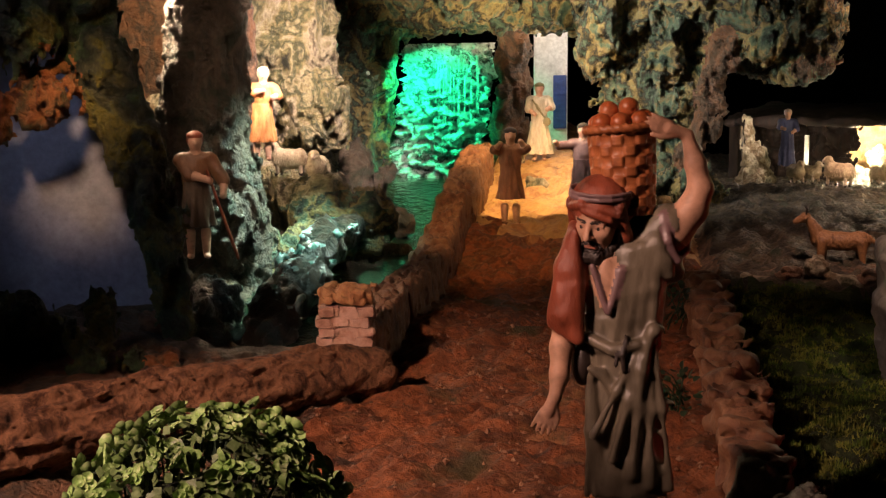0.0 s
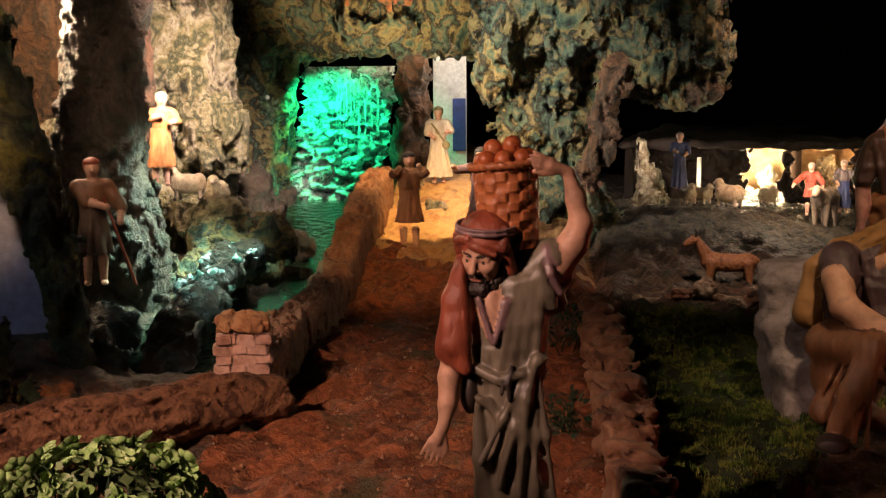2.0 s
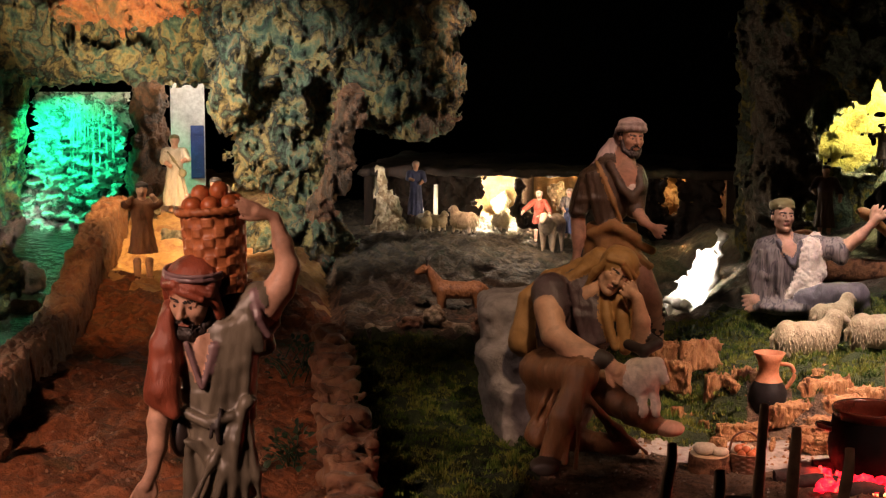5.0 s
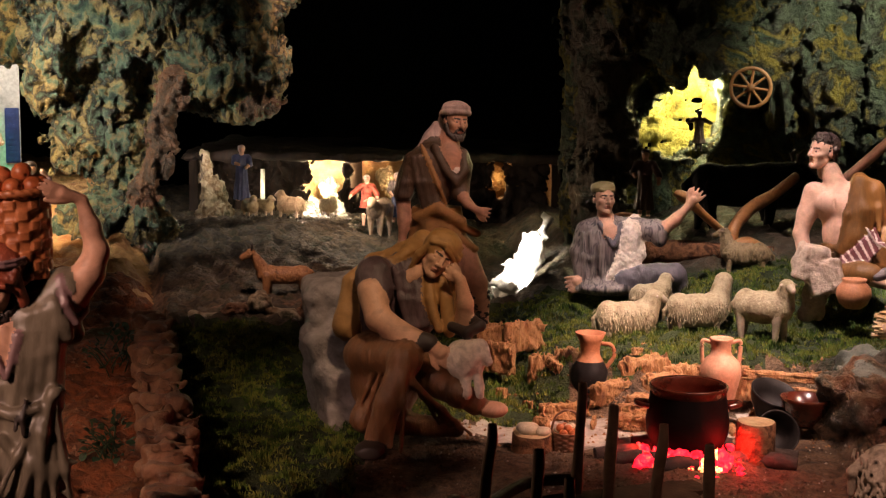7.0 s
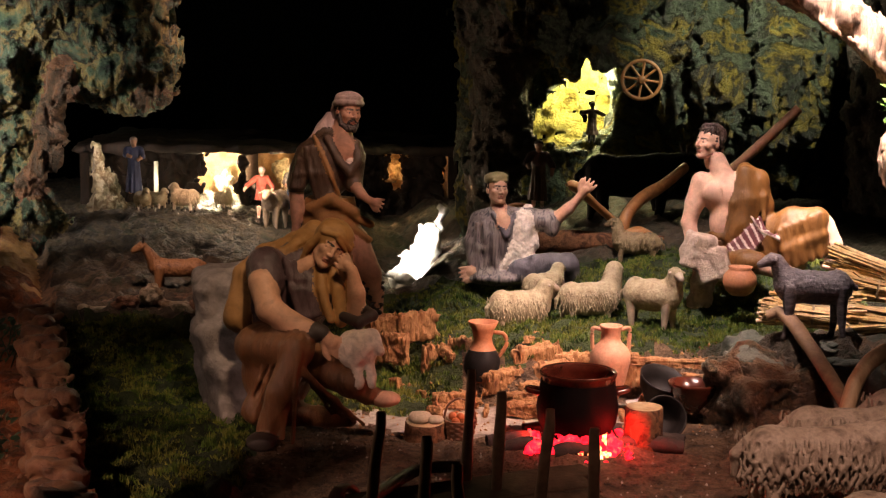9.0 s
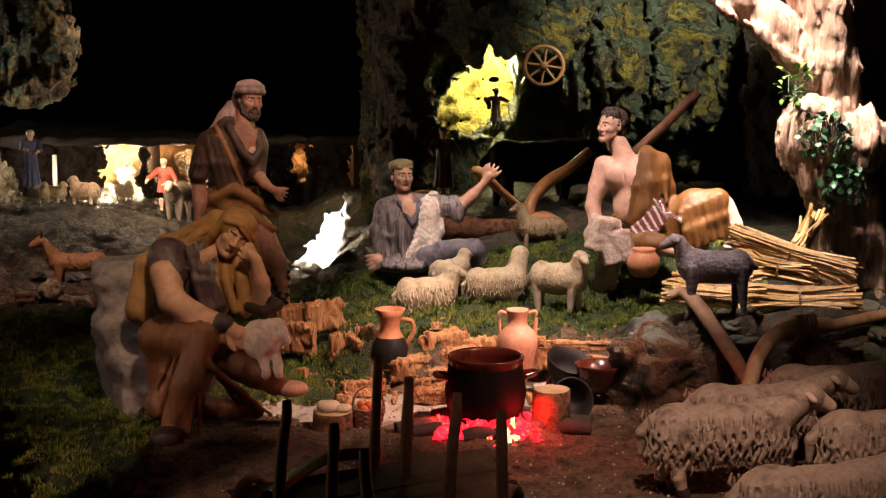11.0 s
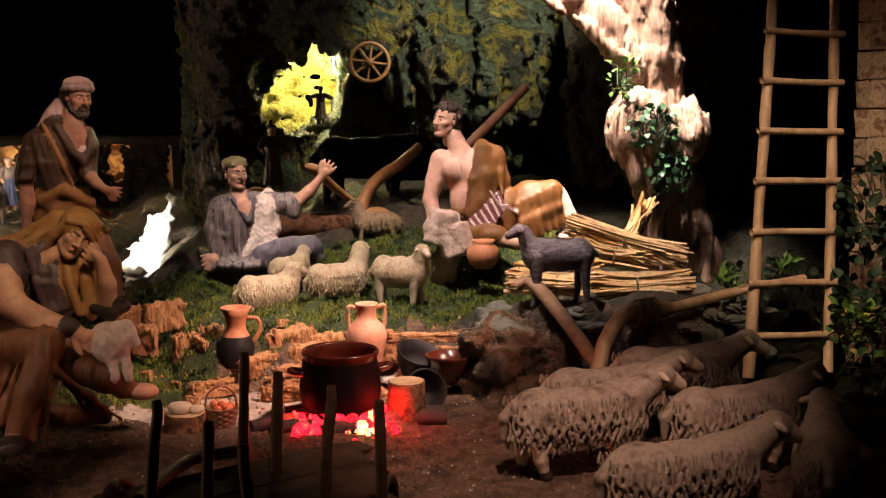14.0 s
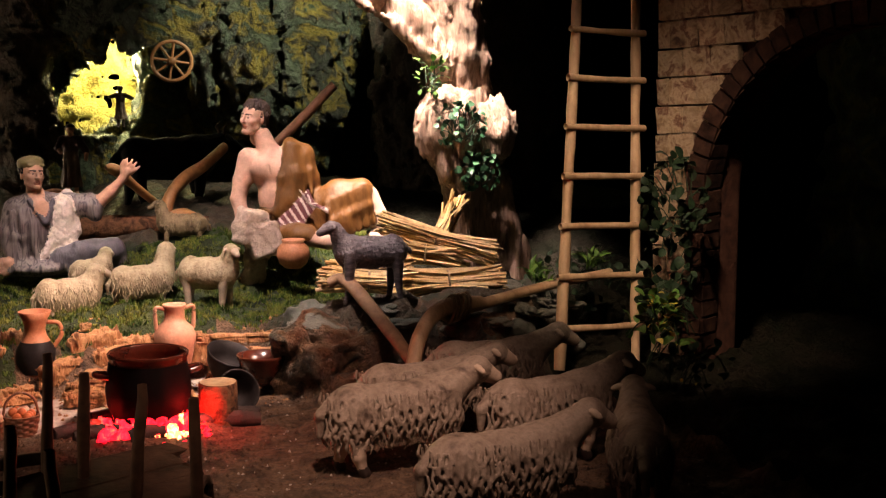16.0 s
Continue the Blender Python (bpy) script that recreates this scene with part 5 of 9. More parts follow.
def robed(high, robe, over, head, skin=None, arms=((-0.3, 0.5, -0.1), (0.3, 0.5, -0.1)), hem=0.06, lean=0.0, wide=1.0, staff=None, bag=False):
    """A small standing figure, one mesh; heights and widths in shares of its height."""
    h = high
    c = Clay((-0.36 * h, -0.3 * h, -0.01), (0.36 * h, 0.25 * h, h * 1.08), h / 105)
    c.skirt((0, 0, hem * h), (lean * h * 0.5, 0, 0.6 * h), (0.145 * h * wide, 0.12 * h), (0.1 * h, 0.08 * h), 8, 0.17, 1, 0.01 * h, high * 90)
    c.egg((lean * h * 0.7, 0, 0.68 * h), (0.115 * h, 0.085 * h, 0.15 * h), 2, 0.02 * h)
    c.limb((lean * h - 0.1 * h, 0, 0.78 * h), (lean * h + 0.1 * h, 0, 0.78 * h), 0.055 * h, 0.055 * h, 2, 0.02 * h)
    x = lean * h * 1.3
    c.limb((x, 0, 0.8 * h), (x, -0.01 * h, 0.88 * h), 0.045 * h, 0.04 * h, 0, 0.01 * h)
    c.egg((x, -0.015 * h, 0.915 * h), (0.055 * h, 0.062 * h, 0.075 * h), 0, 0.005 * h)
    c.egg((x, 0.02 * h, 0.935 * h), (0.068 * h, 0.062 * h, 0.07 * h), 3, 0.004 * h)
    c.egg((x, -0.005 * h, 0.965 * h), (0.066 * h, 0.07 * h, 0.035 * h), 3, 0.004 * h)
    c.limb((x, -0.075 * h, 0.92 * h), (x, -0.082 * h, 0.9 * h), 0.008 * h, 0.012 * h, 0, 0.003 * h)
    for side, (ax, az, ay) in zip((-1, 1), arms):
        sh = np.array((lean * h + side * 0.12 * h, 0, 0.77 * h))
        end = np.array((ax * h, ay * h, az * h))
        mid = (sh + end) / 2 + np.array((side * 0.05 * h, 0.0, -0.03 * h))
        c.limb(sh, mid, 0.055 * h, 0.05 * h, 2, 0.015 * h)
        c.limb(mid, end, 0.036 * h, 0.026 * h, 0, 0.008 * h)
        c.egg(end, (0.03 * h,) * 3, 0, 0.004 * h)
    for side in (-1, 1):
        c.limb((side * 0.06 * h, 0, 0.2 * h), (side * 0.06 * h, 0, 0.03 * h), 0.042 * h, 0.028 * h, 0, 0.006 * h)
        c.egg((side * 0.065 * h, -0.04 * h, 0.015 * h), (0.03 * h, 0.07 * h, 0.02 * h), 0, 0.006 * h)
    if bag:
        c.limb((-0.09 * h, -0.085 * h, 0.78 * h), (0.09 * h, -0.1 * h, 0.52 * h), 0.012 * h, 0.012 * h, 3, 0.002 * h)
        c.egg((0.1 * h, -0.09 * h, 0.5 * h), (0.05 * h, 0.03 * h, 0.055 * h), 3, 0.004 * h)
    if staff:
        (x0, z0), (x1, z1) = staff
        c.limb((x0 * h, -0.14 * h, z0 * h), (x1 * h, -0.14 * h, z1 * h), 0.012 * h, 0.014 * h, 3, 0.0)
    c.rough(0.09 * h, 0.006 * h, 3, only=[1, 2])
    return c.mesh("statue", [skin or SKIN, robe, over, head])


def beast(length, coat, face_, hoof, shag=0.0, head=(0.62, 0.98), neck=0.11, leg=0.4, girth=0.2, ears=True, horn=False, tail=0.14, curl=0.1, gaze=0.0, ribs=(1.5, 1.5, 0.7), locks=0):
    """A four-legged figure along x, head towards +x, feet at z = 0; shares of its body length."""
    L = length
    top = leg + 2 * girth
    c = Clay((-0.68 * L, -0.34 * L, -0.01), (0.98 * L, 0.34 * L, (max(top, head[1]) + 0.28) * L), L / (100 if locks else 62))
    mid = (leg + girth * 0.95) * L
    c.egg((0, 0, mid), (0.5 * L, girth * 0.95 * L, girth * L), 0, 0.02 * L)
    c.egg((0.26 * L, 0, mid + 0.01 * L), (0.24 * L, girth * 0.93 * L, girth * 1.06 * L), 0, 0.03 * L)
    c.egg((-0.3 * L, 0, mid + 0.01 * L), (0.22 * L, girth * 0.97 * L, girth * 1.03 * L), 0, 0.03 * L)
    hx, hz = head[0] * L, head[1] * L
    ca, sa = math.cos(radians(gaze)), math.sin(radians(gaze))
    g = lambda x, y, z: (0.34 * L + (x - 0.34 * L) * ca - y * sa, (x - 0.34 * L) * sa + y * ca, z)
    c.limb((0.34 * L, 0, mid + 0.05 * L), g(hx - 0.06 * L, 0, hz - 0.03 * L), (neck + 0.06) * L, neck * L, 0, 0.04 * L)
    c.egg(g(hx, 0, hz), (0.11 * L, 0.1 * L, 0.1 * L), 0, 0.015 * L)
    c.limb(g(hx + 0.03 * L, 0, hz - 0.01 * L), g(hx + 0.15 * L, 0, hz - 0.075 * L), 0.082 * L, 0.052 * L, 1, 0.015 * L)
    for side in (-1, 1):
        if ears:
            c.egg(g(hx - 0.03 * L, side * 0.11 * L, hz + 0.02 * L), (0.026 * L, (0.055 if locks else 0.075) * L, 0.022 * L), 1, 0.006 * L, (side * -24, 0, side * -20 + gaze))
        if horn:
            c.chain([(hx - 0.02 * L, side * 0.05 * L, hz + 0.06 * L), (hx - 0.04 * L, side * 0.1 * L, hz + 0.16 * L), (hx + 0.02 * L, side * 0.13 * L, hz + 0.22 * L)], [0.022 * L, 0.018 * L, 0.008 * L], 2, 0.004 * L)
        c.egg(g(hx + 0.05 * L, side * 0.075 * L, hz + 0.01 * L), (0.016 * L, 0.01 * L, 0.014 * L), 2, 0.0)
        for x, swing in ((0.3, 0.05 * side), (-0.34, -0.05 * side)):
            y = side * girth * 0.55 * L
            c.chain([(x * L, y, mid), ((x + swing * 0.5) * L, y, leg * 0.55 * L), ((x + swing) * L, y, 0.05 * L)], [(0.06 if locks else 0.1) * L, 0.052 * L, 0.036 * L], 1 if shag else 0, 0.012 * L)
            c.limb(((x + swing) * L, y, 0.05 * L), ((x + swing + 0.02) * L, y, 0.015 * L), 0.038 * L, 0.042 * L, 2, 0.004 * L)
    if tail:
        c.chain([(-0.47 * L, 0, mid + 0.08 * L), (-0.55 * L, 0, mid), (-0.56 * L, 0, mid - tail * L)], [0.05 * L, 0.045 * L, 0.025 * L], 0, 0.015 * L)
    if locks:
        for side in (-1, 1):
            for row in range(4 if L > 0.1 else 3):
                v0 = (0.5, 0.12, -0.28, -0.62)[row]
                for n in range(locks // 8):
                    u = -0.53 + 1.0 * (n + 0.5 * (row % 2)) / (locks // 8) + random.uniform(-0.008, 0.008)
                    v = v0 + random.uniform(-0.1, 0.1)
                    w = math.sqrt(max(0.06, 1 - min(1, abs(u) / 0.56) ** 3))
                    y = side * girth * L * w * math.sqrt(max(0.1, 1 - 0.9 * v * v)) * 1.03
                    z = mid + v * girth * L * 1.02
                    d, sway = random.uniform(0.1, 0.17) * L * (0.75 if row == 0 else 1), random.choice((-1, 1)) * 0.012 * L
                    low = 1.0 if row < 2 else 0.98
                    c.chain([(u * L, y * 0.97, z + 0.03 * L), (u * L + sway, y * (1.03 + 0.02 * (row < 3)), z - 0.3 * d), (u * L - sway, y * 1.05 * low, z - 0.65 * d), (u * L + 0.6 * sway, y * 1.02 * low, z - d)], [0.012 * L, 0.016 * L, 0.014 * L, 0.006 * L], 0, 0.0)
    if shag:
        c.rough(curl * L, shag * L, 3, True, only=[0], stretch=ribs)
    else:
        c.rough(0.08 * L, 0.008 * L, 3, True, only=[0], stretch=(2, 2, 0.6))
    return c.mesh("statue", [coat, face_, hoof])


thing("statue", basket_carrier(), "painted figure of a carrier in a grey robe on the path", "statue", at=stand(-0.296, 0.779, 0.004))
thing("statue", bearded_shepherd(), "painted figure of a bearded shepherd in brown and ochre", "statue", at=stand(-0.07, 1.70))
thing("statue", seated_shepherd(), "painted figure of a drowsy seated shepherd with a lamb", "statue", at=stand(-0.103, 1.31, 0.0))
thing("statue", waving_shepherd(), "painted figure of a seated shepherd in striped clothes, one arm raised", "statue", at=stand(0.153, 1.831, 0.072))
thing("statue", reclining_shepherd(), "painted figure of a reclining young shepherd in an ochre drape", "statue", at=stand(0.471, 1.668, 0.106))
thing("statue", robed(0.175, TUNIC_BROWN, BROWN_SKIRT, RED_CLOTH, arms=((0.1, 0.62, -0.14), (0.2, 0.5, -0.14)), hem=0.25, staff=((0.08, 0.7), (0.3, 0.0))), "dark painted figure with a red turban and a staff", "statue", at=stand(-1.125, 1.49, 0.068))
thing("statue", robed(0.15, ORANGE_ROBE, ORANGE_ROBE, WHITE_WOOL, SKIN_PALE, arms=((0.02, 0.75, -0.13), (0.12, 0.68, -0.13)), hem=0.2, lean=0.02), "painted figure in an orange robe with a lamb on its shoulder", "statue", at=stand(-1.215, 1.80, 0.178))
thing("statue", robed(0.155, CREAM_ROBE, CREAM_ROBE, OLIVE, arms=((-0.06, 0.6, -0.14), (0.1, 0.66, -0.14)), hem=0.08, wide=1.15, bag=True), "painted figure in a cream robe with a shoulder bag", "statue", at=stand(-0.99, 2.47))
thing("statue", robed(0.165, BROWN_ROBE, BROWN_ROBE, HAIR, arms=((-0.1, 0.84, -0.1), (0.1, 0.86, -0.08)), hem=0.28), "painted figure in a brown tunic carrying a load on its shoulder", "statue", at=stand(-0.872, 2.02))
thing("statue", robed(0.155, PURPLE, MAUVE, HAIR, arms=((-0.3, 0.8, -0.1), (0.12, 0.9, -0.08)), hem=0.24), "painted figure in a mauve tunic with raised arms", "statue", at=stand(-0.765, 2.08))
thing("statue", robed(0.115, BLUE_ROBE, BLUE_ROBE, TURBAN, SKIN_PALE, arms=((-0.05, 0.66, -0.14), (0.08, 0.6, -0.13)), hem=0.02), "small painted figure of a woman in a blue robe", "statue", at=stand(-0.531, 2.648, 0.118))
thing("statue", robed(0.11, TUNIC_BROWN, PURPLE, HAIR, arms=((-0.14, 0.6, -0.14), (0.2, 0.5, -0.16)), hem=0.1), "dark painted figure standing beside the ox", "statue", at=stand(0.235, 2.12, 0.15))
thing("statue", robed(0.10, RED_ROBE, RED_ROBE, TURBAN, SKIN_PALE, arms=((-0.35, 0.55, -0.14), (0.2, 0.5, -0.14)), hem=0.35), "small painted figure in red riding the donkey", "statue", at=pose(-0.262, 2.545, 0.082, 0, 0, 6))
thing("statue", robed(0.10, BLUE_ROBE, STRIPE_GREY, TURBAN, SKIN_PALE, arms=((-0.1, 0.55, -0.14), (0.2, 0.5, -0.14)), hem=0.1), "small painted figure in blue grey behind the donkey", "statue", at=pose(-0.205, 2.585, 0.085, 0, 0, 6))
# skin takes the hair paint: the backlit silhouette is in the colour
thing("statue", robed(0.078, TUNIC_BROWN, TUNIC_BROWN, HAIR, HAIR, arms=((-0.25, 0.75, -0.1), (0.3, 0.7, -0.05)), hem=0.2), "small figure painted as a dark silhouette in the lit cave window", "statue", at=stand(0.378, 2.50, 0.238))

FLEECE_GREY = material("painted_grey_fleece", [(0.1, 0.07, 0.05), (0.29, 0.225, 0.165), (0.38, 0.31, 0.235), (0.2, 0.15, 0.11)], 0.6, 60, 0.5, 300, gap=0.0015)
FLEECE_CREAM = material("painted_cream_fleece", [(0.2, 0.14, 0.07), (0.42, 0.33, 0.2), (0.52, 0.43, 0.27), (0.34, 0.25, 0.14)], 0.65, 70, 0.5, 300, gap=0.0015)
FLEECE_DULL = material("painted_dull_fleece", [(0.06, 0.04, 0.02), (0.2, 0.14, 0.07), (0.3, 0.22, 0.12), (0.12, 0.085, 0.045)], 0.7, 60, 0.6, 260, gap=0.002)
MUZZLE = paint("painted_cream_muzzle", (0.48, 0.38, 0.28), 0.5, 0.7)
GOAT_BROWN = material("painted_tan_goat", [(0.07, 0.03, 0.012), (0.2, 0.09, 0.032), (0.26, 0.125, 0.045), (0.12, 0.05, 0.02)], 0.6, 70, 0.5, 300, gap=0.002)
GOAT_DARK = material("painted_slate_goat", [(0.04, 0.034, 0.04), (0.13, 0.112, 0.125), (0.25, 0.215, 0.225)], 0.5, 60, 0.5, 260, gap=0.002, stretch=(1, 1, 3))
OX_BLACK = material("painted_black_hide", [(0.003, 0.003, 0.003), (0.006, 0.005, 0.005)], 0.6, 40, 0.2, 200, spec=0.15, gap=0.001)
DONKEY = paint("painted_dun_donkey", (0.3, 0.22, 0.16), 0.5)

sheep_a = thing("sheep", beast(0.122, FLEECE_GREY, MUZZLE, HAIR, 0.003, (0.64, 0.64), 0.1, 0.25, 0.185, curl=0.05, ribs=(2, 2, 0.8), locks=240), "grey curly-fleeced sheep figurine standing near the hearth", "sheep", "flock of grey sheep", at=pose(0.352, 1.03, 0.002, 0, 0, 2))
flock = [(0.487, 1.005, 0.0, 4, 1.0), (0.372, 0.864, 0.0, 4, 1.0), (0.412, 1.115, 0.0, -2, 0.95), (0.505, 1.165, 0.004, -6, 0.95), (0.494, 0.868, -0.004, 62, 1.0)]
for x, y, z, turn, size in flock:
    copy_thing(sheep_a, pose(x, y, z, 0, 0, turn) @ Matrix.Scale(size, 4))
cream = beast(0.076, FLEECE_CREAM, MUZZLE, HAIR, 0.006, (0.5, 0.84), 0.15, 0.17, 0.3, curl=0.06, ribs=(2.6, 2.6, 0.8), locks=150)
cream_back = beast(0.078, FLEECE_CREAM, MUZZLE, HAIR, 0.006, (0.56, 0.96), 0.15, 0.2, 0.28, curl=0.06, gaze=40, ribs=(3.0, 3.0, 0.7), locks=180)
cream_front = beast(0.072, FLEECE_CREAM, MUZZLE, HAIR, 0.008, (0.5, 1.12), 0.14, 0.42, 0.29, curl=0.06, gaze=-45)
ewe = thing("sheep", cream, "cream sheep figurine with a ribbed fleece on the moss", "sheep", "cream sheep on the moss", at=pose(0.160, 1.62, ground_at(0.16, 1.62) - 0.008, 0, 0, 8))
copy_thing(ewe, pose(0.20, 1.70, ground_at(0.20, 1.70), 0, 0, 40) @ Matrix.Scale(0.8, 4))
thing("sheep", cream_back, "cream sheep figurine looking back over the moss", "sheep", "cream sheep on the moss", at=pose(0.25, 1.63, ground_at(0.25, 1.63) - 0.010, 0, 0, 10))
thing("sheep", cream_front, "cream sheep figurine turning its head to the visitors", "sheep", "cream sheep on the moss", at=pose(0.322, 1.58, ground_at(0.322, 1.58) - 0.008, 0, 0, -28))
for x, y, z, turn, size in ((-1.19, 1.84, 0.152, 200, 0.75), (-1.155, 1.87, 0.135, -70, 0.8), (-0.50, 2.575, 0.093, -60, 0.62), (-0.428, 2.642, 0.083, 150, 0.8), (-0.37, 2.79, 0.075, -50, 0.62), (-0.475, 2.585, 0.093, -30, 0.6)):
    copy_thing(ewe, pose(x, y, z, 0, 0, turn) @ Matrix.Scale(size, 4))
thing("goat", beast(0.084, GOAT_BROWN, GOAT_BROWN, HAIR, 0.014, (0.6, 0.94), 0.085, 0.38, 0.175, horn=True, tail=0.02, curl=0.09, ribs=(2.4, 2.4, 0.7)), "tan goat figurine walking on the mound", "goat", at=pose(-0.325, 1.93, ground_at(-0.325, 1.93) + 0.003, 0, 0, 188))
thing("goat", beast(0.08, GOAT_DARK, GOAT_DARK, HAIR, 0.012, (0.54, 1.04), 0.11, 0.46, 0.235, tail=0.01, curl=0.07, ribs=(2.4, 2.4, 0.7)), "slate-grey goat figurine on the rock ledge", "goat", at=pose(0.443, 1.335, 0.09, 0, 0, 172))
thing("ox_figurine", beast(0.165, OX_BLACK, OX_BLACK, TUNIC_BROWN, 0.0, (0.6, 0.66), 0.13, 0.3, 0.22, horn=True), "black ox figurine standing in the cave", "ox", at=pose(0.395, 2.16, 0.115, 0, 0, 8))
thing("donkey", beast(0.1, DONKEY, DONKEY, HAIR, 0.0, (0.6, 0.82), 0.1, 0.45, 0.19), "dun donkey figurine carrying a rider", "donkey", at=pose(-0.235, 2.535, ground_at(-0.235, 2.535), 0, 0, -100))
thing("sheep", beast(0.07, FLEECE_DULL, FLEECE_DULL, HAIR, 0.018, (0.5, 0.92), 0.13, 0.24, 0.25, curl=0.12, locks=100), "dull cream sheep figurine beside the yoke", "sheep", at=pose(0.36, 1.9, 0.085, 0, 0, 165))

# ---- making tools for props ----
def lathe(profile, sides=40, wobble=0.0, pattern=None):
    """A turned form from (radius, height) pairs; pattern(angle, height share) shifts it outwards."""
    n = len(profile)
    ang = np.linspace(0, 2 * math.pi, sides, endpoint=False)
    verts = []
    for k, (r, z) in enumerate(profile):
        rr = np.full(sides, r, float)
        if pattern is not None:
            rr = rr + pattern(ang, k / (n - 1))
        if wobble:
            rr = rr * (1 + wobble * np.sin(3 * ang + 5 * z) * 0.5 + wobble * np.sin(5 * ang + 1) * 0.3)
        verts.append(np.stack([rr * np.cos(ang), rr * np.sin(ang), np.full(sides, z)], -1))
    i = np.arange(sides)
    faces = [np.stack([k * sides + i, k * sides + (i + 1) % sides, (k + 1) * sides + (i + 1) % sides, (k + 1) * sides + i], 1) for k in range(n - 1)]
    return np.concatenate(verts), np.concatenate(faces)


def turned(name, profile, mat, sides=40, wobble=0.0, pattern=None):
    v, f = lathe(profile, sides, wobble, pattern)
    return mesh_of(name, v, f, [mat])


def tube(points, radii, sides=8, rough=0.0, seed=0, steps=6, squash=1.0, closed=True):
    """A rounded rod through the points, with bumps."""
    pts, rad = [], []
    P = [np.array(p, float) for p in points]
    P = [2 * P[0] - P[1]] + P + [2 * P[-1] - P[-2]]
    for k in range(1, len(P) - 2):
        for u in np.linspace(0, 1, steps, endpoint=False):
            a, b, c, d = P[k - 1 : k + 3]
            pts.append(0.5 * (2 * b + (c - a) * u + (2 * a - 5 * b + 4 * c - d) * u**2 + (3 * b - a - 3 * c + d) * u**3))
            rad.append(radii[k - 1] * (1 - u) + radii[k] * u)
    pts.append(P[-2])
    rad.append(radii[-1])
    pts, rad = np.array(pts), np.array(rad)
    t = np.gradient(pts, axis=0)
    t /= np.linalg.norm(t, axis=1)[:, None]
    up = np.array((0.0, 0.0, 1.0)) if abs(t[0][2]) < 0.8 else np.array((1.0, 0.0, 0.0))
    right = np.cross(t, up)
    right /= np.linalg.norm(right, axis=1)[:, None]
    top = np.cross(right, t)
    ang = np.linspace(0, 2 * math.pi, sides, endpoint=False)
    ring = rad[:, None, None] * (np.cos(ang)[None, :, None] * right[:, None] + squash * np.sin(ang)[None, :, None] * top[:, None])
    verts = pts[:, None] + ring
    if rough:
        flat = verts.reshape(-1, 3)
        n = fbm(flat + seed * 0.37, 0.03, 3)
        verts = verts + (ring * (rough * n.reshape(len(pts), sides))[..., None])
    m = len(pts)
    i = np.arange(sides)
    faces = [np.stack([k * sides + i, k * sides + (i + 1) % sides, (k + 1) * sides + (i + 1) % sides, (k + 1) * sides + i], 1) for k in range(m - 1)]
    verts = verts.reshape(-1, 3)
    if closed:
        for end, base in ((0, 0), (1, (m - 1) * sides)):
            verts = np.concatenate([verts, pts[[0 if end == 0 else -1]]])
            tip = np.full(sides, len(verts) - 1)
            cap = np.stack([base + i, tip, tip, base + (i + 1) % sides], 1)
            faces.append(cap if end == 0 else cap[:, ::-1])
    return verts, np.concatenate(faces)


def rod(name, points, radii, mat, parent=None, label="", **kw):
    v, f = tube(points, radii, **kw)
    f3 = f.copy()
    me = mesh_of(name, v, f3, [mat])
    return part(name, me, parent, label) if parent else me


def joined(forms):
    verts, faces, start = [], [], 0
    for v, f in forms:
        verts.append(v)
        faces.append(f + start)
        start += len(v)
    return np.concatenate(verts), np.concatenate(faces)


def empty(name, label, category, at, group=""):
    ob = new(name)
    ob.empty_display_size = 0.02
    ob.matrix_world = at
    return tagged(ob, label, category, group)


def chunk(seed, mat, r=(1, 1, 1), step=0.09, depth=0.16, size=0.8, ridged=True, boxy=False, stretch=(1, 1, 1)):
    """A stone about two units across, to be scaled."""
    c = Clay((-1.5, -1.5, -1.3), (1.5, 1.5, 1.5), step)
    rnd = random.Random(seed)
    if boxy:
        c.slab((0, 0, 0), r, 0.25, 0, 0.1, (rnd.uniform(-6, 6), rnd.uniform(-6, 6), 0))
    else:
        c.egg((0, 0, 0), r, 0, 0.1)
        for k in range(3):
            c.egg([rnd.uniform(-0.4, 0.4) * r[n] for n in range(3)], [rnd.uniform(0.5, 0.8) * v for v in r], 0, 0.15)
    c.low = c.low + seed * 3.1
    c.rough(size, depth, 4, ridged, stretch=stretch)
    c.low = c.low - seed * 3.1
    return c.mesh("rock", [mat])


WOOD_PALE = material("pale_peeled_wood", [(0.3, 0.18, 0.09), (0.5, 0.34, 0.19), (0.58, 0.42, 0.25), (0.36, 0.22, 0.11)], 0.55, 18, 0.5, 160, gap=0.0015, stretch=(1, 1, 0.25))
WOOD_OAK = material("worn_plough_wood", [(0.1, 0.055, 0.03), (0.27, 0.15, 0.08), (0.33, 0.2, 0.11), (0.17, 0.09, 0.045)], 0.55, 24, 0.5, 160, gap=0.0015)
WOOD_ORANGE = material("varnished_wood", [(0.2, 0.08, 0.03), (0.4, 0.19, 0.07), (0.48, 0.25, 0.1)], 0.45, 22, 0.4, 150, gap=0.0015)
WOOD_PLANK = material("old_dark_planks", [(0.02, 0.012, 0.008), (0.075, 0.042, 0.026), (0.11, 0.064, 0.042)], 0.85, 25, 0.6, 150, gap=0.002, spec=0.1)
WOOD_STAKE = material("weathered_stake_wood", [(0.08, 0.042, 0.024), (0.2, 0.11, 0.062), (0.28, 0.165, 0.095)], 0.6, 30, 0.5, 160, gap=0.0015)
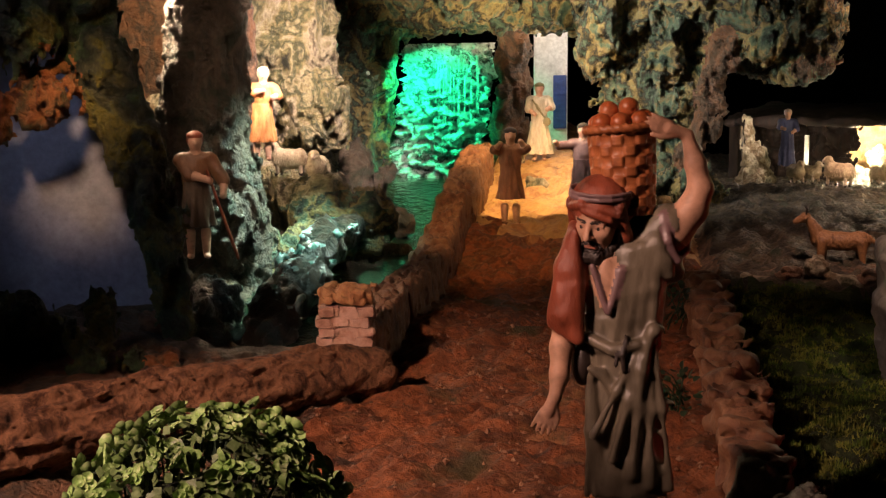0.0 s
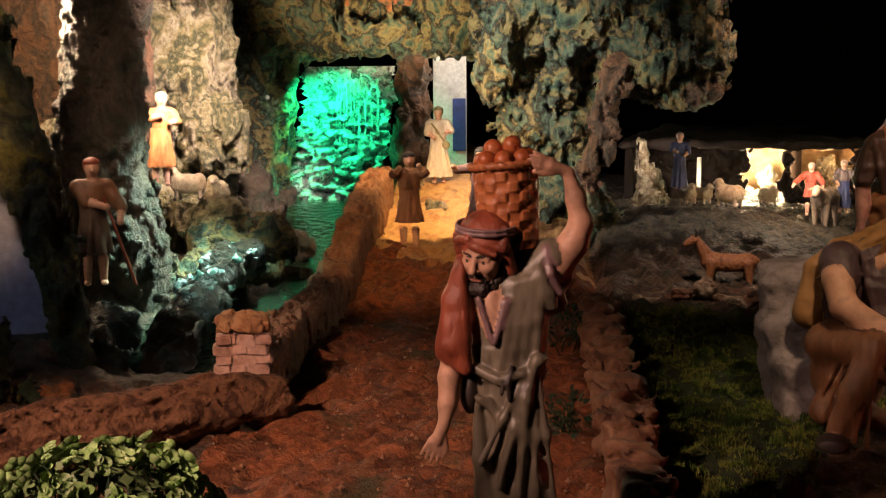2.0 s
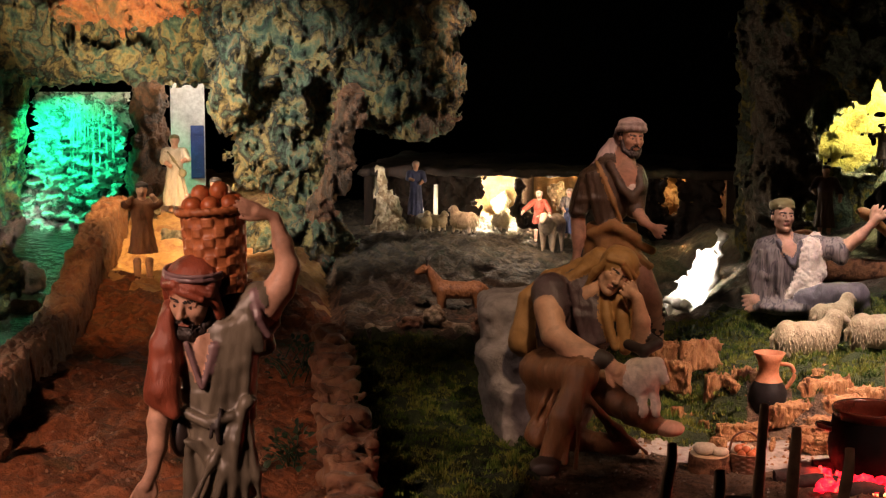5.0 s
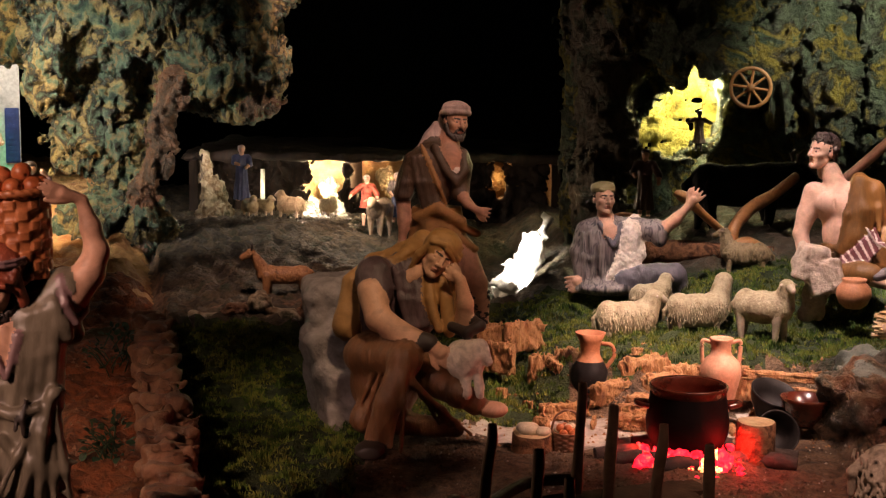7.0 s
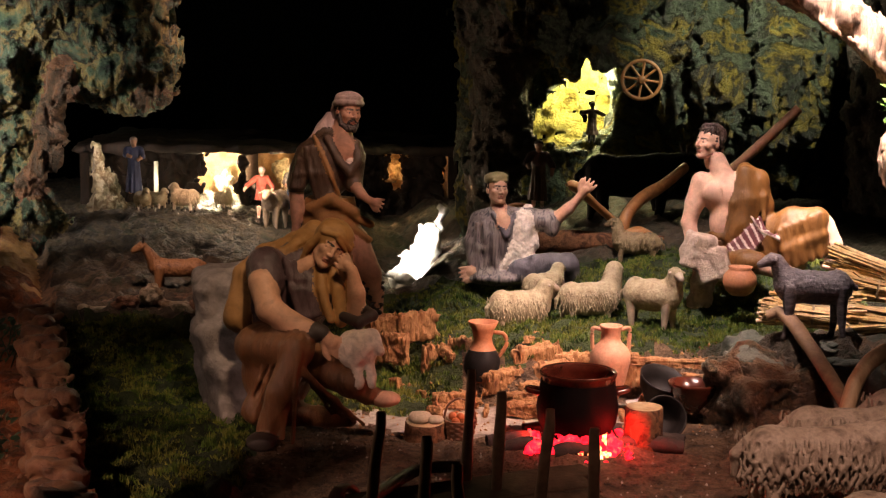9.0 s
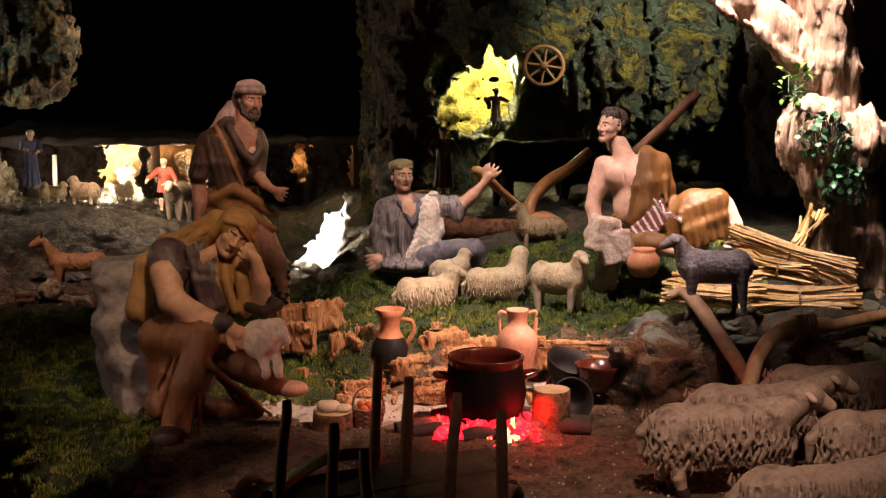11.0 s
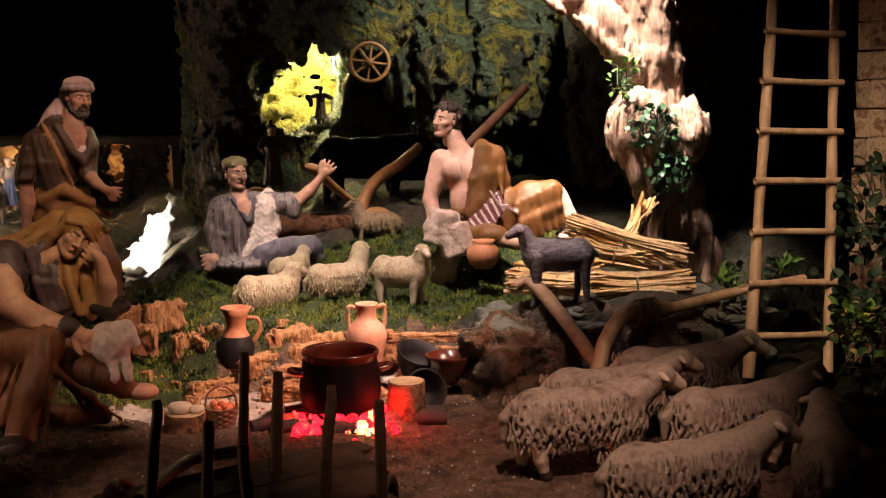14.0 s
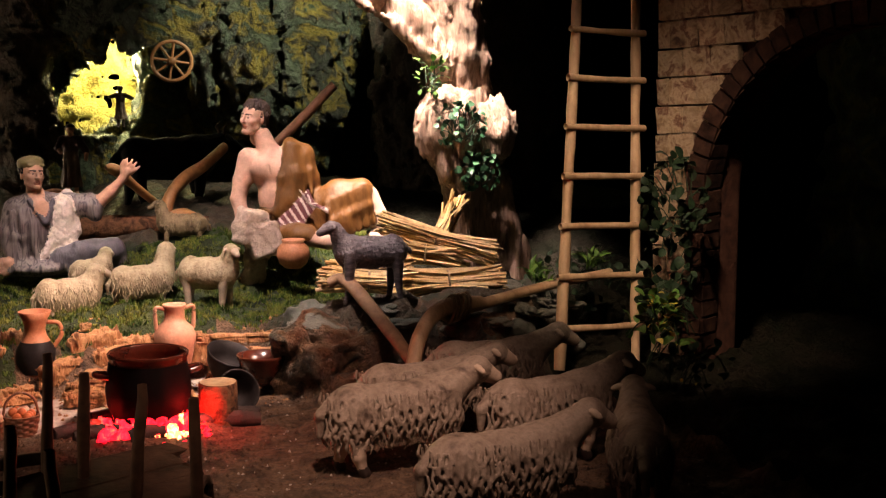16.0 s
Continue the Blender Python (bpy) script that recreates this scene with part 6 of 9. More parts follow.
WOOD_DARK = material("dark_wood", [(0.03, 0.017, 0.011), (0.1, 0.056, 0.034), (0.15, 0.09, 0.058)], 0.55, 25, 0.6, 150, gap=0.002)
BARK = material("cork_bark", [(0.02, 0.009, 0.005), (0.12, 0.055, 0.027), (0.22, 0.105, 0.052), (0.05, 0.02, 0.011), (0.17, 0.08, 0.04)], 0.85, 40, 1.0, 130, gap=0.005, spec=0.2)
BARK_PALE = material("pale_driftwood_bark", [(0.12, 0.07, 0.045), (0.36, 0.23, 0.15), (0.5, 0.34, 0.24), (0.22, 0.12, 0.07), (0.42, 0.28, 0.19)], 0.7, 22, 1.0, 110, gap=0.005, stretch=(2.2, 2.2, 0.5))
CORK_ORANGE = material("orange_cork", [(0.12, 0.04, 0.015), (0.36, 0.16, 0.06), (0.48, 0.26, 0.11), (0.22, 0.08, 0.03)], 0.7, 40, 0.9, 140, gap=0.004, stretch=(1.6, 1.6, 0.6))
TERRACOTTA = material("terracotta", [(0.36, 0.12, 0.055), (0.5, 0.2, 0.095), (0.58, 0.25, 0.13)], 0.6, 35, 0.25, 300, gap=0.001)
TERRACOTTA_PALE = material("pale_terracotta", [(0.5, 0.22, 0.13), (0.62, 0.32, 0.2), (0.66, 0.36, 0.24)], 0.6, 35, 0.25, 300, gap=0.001)
SOOT = material("pot_soot", [(0.002, 0.002, 0.002), (0.006, 0.004, 0.004)], 0.7, 50, 0.3, 300, gap=0.001, spec=0.05)
GLAZE_BLACK = material("black_glaze", [(0.006, 0.005, 0.005), (0.014, 0.012, 0.012), (0.025, 0.022, 0.022)], 0.5, 50, 0.15, 300, gap=0.001, spec=0.2)
GLAZE_BROWN = material("brown_red_glaze", [(0.03, 0.007, 0.004), (0.06, 0.014, 0.008), (0.09, 0.02, 0.01)], 0.16, 40, 0.1, 300, gap=0.001)
STRAW = material("golden_straw", [(0.34, 0.18, 0.05), (0.56, 0.34, 0.11), (0.68, 0.47, 0.19), (0.4, 0.22, 0.065)], 0.5, 90, 0.3, 400, gap=0.001)
island_, span_, tint_ = [STRAW.node_tree.nodes.new(k) for k in ("ShaderNodeNewGeometry", "ShaderNodeMapRange", "ShaderNodeHueSaturation")]
span_.inputs["To Min"].default_value, span_.inputs["To Max"].default_value = 0.55, 1.35
straw_base = STRAW.node_tree.nodes["Principled BSDF"].inputs["Base Color"]
STRAW.node_tree.links.new(island_.outputs["Random Per Island"], span_.inputs["Value"])
STRAW.node_tree.links.new(span_.outputs[0], tint_.inputs["Value"])
STRAW.node_tree.links.new(straw_base.links[0].from_socket, tint_.inputs["Color"])
STRAW.node_tree.links.new(tint_.outputs[0], straw_base)
ROPE = material("jute_rope", [(0.22, 0.14, 0.07), (0.42, 0.3, 0.16)], 0.8, 200, 0.6, 600, gap=0.001)
WICKER = material("glazed_wicker", [(0.24, 0.065, 0.022), (0.46, 0.155, 0.055), (0.55, 0.2, 0.075)], 0.4, 60, 0.3, 300, gap=0.001)
WICKER_DARK = material("dark_wicker", [(0.06, 0.025, 0.012), (0.16, 0.07, 0.035), (0.22, 0.1, 0.05)], 0.55, 60, 0.3, 300, gap=0.001)
FRUIT = material("painted_orange_fruit", [(0.4, 0.09, 0.025), (0.52, 0.14, 0.045), (0.58, 0.2, 0.08)], 0.35, 70, 0.2, 400, gap=0.0006, vary=0.15)
CHEESE = material("ivory_paint", [(0.5, 0.42, 0.3), (0.62, 0.55, 0.42)], 0.5, 60, 0.2, gap=0.001)
PLASTER_WHITE = material("white_plaster", [(0.6, 0.58, 0.54), (0.74, 0.72, 0.68), (0.8, 0.79, 0.75)], 0.7, 20, 0.3, 120, gap=0.002)
PAINT_BLUE = material("blue_paint", [(0.02, 0.05, 0.2), (0.035, 0.08, 0.3)], 0.5, 30, 0.2, 120, gap=0.001)
SLOPE_BLUE = material("pale_blue_grey_plaster", [(0.22, 0.23, 0.32), (0.3, 0.31, 0.42), (0.34, 0.36, 0.46)], 0.6, 12, 0.25, 90, gap=0.002)
STONE_GREY = material("lilac_grey_stone", [(0.1, 0.085, 0.085), (0.24, 0.2, 0.19), (0.32, 0.27, 0.26), (0.17, 0.13, 0.12)], 0.65, 26, 0.7, 120, gap=0.004)
STONE_GREEN = material("green_grey_stone", [(0.03, 0.035, 0.026), (0.1, 0.11, 0.085), (0.17, 0.165, 0.13), (0.06, 0.05, 0.035)], 0.55, 34, 0.9, 120, gap=0.005)
BRICK_CLAY = material("tan_brick", [(0.07, 0.03, 0.015), (0.26, 0.18, 0.1), (0.4, 0.31, 0.2), (0.13, 0.055, 0.028), (0.34, 0.25, 0.155)], 0.75, 55, 0.8, 150, gap=0.003, vary=0.14)
# arch bricks get a darker colour that stands for their unlit rim
BRICK_ARCH = material("shaded_arch_brick", [(0.012, 0.006, 0.004), (0.04, 0.018, 0.011), (0.07, 0.035, 0.02)], 0.85, 60, 0.8, 160, gap=0.003, vary=0.2, spec=0.2)
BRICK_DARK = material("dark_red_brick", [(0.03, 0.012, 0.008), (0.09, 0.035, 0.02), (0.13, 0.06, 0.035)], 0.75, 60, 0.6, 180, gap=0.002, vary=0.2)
PIER_BRICK = material("pinkish_pier_brick", [(0.22, 0.1, 0.06), (0.4, 0.22, 0.15), (0.48, 0.3, 0.22), (0.3, 0.13, 0.07)], 0.65, 60, 0.5, 200, gap=0.002, vary=0.12)
STONE_ROSE = material("pale_rose_stone", [(0.3, 0.2, 0.15), (0.56, 0.42, 0.33), (0.66, 0.52, 0.42), (0.42, 0.28, 0.2)], 0.7, 40, 0.9, 160, gap=0.004)
EMBER = glow("glowing_ember", [(0.05, 0.0, 0.0), (0.7, 0.005, 0.015), (1.0, 0.015, 0.03), (1.0, 0.1, 0.04)], 3.4, 130)
FLAME = glow("ember_heart", [(1.0, 0.1, 0.03), (1.0, 0.34, 0.1), (1.0, 0.66, 0.35)], 4.5, 260)
PITCHER = material("charred_wood", [(0.01, 0.008, 0.007), (0.04, 0.025, 0.02), (0.07, 0.045, 0.035)], 0.75, 40, 0.8, 160, gap=0.003)


def water_material():
    m = bpy.data.materials.new("dark_stream_water")
    m.use_nodes = True
    t, links = m.node_tree.nodes, m.node_tree.links
    b = t["Principled BSDF"]
    b.inputs["Base Color"].default_value = (0.012, 0.025, 0.014, 1)
    b.inputs["Roughness"].default_value = 0.07
    wave = t.new("ShaderNodeTexNoise")
    wave.inputs["Scale"].default_value, wave.inputs["Detail"].default_value = 55, 4
    coord = t.new("ShaderNodeTexCoord")
    links.new(coord.outputs["Object"], wave.inputs["Vector"])
    bump = t.new("ShaderNodeBump")
    bump.inputs["Strength"].default_value, bump.inputs["Distance"].default_value = 0.7, 0.01
    links.new(wave.outputs["Fac"], bump.inputs["Height"])
    links.new(bump.outputs[0], b.inputs["Normal"])
    return m


WATER = water_material()
RESIN = material("blue_green_resin", [(0.012, 0.04, 0.035), (0.1, 0.24, 0.2), (0.34, 0.46, 0.46), (0.03, 0.1, 0.07), (0.22, 0.3, 0.38)], 0.25, 30, 0.5, 150, gap=0.002)
WET_ROCK = rock_material("wet_stream_rock", [(0.006, 0.008, 0.005), (0.03, 0.03, 0.02), (0.075, 0.055, 0.035), (0.02, 0.045, 0.035), (0.06, 0.075, 0.07)], 22, 0.35)
FROTH = material("pale_falling_water", [(0.08, 0.1, 0.09), (0.6, 0.66, 0.62), (0.75, 0.8, 0.78), (0.04, 0.05, 0.045), (0.5, 0.55, 0.52)], 0.35, 34, 1.0, 110, gap=0.006)

# ---- stones that are used again ----
ROCKS = {m.name: [chunk(s, m, (1, 0.8, 0.7)) for s in (1, 2, 3)] for m in (ROCK_BROWN, ROCK_DARK, STONE_GREY, STONE_GREEN, CORK_ORANGE, ROCK_PALE, STONE_ROSE)}


def rock(mat, x, y, z, size, turn=0.0, label="rough stone lying on the ground", n=0, group="", tilt=(0, 0)):
    me = ROCKS[mat.name][n % 3]
    ob = thing("rock", me, label, "rock", group)
    size = (size,) * 3 if isinstance(size, float) else size
    ob.matrix_world = pose(x, y, z, tilt[0], tilt[1], turn) @ Matrix.Diagonal((*size, 1))
    return ob


# ---- west side: pier, low wall, log, pale slope, stream ----
def brick_piece(name, w, d, h, mat, seed=0, bevel=0.12):
    """A worn block as one light mesh."""
    rnd = random.Random(seed)
    bm = box_bm((-w / 2, -d / 2, -h / 2), (w / 2, d / 2, h / 2), bevel * min(w, d, h))
    for v in bm.verts:
        v.co += Vector([rnd.uniform(-1, 1) * 0.05 * k for k in (w, d, h)])
    me = bpy.data.meshes.new(name)
    bm.to_mesh(me)
    bm.free()
    me.materials.append(mat)
    return me


def pier():
    base = empty("stone_pier", "small brick pier with an orange cap at the wall's end", "pier", pose(-0.716, 1.175, 0.004, 0, 0, 24) @ Matrix.Scale(0.92, 4))
    blocks = [brick_piece("brick", 0.0185, 0.018, 0.0105, PIER_BRICK, k) for k in range(4)]
    part("core", box_bm((-0.0278, -0.0278, -0.01), (0.0278, 0.0278, 0.088), 0.003), base, "crumbling mortar core", material=PIER_BRICK)
    for row in range(8):
        for side in range(4):
            for k in range(3):
                off = (k - 1) * 0.0195 + (0.004 if row % 2 else -0.004)
                turn = side * 90
                p = pose(0, 0, 0, 0, 0, turn) @ pose(off, -0.0205 + random.uniform(-0.0016, 0.0012), 0.005 + row * 0.0113, random.uniform(-5, 5), random.uniform(-4, 4), random.uniform(-5, 5))
                part("brick", blocks[(row + side + k) % 4], base, at=p)
    cap = Clay((-0.05, -0.05, 0.08), (0.05, 0.05, 0.13), 0.0025)
    cap.slab((0, 0, 0.1), (0.034, 0.031, 0.013), 0.008, 0)
    cap.rough(0.02, 0.006, 4, True)
    part("cap", cap.mesh("cap", [CORK_ORANGE]), base, "weathered orange cap stone")


pier()


def low_wall():
    base = empty("low_wall", "low wall of reddish stone blocks along the stream", "wall", pose(0, 0, 0))
    blocks = [chunk(30 + k, WALL_STONE, (0.98, 0.8, 0.8), 0.06, 0.09, 0.4, True, True) for k in range(4)]
    n = 17
    for k in range(n):
        u = k / (n - 1)
        x, y = -0.735 - 0.3 * u, 1.25 + 1.02 * u
        top = 0.06 + 0.115 * smooth(u, 0.35, 1.0)
        part("block", blocks[k % 4], base, at=pose(x, y, top - 0.045, random.uniform(-3, 3), random.uniform(-2, 2), 106 + random.uniform(-4, 4)) @ Matrix.Diagonal((0.046, 0.034, 0.062, 1)))


low_wall()


def fallen_log():
    pts = [(-0.90, 0.58, 0.04), (-0.80, 0.76, 0.045), (-0.745, 0.9, 0.042), (-0.68, 1.05, 0.04), (-0.652, 1.11, 0.034)]
    c = Clay((-0.96, 0.52, -0.03), (-0.6, 1.17, 0.1), 0.0024)
    c.chain([np.array(p) for p in pts], [0.038, 0.036, 0.034, 0.031, 0.027], 0, 0.01)
    c.egg((-0.685, 1.085, 0.012), (0.03, 0.035, 0.02), carve=True, blend=0)
    for dx, dz, r in ((0.028, 0.012, 0.008), (0.034, -0.012, 0.009), (0.012, 0.032, 0.005), (0.02, 0.022, 0.004), (0.035, 0.0, 0.004), (0.03, -0.022, 0.005), (0.0, 0.036, 0.004)):
        for a, b in zip(pts[:-1], pts[1:]):
            c.limb((a[0] + dx, a[1] - 0.6 * dx, a[2] + dz), (b[0] + dx + 0.004, b[1] - 0.6 * dx, b[2] + dz - 0.003), r, r * 0.8, 0, 0, True)
    c.rough(0.05, 0.0028, 3, True, stretch=(2.4, 0.3, 2.4))
    c.rough(0.01, 0.0018, 2, True, stretch=(1.8, 0.4, 1.8))
    base = thing("log", c.mesh("log", [BARK]), "rough brown bark log lying beside the path", "log")
    return base


fallen_log()


def sheet(name, place, nu, nv, thick, mat):
    """A curved sheet with thickness; place(u, v) gives points for arrays u, v in 0..1."""
    u, v = np.meshgrid(np.linspace(0, 1, nu), np.linspace(0, 1, nv), indexing="ij")
    a = place(u.ravel(), v.ravel())
    verts = np.concatenate([a, a + np.array((0, thick, -0.2 * thick))])
    i = (np.arange(nu - 1)[:, None] * nv + np.arange(nv - 1)).ravel()
    f = np.stack([i, i + nv, i + nv + 1, i + 1], 1)
    n = nu * nv
    faces = [f, (f + n)[:, ::-1]]
    rim = np.concatenate([np.arange(nv), np.arange(1, nu) * nv + nv - 1, (nu - 1) * nv + np.arange(nv - 2, -1, -1), np.arange(nu - 2, 0, -1) * nv])
    nxt = np.roll(rim, -1)
    faces.append(np.stack([rim, nxt, nxt + n, rim + n], 1))
    return mesh_of(name, verts, np.concatenate(faces), [mat])


def slope_place(u, v):
    low = np.stack([-1.55 + 0.48 * u, 1.10 + 0.25 * u, -0.02 + 0 * u], -1)
    high = np.stack([-1.5 + 0.3 * u, 1.16 + 0.17 * u, 0.44 - 0.05 * u], -1)
    p = low + (high - low) * v[:, None]
    p[:, 0] += 0.03 * u * np.sin(math.pi * v)
    p[:, 1] += 0.02 * np.sin(2.2 * u + 1) - 0.015 * np.sin(math.pi * v)
    return p


thing("pale_slope", sheet("pale_slope", slope_place, 24, 24, 0.02, SLOPE_BLUE), "smooth pale blue-grey plaster slope behind mossy rocks", "slope")

# stream and its cascade
gxs, gys = np.meshgrid(np.linspace(0, 1, 40), np.linspace(1.28, 2.85, 90), indexing="ij")
edge_x = -0.74 - 0.30 * (gys - 1.25) / 1.02
stream_v = np.stack([edge_x - 0.42 * gxs, gys, 0.0 + 0.075 * smooth(gys, 2.15, 2.6) - 0.03 * (1 - smooth(gys, 1.28, 1.5))], -1).reshape(-1, 3)
i_ = (np.arange(39)[:, None] * 90 + np.arange(89)).ravel()
thing("water", mesh_of("water", stream_v, np.stack([i_, i_ + 1, i_ + 91, i_ + 90], 1), [WATER]), "shallow dark stream with green reflections", "water", kind="structure")


def cascade():
    c = Clay((-1.16, 1.2, -0.06), (-0.78, 1.9, 0.2), 0.005)
    c.chain([(-1.06, 1.82, 0.075), (-1.02, 1.66, 0.07), (-0.985, 1.52, 0.035), (-0.95, 1.38, -0.02)], [0.03, 0.036, 0.042, 0.045], 1, 0.02)
    c.egg((-0.99, 1.31, 0.01), (0.05, 0.04, 0.045), 1, 0.02)
    c.egg((-1.06, 1.42, 0.015), (0.05, 0.05, 0.05), 1, 0.02)
    for k in range(9):
        o = 0.011 * (k - 4)
        c.chain([(-1.06 + o, 1.80, 0.10 - abs(o) * 0.3), (-1.015 + o, 1.64, 0.098 - abs(o) * 0.3), (-0.985 + 1.2 * o, 1.50, 0.066 - abs(o) * 0.3), (-0.955 + 1.4 * o, 1.37, 0.015 - abs(o) * 0.3)], [0.006, 0.008, 0.009, 0.006], 0, 0.004)
    c.rough(0.045, 0.012, 5, True, stretch=(1.8, 0.8, 0.8))
    thing("cascade", c.mesh("cascade", [RESIN, WET_ROCK]), "blue-green resin cascade over dark wet rocks", "cascade")


cascade()


def waterfall():
    u, v = np.meshgrid(np.linspace(0, 1, 60), np.linspace(0, 1, 90), indexing="ij")
    p = np.stack([-1.44 + 0.23 * u, 2.83 - 0.16 * (1 - v) ** 2, 0.03 + 0.345 * v], -1).reshape(-1, 3)
    p[:, 1] -= 0.04 * fbm(p * np.array((1, 1, 1.15)), 0.04, 5, True, 0.6) + 0.012
    i = (np.arange(59)[:, None] * 90 + np.arange(89)).ravel()
    base = thing("waterfall", mesh_of("waterfall", p, np.stack([i, i + 90, i + 91, i + 1], 1), [FROTH]), "rugged waterfall wall glowing under a green lamp", "waterfall")
    for k in range(14):
        x = -1.34 + 0.008 * k + random.uniform(-0.004, 0.004)
        v, f = tube([(x, 2.74, 0.345), (x + random.uniform(-0.004, 0.004), 2.735, 0.22), (x + random.uniform(-0.006, 0.006), 2.72, 0.075)], [0.0012, 0.0014, 0.0018], 5, steps=5)
        part("jet", mesh_of("jet", v, f, [FROTH]), base, "thin falling jet of water")


waterfall()


def house():
    base = empty("house", "white plastered house with blue shutters behind the rocks", "house", pose(-1.085, 2.80, 0.1, 0, 0, 20))
    part("wall", box_bm((-0.04, 0, 0), (0.036, 0.03, 0.5), 0.002), base, material=PLASTER_WHITE)
    for z0, z1, x0, x1 in ((0.08, 0.2, 0.004, 0.034), (0.30, 0.337, -0.016, 0.022)):
        sh = part("shutter", box_bm((x0, -0.006, z0), (x1, 0, z1), 0.001), base, "blue painted wooden shutter", material=PAINT_BLUE)
        for k in range(int((z1 - z0) / 0.012)):
            part("slat", box_bm((x0 + 0.003, -0.008, z0 + 0.004 + 0.012 * k), (x1 - 0.003, -0.006, z0 + 0.012 + 0.012 * k), 0.0006), sh, material=PAINT_BLUE)


house()

# stones round the stream and on the bank
for x, y, z, size, mat, n in ((-1.09, 2.03, 0.0, 0.035, ROCK_PALE, 0), (-1.03, 2.0, -0.005, 0.022, ROCK_PALE, 1), (-1.17, 2.2, 0.03, 0.05, ROCK_DARK, 2), (-0.95, 1.16, 0.0, 0.035, ROCK_BROWN, 0),
                              (-1.02, 1.27, 0.02, 0.04, ROCK_BROWN, 1), (-0.87, 1.22, -0.005, 0.028, ROCK_DARK, 2), (-0.60, 1.08, 0.0, 0.022, ROCK_BROWN, 1), (-0.62, 1.02, -0.002, 0.02, STONE_GREEN, 2),
                              (-0.585, 1.03, 0.0, 0.016, ROCK_BROWN, 0), (-1.07, 2.33, 0.13, 0.035, CORK_ORANGE, 0), (-1.03, 2.42, 0.14, 0.03, ROCK_PALE, 1), (-0.87, 2.36, 0.1, 0.04, CORK_ORANGE, 2), (-0.93, 2.3, 0.1, 0.03, ROCK_PALE, 0)):
    rock(mat, x, y, z, size, random.uniform(0, 360), "rough painted stone beside the stream and path", n, "stones by the stream")


# ---- wall along the pasture ----
def pasture_wall():
    a, b = np.array((-0.238, 0.915)), np.array((-0.468, 1.70))
    c = Clay((-0.56, 0.84, -0.05), (-0.15, 1.78, 0.12), 0.0036)
    rnd = random.Random(9)
    n = 40
    for k in range(n):
        u = k / (n - 1)
        p = a + (b - a) * u
        wide = 0.024 + rnd.uniform(-0.005, 0.004)
        c.slab((p[0] + 0.006 * math.sin(k * 3.7), p[1], 0.01 + 0.008 * u), (wide, 0.015, 0.042 + rnd.uniform(-0.006, 0.006)), 0.005, 0 if k > 0 else 1, 0.003, (rnd.uniform(-8, 8), rnd.uniform(-8, 8), 16 + rnd.uniform(-22, 22)))
        if k % 3 == 1:
            c.slab((p[0] + 0.016, p[1], 0.046 + 0.008 * u), (0.013, 0.014, 0.007), 0.004, 0, 0.003, (0, 10, 30 * math.sin(k)))
    c.rough(0.03, 0.006, 4, True)
    base = thing("stone_wall", c.mesh("stone_wall", [WALL_STONE, STONE_GREEN]), "rugged brown stone wall between path and pasture", "wall")
    for k in range(7):
        x, y = a[0] + 0.01 + 0.014 * (k % 3), a[1] - 0.02 - 0.012 * (k // 2)
        ob = part("stone", ROCKS[STONE_GREEN.name][k % 3], base)
        ob.matrix_basis = pose(x, y, 0.018 + 0.012 * ((k * 7) % 3), 0, 0, 50 * k) @ Matrix.Diagonal((0.018, 0.015, 0.011, 1))


pasture_wall()
for x, y, size, n in ((-0.41, 1.77, 0.028, 0), (-0.365, 1.755, 0.02, 1), (-0.335, 1.775, 0.028, 2), (-0.30, 1.76, 0.03, 0), (-0.262, 1.78, 0.026, 1), (-0.235, 1.74, 0.02, 2)):
    rock(ROCK_PALE if n != 1 else ROCK_BROWN, x, y, ground_at(x, y) + 0.006, (size * 1.2, size, size * 0.85), 60 * n, "rounded pale boulder at the edge of the moss", n, "boulders by the moss")
for k in range(12):
    x = -0.46 + 0.03 * k
    y = 1.86 + 0.02 * math.sin(k * 2.1)
    rock(ROCK_BROWN, x, y, ground_at(x, y) - 0.006, (0.026, 0.018, 0.012), 40 * k, "brown ledge stone under the goat mound", k, "stones of the mound ledge")

# ---- basket on the carrier's shoulder ----
def weave(ang, share):
    row, col = np.floor(share * 9), np.floor(ang / (2 * math.pi) * 16)
    over = (row + col) % 2 == 0
    reed = 0.75 + 0.25 * np.abs(np.sin(share * 27 * math.pi))
    bow = np.abs(np.sin(ang * 8)) ** 0.2
    return np.where(over, 0.0013 * reed * bow, -0.0007 * np.abs(np.sin(share * 9 * math.pi)))


